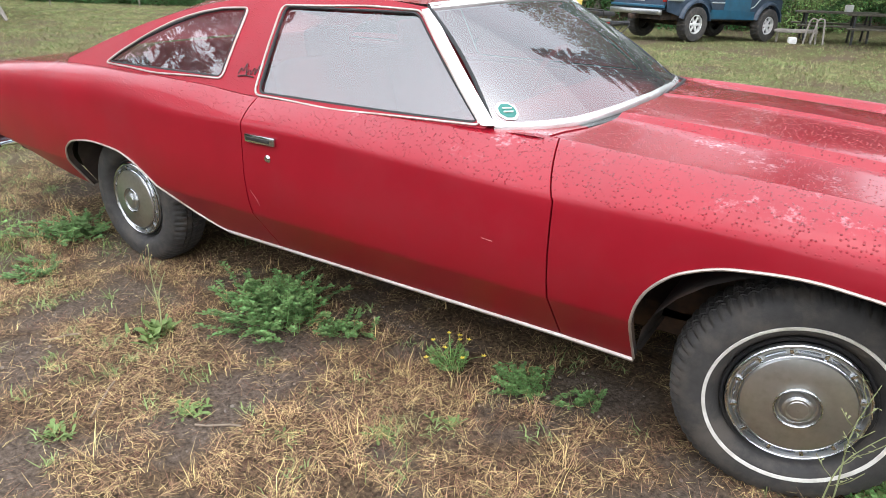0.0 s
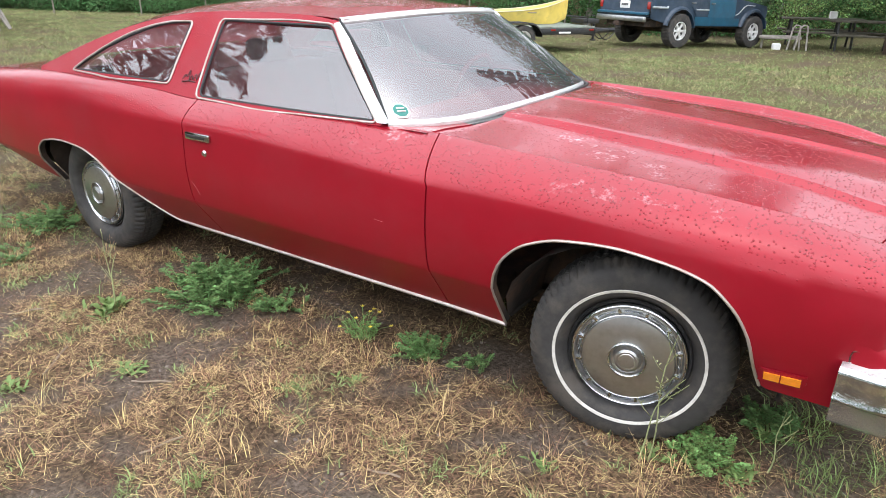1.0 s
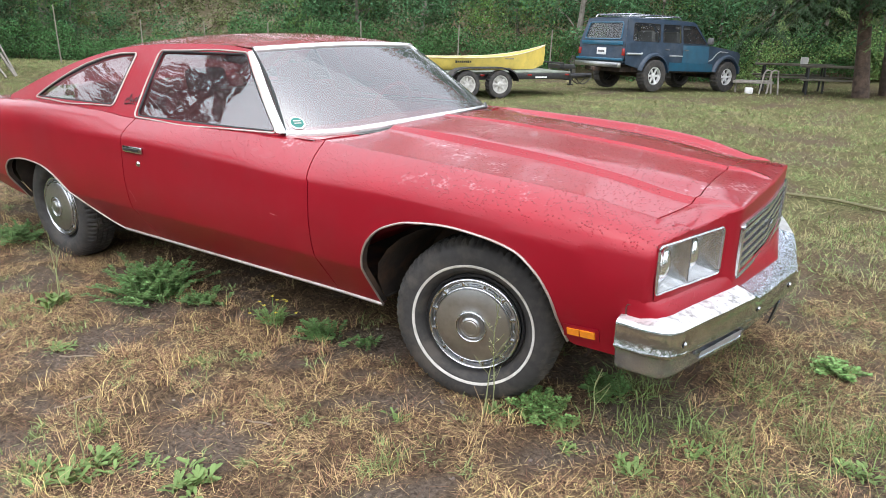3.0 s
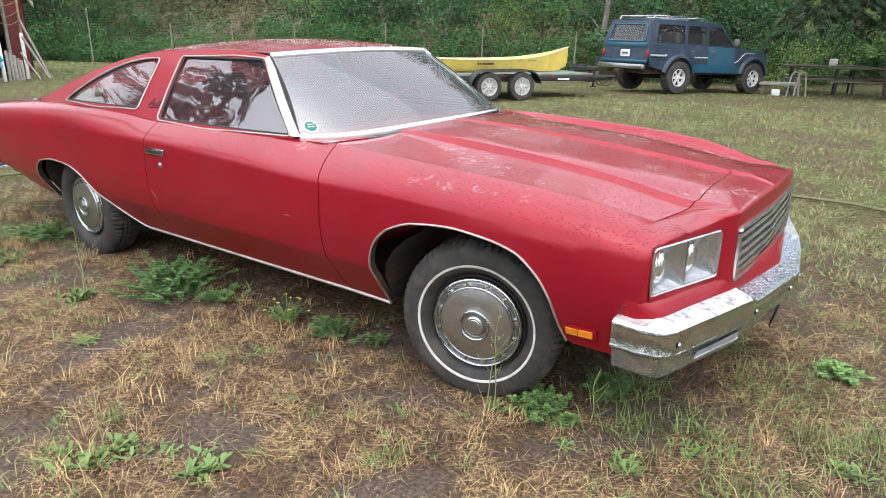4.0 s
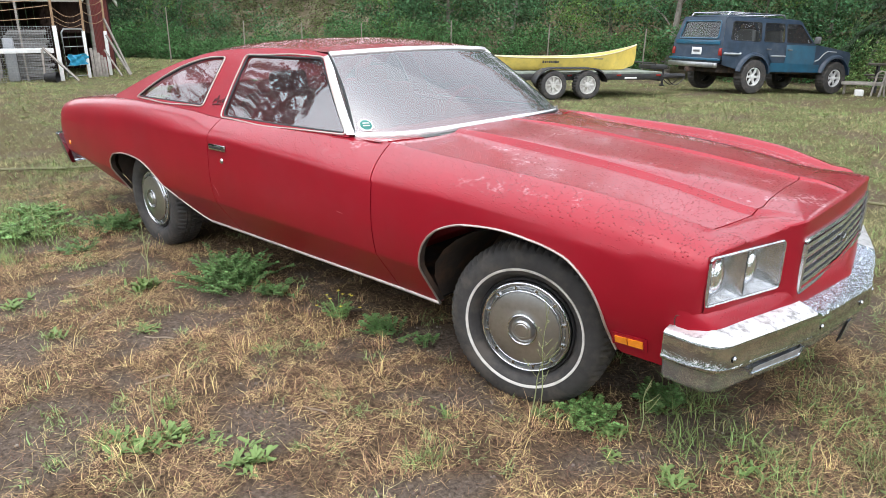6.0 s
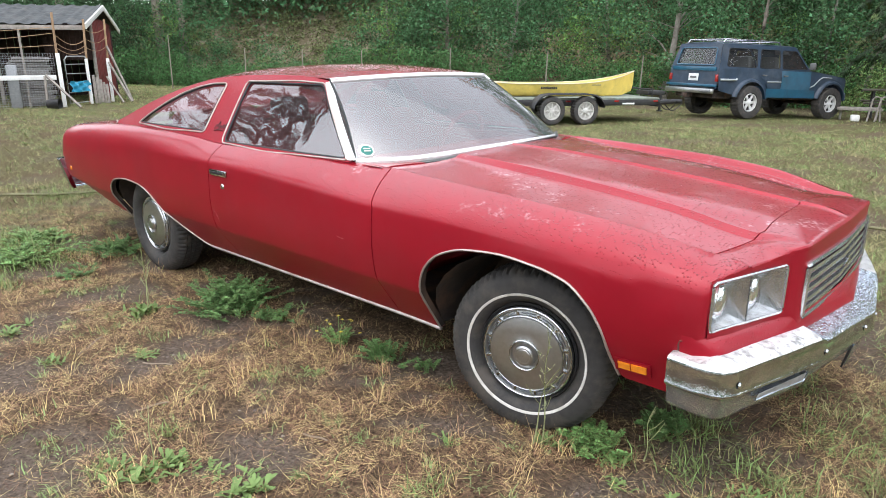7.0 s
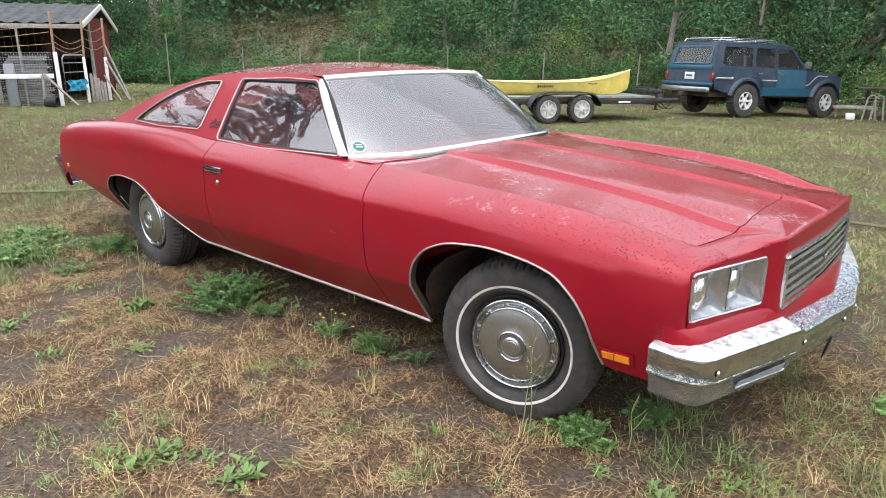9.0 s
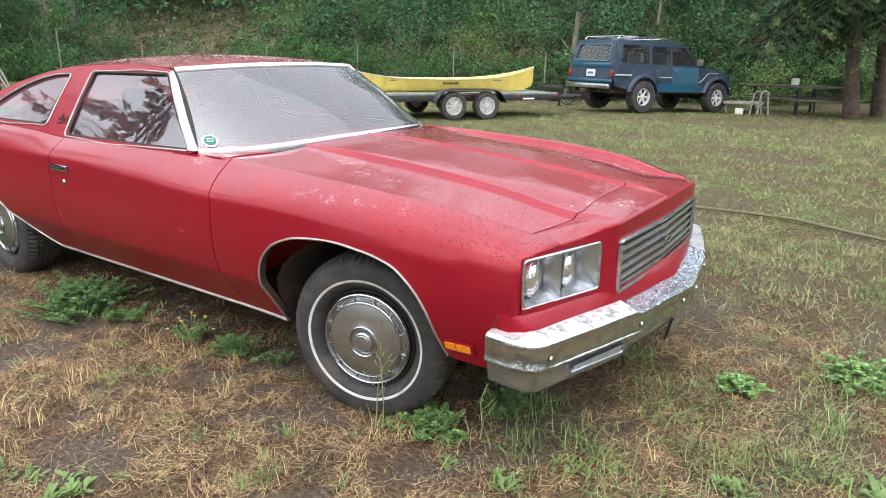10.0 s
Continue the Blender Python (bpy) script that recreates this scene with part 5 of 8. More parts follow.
for z0 in (0.09, 0.115):
    tube(bm, [screen(-0.952 + k * 0.012, z0) + Vector((0.005, 0, 0.005)) for k in (-1, 0, 1)], 0.003, 5)
part("sticker_bars", bm, WHITE, pane)
# wipers lying at the foot of the glass, and the cowl
bm = bmesh.new()
tube(bm, [screen(0.95, -0.01) + Vector((0.03, 0, 0.012)), screen(0.6, -0.02) + Vector((0.03, 0, 0.012)), screen(0.15, -0.03) + Vector((0.03, 0, 0.01))], 0.007, 6)
part("wiper", bm, BLACK, car)
COWL_MESH = material("dark_cowl_mesh", (0.05, 0.055, 0.055), rough=0.5, vary=0.6, scale=160, bump=0.8, bump_scale=160, dirt=(0.3, 0.32, 0.3), dirt_amount=0.5, dirt_scale=90)
for name, ya, yb, mat in (("cowl", -0.82, -0.60, RED), ("cowl_grille", -0.60, 0.60, COWL_MESH), ("cowl", 0.60, 0.82, RED)):
    bm = bmesh.new()
    rows = []
    for y in steps(ya, yb, 12):
        xr = screen(y / 0.815 if abs(y) < 0.815 else math.copysign(1, y), 0).x
        xf = max(hood_rear(y) - 0.004, xr + 0.03)
        rows.append([Vector((xr - 0.05, y, 0.945)), Vector((xr + 0.01, y, 0.953 - 0.02 * abs(y))), Vector((xf, y, 0.953 - 0.02 * abs(y))), Vector((xf, y, 0.90))])
    sheet(bm, rows)
    part(name, bm, mat, car)

# ---- cabin ----
bm = bmesh.new()
block(bm, (-2.2, 0, 0.36), (2.6, 1.6, 0.05), 0.01)
part("cabin_floor", bm, RED_CLOTH, car)
for x, w in ((-1.95, 1.38), (-2.9, 1.3)):
    bm = bmesh.new()
    block(bm, (x + 0.18, 0, 0.55), (0.62, w, 0.26), 0.07, seg=3)
    seat = part("bench_seat", bm, RED_CLOTH, car, "red vinyl bench seat", smooth=60)
    bm = bmesh.new()
    for y in (-w / 4, w / 4):
        block(bm, (x - 0.17, y, 0.80), (0.17, w / 2 - 0.02, 0.52), 0.06, Matrix.Rotation(radians(-14), 4, "Y"), seg=3)
        if x > -2.5:
            block(bm, (x - 0.25, y, 1.10), (0.08, 0.26, 0.15), 0.035, Matrix.Rotation(radians(-10), 4, "Y"), seg=3)
    part("backrest", bm, RED_CLOTH, seat, smooth=60)
bm = bmesh.new()
block(bm, (-1.12, 0, 0.84), (0.36, 1.52, 0.16), 0.05, seg=3)
part("dashboard", bm, RED_CLOTH, car, "red padded dashboard", smooth=60)
bm = bmesh.new()
tube(bm, [(-1.42 + 0.06 * math.sin(t), 0.40 + 0.19 * math.cos(t), 0.90 + 0.18 * math.sin(t)) for t in [k * math.pi / 12 for k in range(24)]], 0.013, 8, closed=True)
tube(bm, [(-1.40, 0.22, 0.88), (-1.40, 0.40, 0.89), (-1.40, 0.58, 0.88)], 0.014, 6)
tube(bm, [(-1.40, 0.40, 0.89), (-1.1, 0.40, 0.80)], 0.025, 8)
part("steering_wheel", bm, RED_CLOTH, car, "red steering wheel")
for side in (-1, 1):
    bm = bmesh.new()
    block(bm, (-2.1, side * 0.83, 0.66), (2.2, 0.05, 0.52), 0.02)
    part("inner_trim", bm, RED_CLOTH, car)
bm = bmesh.new()
block(bm, (-3.2, 0, 0.90), (0.4, 1.45, 0.04), 0.01)
part("parcel_shelf", bm, RED_CLOTH, car)


# ---- wheels ----
def road_wheel(x, side, white, steer):
    """A tyre with lugs, a steel wheel and a dished hubcap; its face looks outwards."""
    m = Matrix.Translation((x, side * 0.79, HUB)) @ Matrix.Rotation(radians(steer + (0 if side < 0 else 180)), 4, "Z")
    R = 0.343
    prof = [(0.195, 0.055), (0.206, 0.066), (0.213, 0.078), (0.222, 0.094), (0.236, 0.104), (0.262, 0.108), (0.288, 0.105), (0.308, 0.099), (0.321, 0.091), (0.33, 0.08), (0.339, 0.066), (R, 0.045), (R - 0.009, 0.043), (R - 0.009, 0.037), (R, 0.035), (R, 0.014), (R - 0.009, 0.012), (R - 0.009, 0.006), (R, 0.004), (R, -0.02), (R - 0.009, -0.022), (R, -0.028), (R, -0.05), (0.337, -0.075), (0.30, -0.1), (0.25, -0.1), (0.2, -0.07)]

    def lug(j, k):
        return -0.008 if 8 <= j <= 23 and j not in (12, 13, 16, 17, 20) and k % 3 == (0 if j < 15 else 1) else 0

    bm = bmesh.new()
    lathe(bm, prof, 204, lug)
    for v in bm.verts:
        if v.co.z < -0.29:
            v.co.z = max(v.co.z, -0.322) if v.co.z < -0.322 else v.co.z
    tyre = part("tyre", bm, RUBBER, None, "worn black tyre" if not white else "worn black tyre with a thin whitewall", smooth=30)
    wheel = part("wheel", (lambda b: (lathe(b, [(0.204, 0.07), (0.2, 0.078), (0.192, 0.072), (0.187, 0.05), (0.17, 0.03), (0.05, 0.02), (0.001, 0.02)], 48), b)[1])(bmesh.new()), BLACK, car, "steel wheel with a dished hubcap")
    wheel.matrix_basis = m
    tyre.parent = wheel
    if white:
        bm = bmesh.new()
        lathe(bm, [(0.2405, 0.1030), (0.241, 0.1065), (0.2445, 0.1090), (0.2505, 0.1098), (0.2510, 0.105)], 96)
        part("whitewall", bm, WHITEWALL, wheel, "off-white sidewall stripe")
    cap = [(0.204, 0.070), (0.205, 0.080), (0.200, 0.088), (0.193, 0.089), (0.188, 0.082), (0.186, 0.078), (0.172, 0.082), (0.166, 0.092), (0.161, 0.098), (0.14, 0.103), (0.10, 0.108), (0.072, 0.109), (0.066, 0.112), (0.062, 0.110), (0.058, 0.103), (0.052, 0.101), (0.047, 0.108), (0.044, 0.116), (0.036, 0.120), (0.030, 0.119), (0.028, 0.121), (0.016, 0.1225), (0.001, 0.1225)]
    bm = bmesh.new()
    lathe(bm, cap, 72)
    hubcap = part("hubcap", bm, STEEL, wheel, "brushed steel hubcap", smooth=28)
    hubcap.matrix_basis = Matrix.Diagonal((0.92, 1, 0.92, 1))
    bm = bmesh.new()
    tube(bm, [(0.2 * math.cos(t), -0.0865, 0.2 * math.sin(t)) for t in [k * math.pi / 36 for k in range(72)]], 0.0045, 6, closed=True)
    tube(bm, [(0.167 * math.cos(t), -0.091, 0.167 * math.sin(t)) for t in [k * math.pi / 36 for k in range(72)]], 0.003, 6, closed=True)
    tube(bm, [(0.066 * math.cos(t), -0.1115, 0.066 * math.sin(t)) for t in [k * math.pi / 24 for k in range(48)]], 0.003, 6, closed=True)
    part("bright_ring", bm, CHROME, hubcap)
    for k in range(12):
        t = (k + 0.5) * math.pi / 6
        bm = bmesh.new()
        block(bm, (0.179, -0.083, 0), (0.024, 0.012, 0.012), 0.003)
        bmesh.ops.transform(bm, verts=bm.verts, matrix=Matrix.Rotation(-t, 4, "Y"))
        part("tab", bm, CHROME, hubcap)
    for k in range(12):
        bm = bmesh.new()
        t0 = (k + 0.5) * math.pi / 6
        pts = [(0.179 * math.cos(t0 + u), -0.0815, 0.179 * math.sin(t0 + u)) for u in steps(0.09, math.pi / 6 - 0.09, 6)]
        tube(bm, pts, 0.006, 6, flat=0.5)
        part("slot", bm, DULL_CHROME, hubcap)
    return wheel


for x in (-0.022, -AXLE):
    for side in (-1, 1):
        road_wheel(x, side, x > -1, 12.5 if x > -1 else 0)
bm = bmesh.new()
tube(bm, [(0, -0.7, HUB), (0, 0.7, HUB)], 0.04, 10)
tube(bm, [(-AXLE, -0.7, HUB), (-AXLE, 0.7, HUB)], 0.05, 10)
block(bm, (-AXLE, 0, HUB), (0.24, 0.3, 0.24), 0.08)
part("axles", bm, UNDER, car)


# ---- weeds where they grow ----
bushy(-2.02, -0.96, 0.27, 0.225, DARK_WEED, "dense bushy green weed growing beside the sill", 170, 0.022, 1)
bushy(-1.70, -0.90, 0.14, 0.10, DARK_WEED, "low grey-green weed under the sill", 24, 0.018, 2)
bushy(-0.84, -0.86, 0.13, 0.16, DARK_WEED, "small upright grey-green weed beside the sill", 34, 0.018, 3)
bushy(-0.64, -0.78, 0.07, 0.07, DARK_WEED, "low weed growing under the sill", 9, 0.016, 4)
bushy(-3.66, -0.95, 0.24, 0.16, DARK_WEED, "low spreading weed behind the rear wheel", 80, 0.02, 5)
bushy(-3.35, -1.35, 0.16, 0.07, DARK_WEED, "flat small-leaved weed on dry dirt", 22, 0.018, 6)
flowering = bushy(-1.15, -0.88, 0.10, 0.13, WEED, "thin weed with small yellow flowers", 18, 0.014, 7)
PETAL = material("yellow_petal", (0.75, 0.58, 0.06), rough=0.6, vary=0.1)
for k in range(9):
    bm = bmesh.new()
    a, d, h = k * 2.4, 0.035 + 0.011 * k, 0.145 - 0.008 * k
    top = Vector((d * math.cos(a), d * math.sin(a), h))
    tube(bm, [top * 0.2, top * 0.6 + Vector((0, 0, 0.015)), top], 0.0012, 4, mat=1)
    for q in range(5):
        t = q * 1.2566 + k
        out = Vector((math.cos(t), math.sin(t), 0.35))
        side_way = Vector((-math.sin(t), math.cos(t), 0)) * 0.0035
        bm.faces.new([bm.verts.new(top + v) for v in (Vector((0, 0, 0)), out * 0.006 - side_way, out * 0.011, out * 0.006 + side_way)])
    part("flower", bm, (PETAL, WEED), flowering, "small yellow flower on a stalk", weld=0)
for i, (x, y, rad, cnt, lob, rise, wid) in enumerate((
        (-2.34, -1.36, 0.17, 34, 0.25, 0.9, 0.16), (-1.76, -1.62, 0.11, 16, 0.35, 0.4, 0.2), (-0.86, -2.05, 0.15, 34, 0.3, 0.75, 0.24), (-0.80, -1.93, 0.10, 16, 0.3, 0.7, 0.22),
        (-0.47, -1.84, 0.13, 26, 0.3, 0.7, 0.24), (-0.67, -1.90, 0.09, 14, 0.4, 0.4, 0.2), (0.16, -0.91, 0.09, 22, 0.4, 0.9, 0.22), (0.27, -0.84, 0.11, 26, 0.45, 0.9, 0.22), (0.37, -0.87, 0.10, 22, 0.4, 0.8, 0.22),
        (0.48, -0.98, 0.08, 14, 0.45, 0.5, 0.26), (-0.12, -1.18, 0.08, 12, 0.3, 0.5, 0.2), (-0.30, -1.20, 0.07, 10, 0.3, 0.5, 0.2), (-0.98, -1.16, 0.08, 14, 0.2, 0.5, 0.18), (-1.12, -1.33, 0.09, 12, 0.4, 0.3, 0.2),
        (-1.38, -1.52, 0.07, 10, 0.4, 0.35, 0.2), (-1.98, -1.92, 0.10, 14, 0.3, 0.6, 0.22), (-2.55, -1.95, 0.12, 18, 0.3, 0.6, 0.22), (0.75, -1.45, 0.07, 10, 0.3, 0.6, 0.25), (0.86, -0.78, 0.12, 20, 0.3, 0.9, 0.14),
        (0.70, -0.98, 0.12, 20, 0.4, 0.7, 0.18), (1.75, -0.35, 0.18, 40, 0.25, 0.8, 0.2), (1.32, -0.55, 0.13, 22, 0.3, 0.7, 0.16), (1.85, 0.35, 0.2, 46, 0.25, 0.8, 0.2), (0.47, -0.60, 0.12, 22, 0.45, 0.8, 0.16))):
    rosette(x, y, rad, int(cnt * 1.7), WEED, "bright green broad-leaved weed rosette on dry dirt", lob * 0.8, rise, wid, 20 + i)
bushy(0.27, -0.82, 0.12, 0.10, WEED, "leafy green weed at the foot of the tyre", 46, 0.018, 13)
bushy(0.44, -0.52, 0.11, 0.10, DARK_WEED, "grey-green weed under the bumper", 30, 0.02, 14)
bushy(1.62, 0.58, 0.20, 0.10, WEED, "dense low patch of bright green weed", 60, 0.024, 8)
bushy(-3.98, -1.50, 0.34, 0.13, WEED, "broad low patch of green weed in grass", 80, 0.026, 11)
bushy(-4.40, -1.22, 0.26, 0.11, WEED, "low green weed in a patch of grass", 60, 0.026, 12)
bushy(1.20, 0.18, 0.11, 0.08, WEED, "small leafy green weed in drying grass", 30, 0.024, 9)
# clump of green grass behind the rear wheel side
for i, (x, y, rr, cnt) in enumerate(((-3.95, -1.45, 0.38, 1300), (-6.2, -0.4, 0.35, 420), (-3.45, -1.75, 0.12, 120), (1.05, -0.9, 0.16, 150), (1.47, -0.33, 0.2, 260), (1.53, 0.06, 0.14, 160), (0.74, 0.2, 0.12, 160), (0.55, -0.45, 0.13, 170), (1.22, -0.44, 0.12, 120), (0.95, -1.35, 0.12, 110), (1.7, -0.75, 0.2, 170), (0.62, -0.72, 0.16, 130), (0.86, -0.62, 0.14, 110), (1.0, -0.2, 0.2, 150), (1.6, 0.5, 0.25, 260), (-4.5, -1.3, 0.3, 600), (-0.95, -2.15, 0.05, 40), (-1.0, -1.86, 0.05, 40), (0.02, -1.42, 0.05, 40))):
    r = np.random.default_rng(200 + i)
    px, py = x + r.normal(0, rr * 0.5, cnt), y + r.normal(0, rr * 0.5, cnt)
    v, f = blades(px, py, r.uniform(0.05, 0.15, cnt) * (0.6 + rr), r.uniform(0.002, 0.005, cnt), r.uniform(0.1, 1.1, cnt), np.zeros(cnt), r.uniform(0.2, 1.0, cnt), 220 + i)
    tagged(soup("grass_clump", v, f, GRASS), "lush green clump of grass", "grass", group="grass clumps", kind="stuff")


STALK = leaf_material("pale_weed_stalk", (0.3, 0.33, 0.16), 0.2, 0.7)


def stalk(x, y, h, lean, seed, twigs=5):
    r = random.Random(seed)
    root = thing("dry_weed_stalk", "tall thin weed stalk with few side twigs", "weed", Matrix.Translation((x, y, float(ground_z(x, y)))), group="stalks")
    bm = bmesh.new()
    p = [Vector((lean[0] * s * s + 0.008 * math.sin(7 * s), lean[1] * s * s, h * s)) for s in steps(0, 1, 8)]
    tube(bm, p, [lerp(0.0032, 0.0012, i / 8) for i in range(9)], 5)
    part("stem", bm, STALK, root)
    for k in range(twigs):
        s = lerp(0.3, 0.95, (k + r.uniform(0, 0.8)) / twigs)
        i = min(7, int(s * 8))
        q = p[i].lerp(p[i + 1], s * 8 - i)
        a = r.uniform(0, 6.283)
        L = r.uniform(0.05, 0.13) * (1.2 - 0.5 * s)
        e = q + Vector((math.cos(a) * L * 0.7, math.sin(a) * L * 0.4, L * 0.8))
        bm = bmesh.new()
        tube(bm, [q, q.lerp(e, 0.5) + Vector((0, 0, -0.006)), e], 0.0012, 4)
        for j in range(2):
            u = q.lerp(e, r.uniform(0.3, 1.0))
            sheet(bm, leaf_strip(u, r.uniform(0, 6.283), 0.014, 0.005, 0.4, 0.2, 0, r))
        part("twig", bm, STALK, root, smooth=True, weld=0)


stalk(0.13, -0.945, 0.50, (0.03, -0.02), 1, 7)
stalk(0.10, -0.955, 0.36, (0.10, -0.01), 2, 4)
stalk(-2.36, -1.30, 0.38, (0.03, -0.02), 3, 5)
stalk(-2.30, -1.34, 0.30, (0.06, 0.02), 4, 4)
stalk(-3.85, -1.42, 0.40, (0.02, -0.02), 5, 4)
stalk(-0.85, -2.0, 0.22, (0.01, 0.0), 6, 3)
stalk(0.47, -0.78, 0.24, (0.02, 0), 7, 4)
stalk(1.6, -1.0, 0.2, (0.05, 0), 8, 3)
# fallen twigs
TWIG = material("dry_twig", (0.24, 0.19, 0.14), rough=0.9, vary=0.2)
for i, (x, y, a, L) in enumerate(((-1.60, -1.62, 0.5, 0.16), (-1.25, -1.82, 1.2, 0.14), (-2.05, -1.75, 2.2, 0.2), (-0.55, -1.5, 0.2, 0.12), (0.6, -1.55, 2.6, 0.18), (-2.6, -1.6, 0.9, 0.15))):
    bm = bmesh.new()
    d = Vector((math.cos(a), math.sin(a), 0))
    tube(bm, [d * L * s + Vector((0, 0, 0.008 + 0.006 * math.sin(5 * s))) for s in steps(-0.5, 0.5, 4)], 0.0035, 6)
    t = part("twig", bm, TWIG)
    t.location = (x, y, float(ground_z(x, y)))
    tagged(t, "dry broken twig lying on the dirt", "twig", group="fallen twigs")
# garden hose across the lawn
bm = bmesh.new()
hose = [(-9, -2.6), (-7.6, -1.7), (-6.52, -0.9), (-6.17, -0.43), (-5.4, 1.2), (-3.6, 2.9), (-1.6, 3.5), (0.06, 3.60), (0.89, 3.56), (1.59, 3.28), (2.6, 2.75), (4.5, 2.2)]
pts = []
for i in range(len(hose) - 1):
    for s in steps(0, 1, 8)[:-1]:
        x, y = lerp(hose[i][0], hose[i + 1][0], s), lerp(hose[i][1], hose[i + 1][1], s)
        pts.append((x, y + 0.03 * math.sin(x * 2), float(ground_z(x, y)) + 0.03))
tube(bm, pts, 0.014, 7)
tagged(part("garden_hose", bm, material("hose_rubber", (0.13, 0.12, 0.05), rough=0.55, vary=0.1)), "olive garden hose lying across the lawn", "hose")


# ---- thicket and woods ----
def leaf_cloud(centres, radii, each, size, seed, outward=0.6, droop=0.0):
    """Small four-cornered leaves spread over the shells of clumps."""
    r = np.random.default_rng(seed)
    c = np.repeat(np.asarray(centres, dtype=float), each, axis=0)
    rad = np.repeat(np.asarray(radii, dtype=float), each, axis=0)
    n = len(c)
    u = r.normal(size=(n, 3))
    u /= np.linalg.norm(u, axis=1)[:, None]
    p = c + u * rad * (r.uniform(0.35, 1.0, n) ** 0.5)[:, None]
    nrm = u * outward + r.normal(size=(n, 3)) * 0.6 + np.array([0, 0, 0.5])
    nrm /= np.linalg.norm(nrm, axis=1)[:, None]
    t = np.cross(nrm, r.normal(size=(n, 3)))
    t /= np.linalg.norm(t, axis=1)[:, None]
    b = np.cross(nrm, t)
    s = (size * r.uniform(0.6, 1.4, n))[:, None]
    v = np.stack([p - t * s * 0.5, p + b * s * 0.30 + nrm * s * 0.06, p + t * s * 0.55 - nrm * s * 0.1, p - b * s * 0.30 + nrm * s * 0.06], 1)
    v[:, 2, 2] -= droop * s[:, 0]
    f = np.arange(n * 4).reshape(-1, 4)
    return v.reshape(-1, 3), f


BRAMBLE = leaf_material("bramble_leaf", (0.062, 0.14, 0.045), 0.65, 0.8)
ALDER = leaf_material("alder_leaf", (0.06, 0.14, 0.055), 0.65, 0.8)
MAPLE = leaf_material("yellow_green_leaf", (0.13, 0.23, 0.055), 0.55, 0.8)
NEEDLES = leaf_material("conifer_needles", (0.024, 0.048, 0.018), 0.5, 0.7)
# paler copy of the needles, with the light on them put into the colour
SUNLIT_NEEDLES = leaf_material("sunlit_conifer_sprays", (0.085, 0.125, 0.04), 0.4, 0.7)
BARK = material("grey_bark", (0.2, 0.17, 0.14), rough=0.95, vary=0.35, scale=8, bump=0.9, bump_scale=18, depth=0.03, dirt=(0.07, 0.055, 0.045), dirt_amount=0.6, dirt_scale=5)
DARK_BARK = material("dark_conifer_bark", (0.09, 0.062, 0.046), rough=0.95, vary=0.35, scale=8, bump=0.9, bump_scale=16, depth=0.04, dirt=(0.03, 0.024, 0.02), dirt_amount=0.6, dirt_scale=5)
LIMB_BARK = material("dark_limb_bark", (0.045, 0.035, 0.028), rough=0.95, vary=0.3, scale=8)
PALE_BARK = material("pale_bark", (0.22, 0.2, 0.17), rough=0.9, vary=0.3, scale=8, bump=0.6, bump_scale=18, depth=0.02, dirt=(0.12, 0.1, 0.08), dirt_amount=0.6, dirt_scale=5)


def fz(x, y):
    return float(ground_z(x, y))


# brambles in front, then tall undergrowth, then a dark wood behind
r = np.random.default_rng(91)
for name, n, back0, back1, z0, z1, rad0, rad1, each, size, mat, lab in (
        ("bramble_thicket", 640, -0.6, 1.2, 0.1, 1.45, 0.32, 0.75, 330, 0.072, BRAMBLE, "dense green bramble thicket along the field"),
        ("undergrowth", 520, 1.0, 3.2, 0.8, 3.6, 0.5, 1.0, 320, 0.082, ALDER, "tall tangled green undergrowth behind the brambles"),
        ("yellow_undergrowth", 150, 0.4, 2.6, 0.8, 3.2, 0.35, 0.8, 250, 0.062, MAPLE, "lighter yellow-green shrubs among the brambles")):
    n = int(n * 0.72)
    xs = r.uniform(-36, 12, n)
    ys = hedge_y(xs) + r.uniform(back0, back1, n)
    left = smooth01((-20.5 - xs) / 2) * smooth01((xs + 29) / 2)
    zs = ground_z(xs, ys) + r.uniform(z0, z1, n) * (1 - 0.62 * left)
    if name != "bramble_thicket":
        ok = r.uniform(0, 1, n) > 0.75 * left
        xs, ys, zs = xs[ok], ys[ok], zs[ok]
        n = len(xs)
    rad = r.uniform(rad0, rad1, (n, 1)) * np.array([[1.25, 1.0, 0.8]])
    v, f = leaf_cloud(np.stack([xs, ys, zs], -1), rad, each, size, 92 + len(name))
    tagged(soup(name, v, f, mat), lab, "thicket", kind="stuff")
# unseen ring of woods added round the other sides, to darken the flanks
n = 520
ang = r.uniform(radians(180), radians(385), n)
dist = r.uniform(19, 26, n)
xs, ys = -3 + dist * np.cos(ang) * 1.25, -2 + dist * np.sin(ang)
zs = r.uniform(0.8, 7.5, n)
v, f = leaf_cloud(np.stack([xs, ys, zs], -1), r.uniform(1.4, 2.4, (n, 1)) * np.array([[1, 1, 0.9]]), 72, 0.42, 98)
tagged(soup("unseen_ring_wood", v, f, ALDER), "unseen dark green wood added round the field", "woods", kind="stuff")
# far dark wood that closes the view
n = 560
xs = r.uniform(-75, 45, n)
ys = hedge_y(xs) + r.uniform(5, 16, n)
gap = smooth01((-20 - xs) / 4) * smooth01((xs + 36) / 4)
zs = ground_z(xs, ys) + r.uniform(-0.5, 2.6, n) + 1.5 * gap
open_bank = (gap < 0.3) | (r.uniform(0, 1, n) < 0.12)
xs, ys, zs = xs[open_bank], ys[open_bank], zs[open_bank]
n = len(xs)
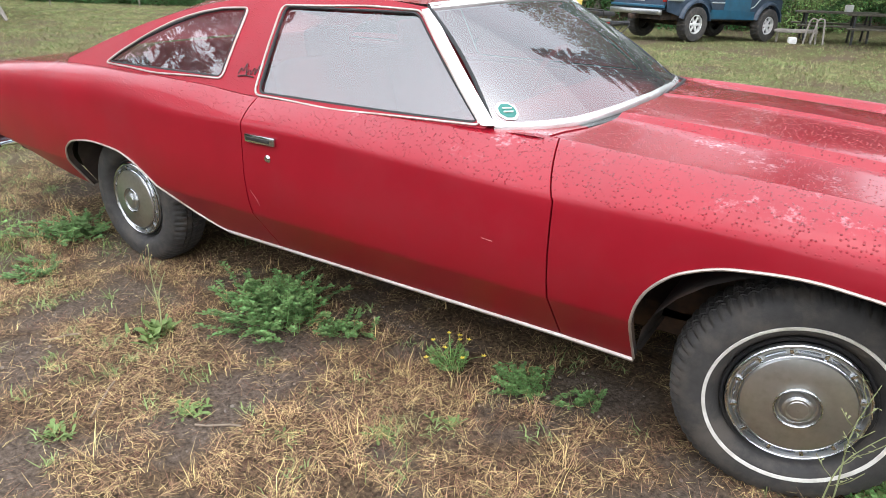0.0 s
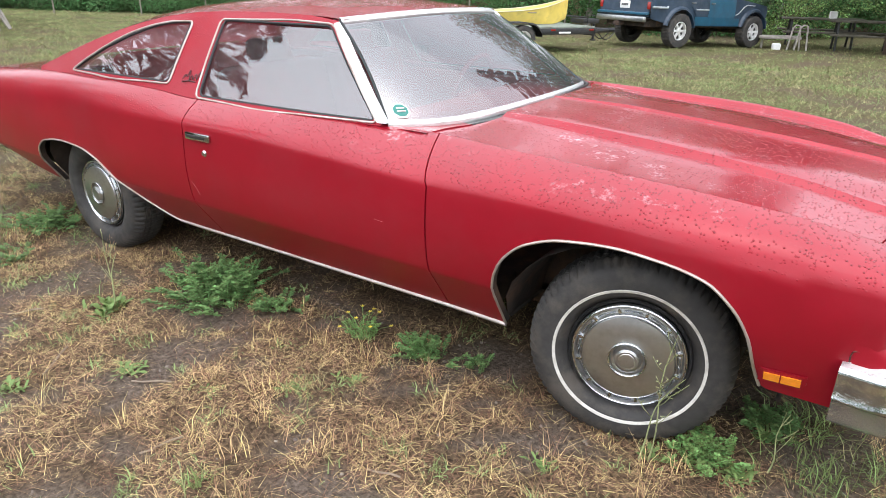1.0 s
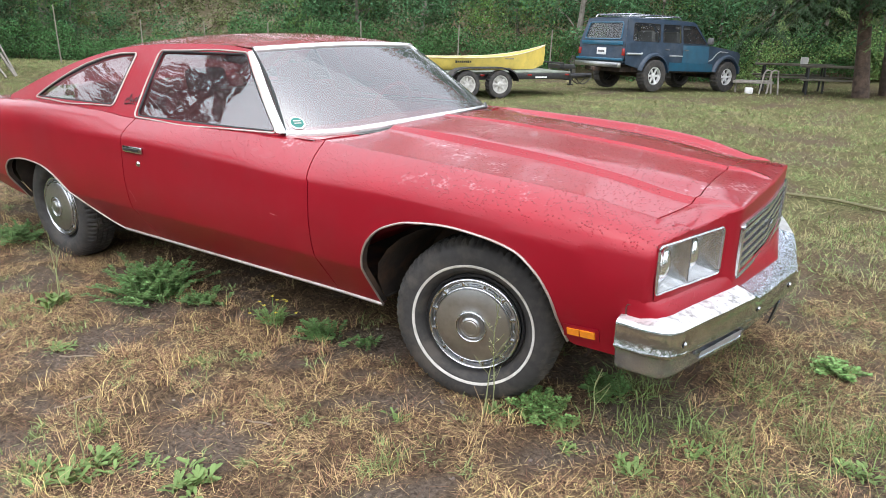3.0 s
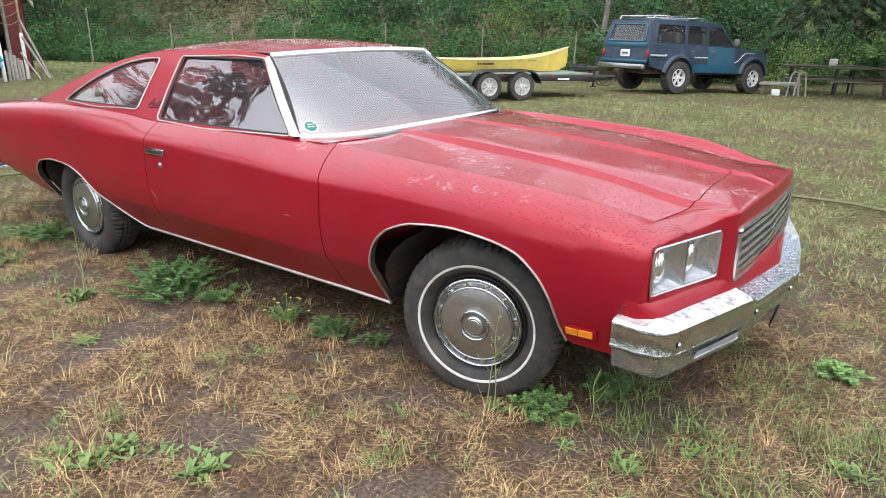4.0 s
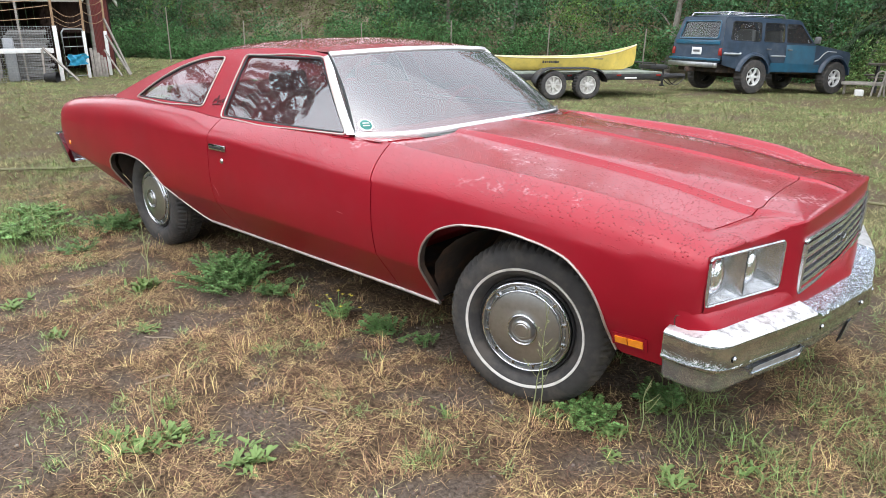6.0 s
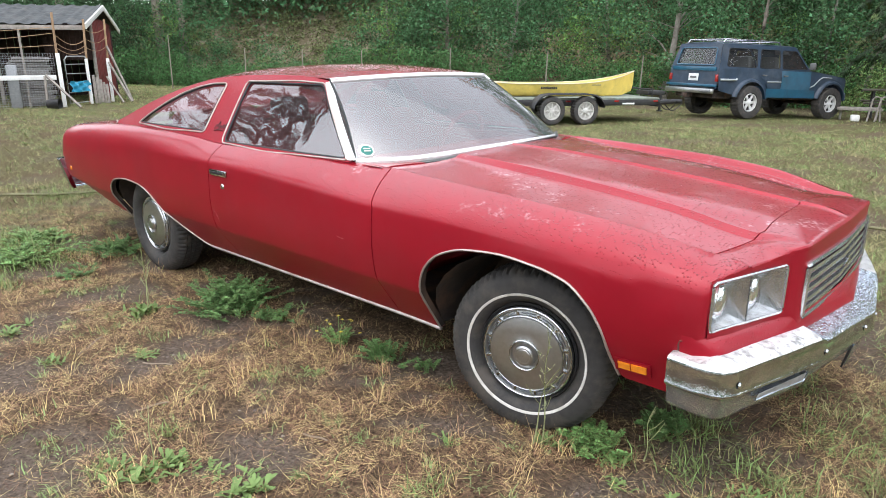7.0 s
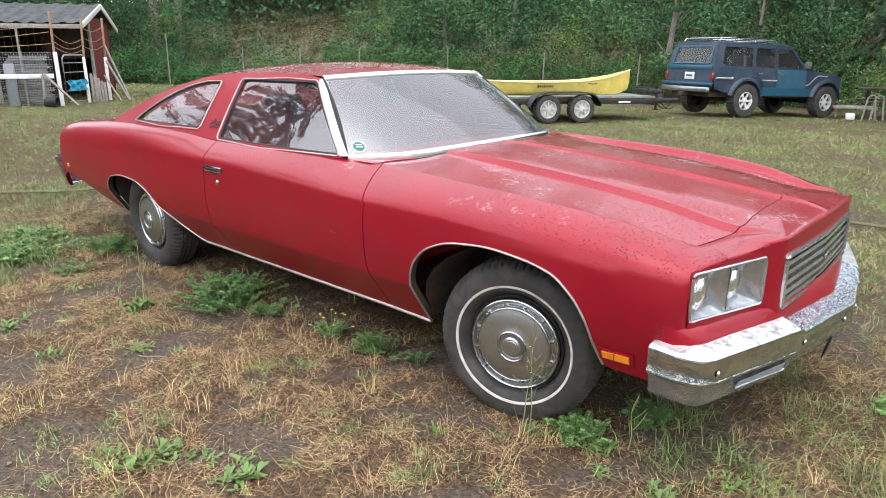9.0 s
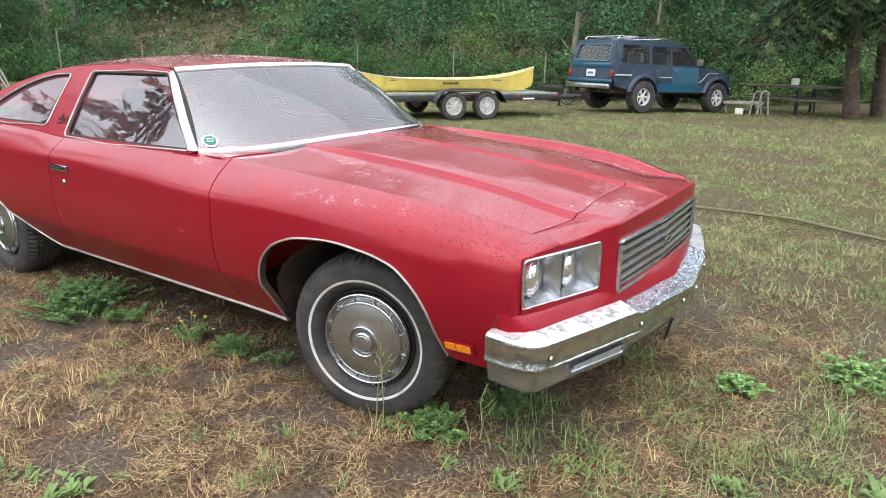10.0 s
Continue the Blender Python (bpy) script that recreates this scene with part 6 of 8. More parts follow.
v, f = leaf_cloud(np.stack([xs, ys, zs], -1), r.uniform(1.3, 2.4, (n, 1)) * np.array([[1, 1, 0.9]]), 280, 0.16, 99)
tagged(soup("far_wood", v, f, ALDER), "dark green wood climbing the bank", "woods", kind="stuff")

# low brambles before the bank
n = 90
xs = r.uniform(-30, -18.5, n)
ys = hedge_y(xs) + r.uniform(-0.6, 1.4, n)
v, f = leaf_cloud(np.stack([xs, ys, ground_z(xs, ys) + r.uniform(0.1, 0.75, n)], -1), r.uniform(0.3, 0.6, (n, 1)) * np.array([[1.3, 1, 0.8]]), 260, 0.07, 95)
tagged(soup("low_brambles", v, f, BRAMBLE), "low dark green brambles before the bank", "thicket", kind="stuff")
# bushes behind the tables, their sunlit look put into a lighter leaf colour
n = 75
xs = r.uniform(-3.5, 7, n)
ys = hedge_y(xs) + r.uniform(-1.2, 0.2, n)
v, f = leaf_cloud(np.stack([xs, ys, ground_z(xs, ys) + r.uniform(0.1, 1.7, n)], -1), r.uniform(0.3, 0.7, (n, 1)) * np.array([[1.25, 1, 0.8]]), 330, 0.06, 93)
tagged(soup("sunlit_bushes", v, f, leaf_material("sunlit_bush_leaf", (0.2, 0.31, 0.1), 0.6, 0.8)), "sunlit-coloured green bushes behind picnic tables", "thicket", kind="stuff")
# dark bushes beside the bank
n = 130
xs = r.uniform(-44, -29.8, n)
ys = hedge_y(xs) + r.uniform(-0.4, 4.0, n)
v, f = leaf_cloud(np.stack([xs, ys, ground_z(xs, ys) + r.uniform(0.3, 5.0, n)], -1), r.uniform(0.6, 1.2, (n, 1)) * np.array([[1.2, 1, 0.85]]), 330, 0.09, 94)
tagged(soup("dark_bushes", v, f, leaf_material("dark_bush_leaf", (0.035, 0.075, 0.03), 0.6, 0.8)), "dark green bushes behind the shed", "thicket", kind="stuff")
# dry shrubs on the open bank
n = 460
xs = r.uniform(-38, -18, n)
ys = hedge_y(xs) + r.uniform(2.5, 14, n)
v, f = leaf_cloud(np.stack([xs, ys, ground_z(xs, ys) + 0.15], -1), r.uniform(0.3, 0.9, (n, 1)) * np.array([[1.2, 1, 0.6]]), 130, 0.1, 96)
tagged(soup("bank_shrubs", v, f, leaf_material("dry_shrub_leaf", (0.12, 0.135, 0.055), 0.7, 0.8)), "low dry shrubs on the brown bank", "shrub", kind="stuff")
# tall trees behind them, mirrored in the paint and the glass
n = 1300
xs = r.uniform(-60, 45, n)
ys = hedge_y(xs) + r.uniform(8, 15, n)
zs = ground_z(xs, ys) + r.uniform(2, 13.5, n) * r.uniform(0.75, 1.0, n)
v, f = leaf_cloud(np.stack([xs, ys, zs], -1), r.uniform(1.6, 2.8, (n, 1)) * np.array([[1, 1, 1.1]]), 170, 0.27, 97)
tagged(soup("tall_wood", v, f, ALDER), "tall dark green wood above the bank", "woods", kind="stuff")


def broadleaf(x, y, h, lean, mat, label, seed, trunk=0.11, bark=BARK, crown0=0.3, spread=2.0, each=90, size=0.17, clumps=26, group="trees behind the thicket"):
    r = random.Random(seed)
    tree = thing("tree", label, "tree", Matrix.Translation((x, y, fz(x, y))), group=group)
    bm = bmesh.new()
    p = [Vector((lean[0] * s + 0.12 * math.sin(3 * s + seed), lean[1] * s + 0.1 * math.cos(4 * s + seed), h * s)) for s in steps(-0.02, 1, 10)]
    tube(bm, p, [trunk * (1.15 - 0.95 * i / 10) for i in range(11)], 9)
    part("trunk", bm, bark, tree)
    cs, rs = [], []
    for k in range(clumps):
        s = lerp(crown0, 1.0, r.uniform(0, 1))
        i = min(9, int(s * 10))
        q = p[i].lerp(p[i + 1], s * 10 - i)
        a = r.uniform(0, 6.283)
        reach = spread * (1.1 - s * 0.6) * r.uniform(0.4, 1.0)
        e = q + Vector((math.cos(a) * reach, math.sin(a) * reach, r.uniform(0.1, 0.9)))
        bm = bmesh.new()
        tube(bm, [q, q.lerp(e, 0.5) + Vector((0, 0, 0.12)), e], [trunk * 0.16, trunk * 0.1, trunk * 0.05], 5)
        part("limb", bm, bark, tree)
        cs.append(tuple(e))
        k2 = r.uniform(0.45, 0.95)
        rs.append((k2, k2, k2 * 0.75))
    v, f = leaf_cloud(cs, rs, each, size, seed + 500)
    part_ob = soup("crown", v, f, mat, tree)
    part_ob["kind"] = "stuff"
    return tree


spec = ((-14.5, 18.6, 5, (0.3, 0.2), ALDER, 0.10, PALE_BARK), (-8.7, 19.7, 5.5, (0.3, 0.1), ALDER, 0.12, PALE_BARK), (-11.6, 20.9, 5, (-0.3, 0.1), MAPLE, 0.07, BARK), (-6.5, 21.4, 5.2, (0.5, 0.2), ALDER, 0.08, BARK), (-4.6, 22.3, 5.5, (0.5, 0.2), ALDER, 0.06, PALE_BARK), (-3.3, 22.4, 5.5, (1.2, 0.1), ALDER, 0.05, PALE_BARK), (-1.6, 25.2, 6, (0.2, 0.2), ALDER, 0.09, BARK), (1.6, 28, 6.5, (0, 0.2), ALDER, 0.12, BARK), (-17.5, 18.2, 5, (0.1, 0.2), ALDER, 0.1, BARK), (-20.5, 18.0, 5, (-0.2, 0.2), ALDER, 0.09, BARK))
for i, (x, y, h, lean, mat, tr, bark) in enumerate(spec):
    broadleaf(x, y, h, lean, mat, "slender leafy tree rising from the thicket", 300 + i, tr, bark, 0.22, 1.9, 230, 0.095, 26)
# bare trunks by the bank
for i, (x, y, h, tr) in enumerate(((-31.0, 12.95, 9, 0.24), (-30.5, 13.95, 9, 0.19), (-36.3, 10.7, 9, 0.26))):
    broadleaf(x, y, h, (0.2, 0), NEEDLES, "tall grey-brown tree trunk on the bank", 340 + i, tr, BARK, 0.55, 2.2, 90, 0.22, 18)


def conifer(x, y, h, trunk, first, reach, count, label, seed, sprays=70, group="conifers", lean=0.0):
    """A drooping conifer: tiers of limbs hung with flat sprays."""
    r = random.Random(seed)
    tree = thing("conifer", label, "tree", Matrix.Translation((x, y, fz(x, y))) @ Matrix.Rotation(lean, 4, "Y"), group=group)
    bm = bmesh.new()
    tube(bm, [(0.05 * math.sin(2 * s), 0, h * s) for s in steps(-0.02, 1, 12)], [trunk * (1.35 if i == 0 else 1.1 if i == 1 else 1.0) * (1.02 - i / 12) + 0.01 for i in range(13)], 12)
    part("trunk", bm, DARK_BARK, tree)
    vs, fs, mats = [], [], []
    for k in range(count):
        s = (k + r.uniform(0, 0.9)) / count
        z = lerp(first, h * 0.97, s ** 1.8)
        L = reach * (1 - s) ** 0.75 * r.uniform(0.75, 1.1) + 0.25
        a = k * 2.4 + r.uniform(-0.4, 0.4)
        d = Vector((math.cos(a), math.sin(a), 0))
        sd = Vector((-d.y, d.x, 0))
        pts = [Vector((0, 0, z)) + d * L * t + Vector((0, 0, L * (0.10 * t - 0.5 * t * t))) for t in steps(0, 1, 5)]
        bm = bmesh.new()
        tube(bm, pts, [0.035, 0.028, 0.02, 0.014, 0.009, 0.004], 5)
        part("limb", bm, LIMB_BARK, tree)
        near = group == "conifers"
        twigs = 22 if near else 12
        for tw in range(twigs):
            t = 0.12 + 0.88 * (tw + r.random()) / twigs
            i = min(4, int(t * 5))
            base = pts[i].lerp(pts[i + 1], t * 5 - i)
            way = (sd * (1 if tw % 2 else -1) + d * r.uniform(0.2, 0.9) + Vector((0, 0, r.uniform(-0.75, -0.15)))).normalized()
            reach_t = ((1.05 - t) * L * 0.42 + 0.22) * r.uniform(0.7, 1.1)
            # some outer sprays take the lit colour
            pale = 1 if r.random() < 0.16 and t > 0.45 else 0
            across = way.cross(Vector((0, 0, 1))).normalized()
            for j in range(max(1, sprays // twigs)):
                u = r.random() ** 0.7
                q = base + way * reach_t * u + Vector((0, 0, -0.10 * u * u - abs(r.gauss(0, 0.03)))) + across * r.gauss(0, 0.05)
                out = (way + across * r.uniform(-0.8, 0.8) + Vector((0, 0, r.uniform(-0.8, 0.05)))).normalized()
                ln, wd = (r.uniform(0.05, 0.13), r.uniform(0.009, 0.018)) if near else (r.uniform(0.16, 0.34), r.uniform(0.035, 0.075))
                c = out.cross(Vector((r.uniform(-0.4, 0.4), r.uniform(-0.4, 0.4), 1))).normalized() * wd
                m = len(vs)
                vs += [tuple(q - c * 0.4), tuple(q + out * ln * 0.5 - c), tuple(q + out * ln), tuple(q + out * ln * 0.5 + c)]
                fs.append((m, m + 1, m + 2, m + 3))
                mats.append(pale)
    ob = soup("crown", vs, fs, (NEEDLES, SUNLIT_NEEDLES), tree, mats)
    ob["kind"] = "stuff"
    return tree


conifer(0.22, 17.6, 16, 0.15, 2.75, 3.0, 100, "big dark conifer with drooping boughs", 400, 1500, lean=radians(-7))
conifer(0.72, 19.0, 15, 0.13, 2.7, 3.4, 50, "dark conifer behind a bench", 401, 900, lean=radians(-5))
# trees round the rest of the field, mirrored in the glass
for i, (x, y, h) in enumerate(((-13, -15, 10), (-6, -19, 11), (3, -19, 12), (11, -16, 11), (17, -8, 12), (19, 2, 11), (16, 12, 12))):
    conifer(x, y, h, 0.25, 1.2, 3.4, 44, "tall conifer at the field's edge", 420 + i, 60, group="conifers round the field")
conifer(-17.0, -7.4, 16, 0.3, 1.0, 5.4, 90, "tall dense conifer at the field's edge", 440, 230, group="conifers round the field")
conifer(-21.5, -3.6, 14, 0.3, 1.0, 4.8, 80, "tall dense conifer at the field's edge", 441, 160, group="conifers round the field")
# fence posts before the thicket
POST = material("weathered_post", (0.22, 0.2, 0.16), rough=0.9, vary=0.25, scale=15, bump=0.4, bump_scale=40)
for i, (x, y, h) in enumerate(((-25.45, 10.6, 2.1), (-23.2, 12.6, 1.6), (-20.9, 13.7, 1.55), (-18.9, 15.0, 1.5), (-15.4, 16.2, 1.6), (-12.0, 17.4, 1.6), (-9.0, 18.5, 1.6))):
    bm = bmesh.new()
    tube(bm, [(0, 0, -0.05), (0.01, 0, h * 0.5), (0.03, 0.01, h)], [0.028, 0.024, 0.021], 8)
    t = part("fence_post", bm, POST)
    t.location = (x, y, fz(x, y))
    tagged(t, "thin weathered wooden fence post before brambles", "post", group="fence posts")
bm = bmesh.new()
track = [(-60, 22), (-46, 21.5), (-38, 22.5), (-32, 24), (-26, 26.5), (-20, 30)]
rows = []
for i in range(len(track) - 1):
    for s in steps(0, 1, 4)[:-1]:
        x, y = lerp(track[i][0], track[i + 1][0], s), lerp(track[i][1], track[i + 1][1], s)
        rows.append([Vector((x, y + d, fz(x, y) + 0.25 - 0.05 * k)) for k, d in enumerate((0.0, 1.6))])
sheet(bm, rows)
tagged(part("road", bm, material("gravel_track", (0.33, 0.31, 0.28), rough=0.95, vary=0.2, scale=6)), "pale gravel track on the bank", "road", kind="structure")


# ---- blue four-wheel-drive wagon ----
NAVY = material("faded_navy_paint", (0.014, 0.034, 0.064), rough=0.5, vary=0.25, scale=6, bump=0, coat=0.12, dirt=(0.07, 0.075, 0.08), dirt_amount=0.4, dirt_scale=3)
BLUE = material("teal_blue_paint", (0.012, 0.09, 0.155), rough=0.35, vary=0.12, scale=6, bump=0, coat=0.4, dirt=(0.03, 0.05, 0.07), dirt_amount=0.4, dirt_scale=4)
STRIPE = material("silver_stripe", (0.42, 0.45, 0.47), rough=0.4, metal=0.3, vary=0.15, scale=10)
DARK_GLASS = glass("wagon_glass", (0.78, 0.81, 0.8), dust=0.025, ior=1.45)
ALLOY = material("bright_alloy", (0.72, 0.72, 0.71), rough=0.35, metal=0.3, vary=0.1, scale=20, dirt=(0.3, 0.28, 0.25), dirt_amount=0.3, dirt_scale=10)
GREY_PAINT = material("grey_plastic", (0.12, 0.12, 0.12), rough=0.6, vary=0.15)


def plain_wheel(parent, x, y, z, r, width, rim_r, face, rim_mat, spokes, group_label, hole_mat=None):
    """A lugged tyre on a spoked rim; its face looks to -y (face -1) or +y."""
    wheel = part("wheel", (lambda b: (lathe(b, [(rim_r * 1.02, width * 0.30), (rim_r, width * 0.42), (rim_r * 0.93, width * 0.43), (rim_r * 0.9, width * 0.25), (rim_r * 0.88, width * 0.1)], 36), b)[1])(bmesh.new()), rim_mat, parent, group_label)
    wheel.matrix_basis = Matrix.Translation((x, y, z)) @ Matrix.Rotation(radians(0 if face < 0 else 180), 4, "Z")
    w = width / 2
    bm = bmesh.new()
    lathe(bm, [(rim_r, w * 0.7), (rim_r * 1.08, w * 0.95), (lerp(rim_r, r, 0.6), w * 1.02), (r * 0.95, w * 0.93), (r * 0.99, w * 0.8), (r, w * 0.5), (r, 0), (r, -w * 0.5), (r * 0.98, -w * 0.85), (lerp(rim_r, r, 0.5), -w), (rim_r, -w * 0.7)], 84, lambda j, k: -0.014 if 4 <= j <= 8 and k % 3 == 0 else 0)
    part("tyre", bm, RUBBER, wheel)
    bm = bmesh.new()
    lathe(bm, [(rim_r * 0.9, w * 0.25), (0.001, w * 0.2)], 24)
    part("disc", bm, hole_mat or BLACK, wheel)
    for k in range(spokes):
        t = k * 2 * math.pi / spokes
        bm = bmesh.new()
        block(bm, (rim_r * 0.55, -w * 0.45, 0), (rim_r * 0.78, w * 0.25, rim_r * 2.6 / spokes * 0.62), 0.008)
        bmesh.ops.transform(bm, verts=bm.verts, matrix=Matrix.Rotation(t, 4, "Y"))
        part("spoke", bm, rim_mat, wheel)
    bm = bmesh.new()
    lathe(bm, [(rim_r * 0.34, w * 0.4), (rim_r * 0.32, w * 0.62), (rim_r * 0.2, w * 0.72), (0.001, w * 0.72)], 20)
    part("hub", bm, rim_mat, wheel)
    return wheel


def arc(cx, cz, r, a0, a1, n=12, sx=1.0):
    return [(cx + sx * r * math.cos(radians(a)), cz + r * math.sin(radians(a))) for a in steps(a0, a1, n)]


def wagon(m):
    """Rear axle at x 0, nose to +x."""
    suv = thing("suv", "dark blue boxy four-wheel-drive wagon with roof rack on grass", "car", m)
    WB, R = 2.73, 0.40
    half, belt, roof = 0.86, 1.17, 1.75
    low = [(-0.98, 0.66), (-0.50, 0.57)] + arc(0, 0.42, 0.46, 160, 15, 12) + [(0.50, 0.52), (2.22, 0.52)] + arc(WB, 0.42, 0.47, 165, 20, 12) + [(3.16, 0.60), (3.22, 0.68), (3.23, 0.98), (3.18, 1.045), (2.6, 1.125), (1.98, 1.185)]
    top = [(1.98, belt), (-1.02, belt)]
    for side in (-1, 1):
        def flat_side(u, v, side=side):
            bulge = 0.03 * math.sin(math.pi * min(1, max(0, (v - 0.5) / 0.7)))
            return Vector((u, side * (half + bulge - 0.03), v))

        bm = bmesh.new()
        holed(bm, dense(low + [(-1.02, belt), (-1.04, 0.95)], 0.12), [], flat_side)
        bmesh.ops.recalc_face_normals(bm, faces=bm.faces)
        part("body_side", bm, NAVY, suv)

        def cabin(u, v, side=side):
            return Vector((u, side * (half - 0.03 - (v - belt) * 0.20), v))

        outline = [(1.98, belt), (1.93, belt + 0.05), (1.50, roof - 0.05), (1.42, roof), (-0.86, roof), (-0.90, roof - 0.03), (-1.02, belt)]
        panes = [smooth_loop([(1.86, belt + 0.05), (1.46, roof - 0.10), (1.00, roof - 0.10), (1.00, belt + 0.05)], 0.05), smooth_loop([(0.92, belt + 0.05), (0.92, roof - 0.10), (0.30, roof - 0.10), (0.26, belt + 0.05)], 0.05), smooth_loop([(0.16, belt + 0.05), (0.18, roof - 0.10), (-0.70, roof - 0.10), (-0.78, belt + 0.06)], 0.06)]
        bm = bmesh.new()
        holed(bm, dense(outline, 0.12), [dense(q, 0.12) for q in panes], cabin)
        bmesh.ops.recalc_face_normals(bm, faces=bm.faces)
        part("cabin_side", bm, NAVY, suv)
        for q in panes:
            bm = bmesh.new()
            holed(bm, dense(q, 0.2), [], lambda u, v: cabin(u, v) - Vector((0, side * 0.012, 0)))
            face_out(bm, (0, side, 0.2))
            g = part("side_window", bm, DARK_GLASS, suv)
            g.visible_shadow = False
            bm = bmesh.new()
            tube(bm, [cabin(u, v) + Vector((0, side * 0.002, 0)) for u, v in q], 0.009, 5, closed=True)
            part("window_frame", bm, SEAL, g)
        # the paler replacement front door, and rear door, stand proud
        bm = bmesh.new()
        holed(bm, dense([(0.98, 0.63), (1.86, 0.63), (1.97, 0.72), (1.97, belt), (0.98, belt)], 0.2), [], lambda u, v: flat_side(u, v) + Vector((0, side * 0.006, 0)))
        bmesh.ops.recalc_face_normals(bm, faces=bm.faces)
        d = part("front_door", bm, BLUE, suv, "brighter teal-blue front door")
        bm = bmesh.new()
        block(bm, flat_side(1.10, 1.05) + Vector((0, side * 0.02, 0)), (0.14, 0.02, 0.03), 0.006)
        part("handle", bm, GREY_PAINT, d)
        bm = bmesh.new()
        holed(bm, dense([(0.58, 0.63), (0.965, 0.63), (0.965, belt), (0.26, belt), (0.26, 1.02), (0.40, 0.94), (0.52, 0.80)], 0.2), [], lambda u, v: flat_side(u, v) + Vector((0, side * 0.005, 0)))
        bmesh.ops.recalc_face_normals(bm, faces=bm.faces)
        d = part("rear_door", bm, NAVY, suv)
        bm = bmesh.new()
        block(bm, flat_side(0.40, 1.05) + Vector((0, side * 0.02, 0)), (0.14, 0.02, 0.03), 0.006)
        part("handle", bm, GREY_PAINT, d)
        # lower body in blue, stripes, flares
        bm = bmesh.new()
        holed(bm, dense([(0.52, 0.53), (2.20, 0.53), (2.16, 0.72), (0.52, 0.74)], 0.2), [], lambda u, v: flat_side(u, v) + Vector((0, side * 0.010, 0)))
        bmesh.ops.recalc_face_normals(bm, faces=bm.faces)
        part("rocker", bm, BLUE, suv)
        stripes = [[(u, 0.92) for u in steps(-0.98, -0.5, 4)] + [(-0.47, 0.94)], [(u, 0.90) for u in steps(0.50, 0.96, 4)], [(1.98, 0.80), (2.10, 0.84), (2.28, 1.0), (2.40, 1.05), (2.70, 1.04)]]
        for line, wide in zip(stripes, (0.026, 0.018, 0.014)):
            bm = bmesh.new()
            tube(bm, [flat_side(u, v) + Vector((0, side * 0.012, 0)) for u, v in line], wide, 6)
            part("stripe", bm, STRIPE, suv, "silver side stripe")
        for cx, r in ((0, 0.475), (WB, 0.485)):
            bm = bmesh.new()
            rows = []
            for a in steps(168, 8, 16):
                c, s = math.cos(radians(a)), math.sin(radians(a))
                rows.append([Vector((cx + (r - 0.02) * c, side * (half - 0.02), 0.42 + (r - 0.02) * s)), Vector((cx + (r - 0.01) * c, side * (half + 0.06), 0.42 + (r - 0.01) * s)), Vector((cx + (r + 0.035) * c, side * (half + 0.055), 0.42 + (r + 0.035) * s)), Vector((cx + (r + 0.075) * c, side * (half - 0.01), 0.42 + (r + 0.075) * s))])
            sheet(bm, rows)
            part("wheel_flare", bm, NAVY, suv)
        bm = bmesh.new()
        block(bm, (-1.025, side * 0.80, 0.95), (0.05, 0.10, 0.17), 0.015)
        part("tail_lamp", bm, RED_LENS, suv, "tall red tail lamp")
        bm = bmesh.new()
        block(bm, (1.80, side * 1.00, 1.30), (0.08, 0.16, 0.17), 0.03)
        tube(bm, [(1.84, side * 0.86, 1.25), (1.81, side * 0.96, 1.28)], 0.012, 6)
        part("door_mirror", bm, GREY_PAINT, suv)
        bm = bmesh.new()
        tube(bm, [(-0.78, side * 0.60, 1.78), (-0.72, side * 0.60, 1.85), (0.2, side * 0.60, 1.86), (0.98, side * 0.60, 1.85), (1.05, side * 0.60, 1.77)], 0.018, 6)
        for u in (-0.3, 0.35):
            tube(bm, [(u, side * 0.60, 1.76), (u, side * 0.60, 1.86)], 0.014, 6)
        part("rack_rail", bm, SILVER, suv, "silver roof rack rail")
    # roof, rear, hood, front
    bm = bmesh.new()
    rows = []
    for s in steps(-1, 1, 10):
        w = s * (half - 0.03 - (roof - belt) * 0.20)
        up = 0.035 * (1 - s ** 4)
        rows.append([Vector((-0.90, w, roof - 0.02 + up)), Vector((-0.80, w, roof + up)), Vector((0.3, w, roof + 0.012 + up)), Vector((1.38, w, roof + up)), Vector((1.46, w, roof - 0.04 + up))])
    sheet(bm, rows)
    part("roof", bm, NAVY, suv)
    bm = bmesh.new()
    for u in (-0.72, 0.13, 0.98):
        tube(bm, [(u, -0.60, 1.85), (u, 0.60, 1.85)], 0.016, 6)
    part("rack_bars", bm, SILVER, suv, "silver roof rack bars")
    def rear(u, v):
        return Vector((lerp(-1.03, -0.90, max(0, (v - belt) / (roof - belt))), u, v))
    bm = bmesh.new()
    pane = smooth_loop([(-0.66, belt + 0.08), (-0.60, roof - 0.10), (0.60, roof - 0.10), (0.66, belt + 0.08)], 0.06)
    edge = half - 0.03
    holed(bm, dense([(-edge, 0.70), (-edge, belt), (-edge + 0.125, roof), (edge - 0.125, roof), (edge, belt), (edge, 0.70)], 0.15), [dense(pane, 0.15)], rear)
    bmesh.ops.recalc_face_normals(bm, faces=bm.faces)
    tail = part("tailgate", bm, NAVY, suv)
    bm = bmesh.new()
    holed(bm, dense(pane, 0.2), [], lambda u, v: rear(u, v) + Vector((0.012, 0, 0)))
    face_out(bm, (-1, 0, 0.2))
    g = part("rear_window", bm, glass("smoked_glass", (0.5, 0.54, 0.53), dust=0.04, ior=1.6), tail)
    g.visible_shadow = False
    bm = bmesh.new()
    tube(bm, [rear(u, v) - Vector((0.004, 0, 0)) for u, v in pane], 0.018, 5, closed=True)
    part("window_frame", bm, BLUE, g)
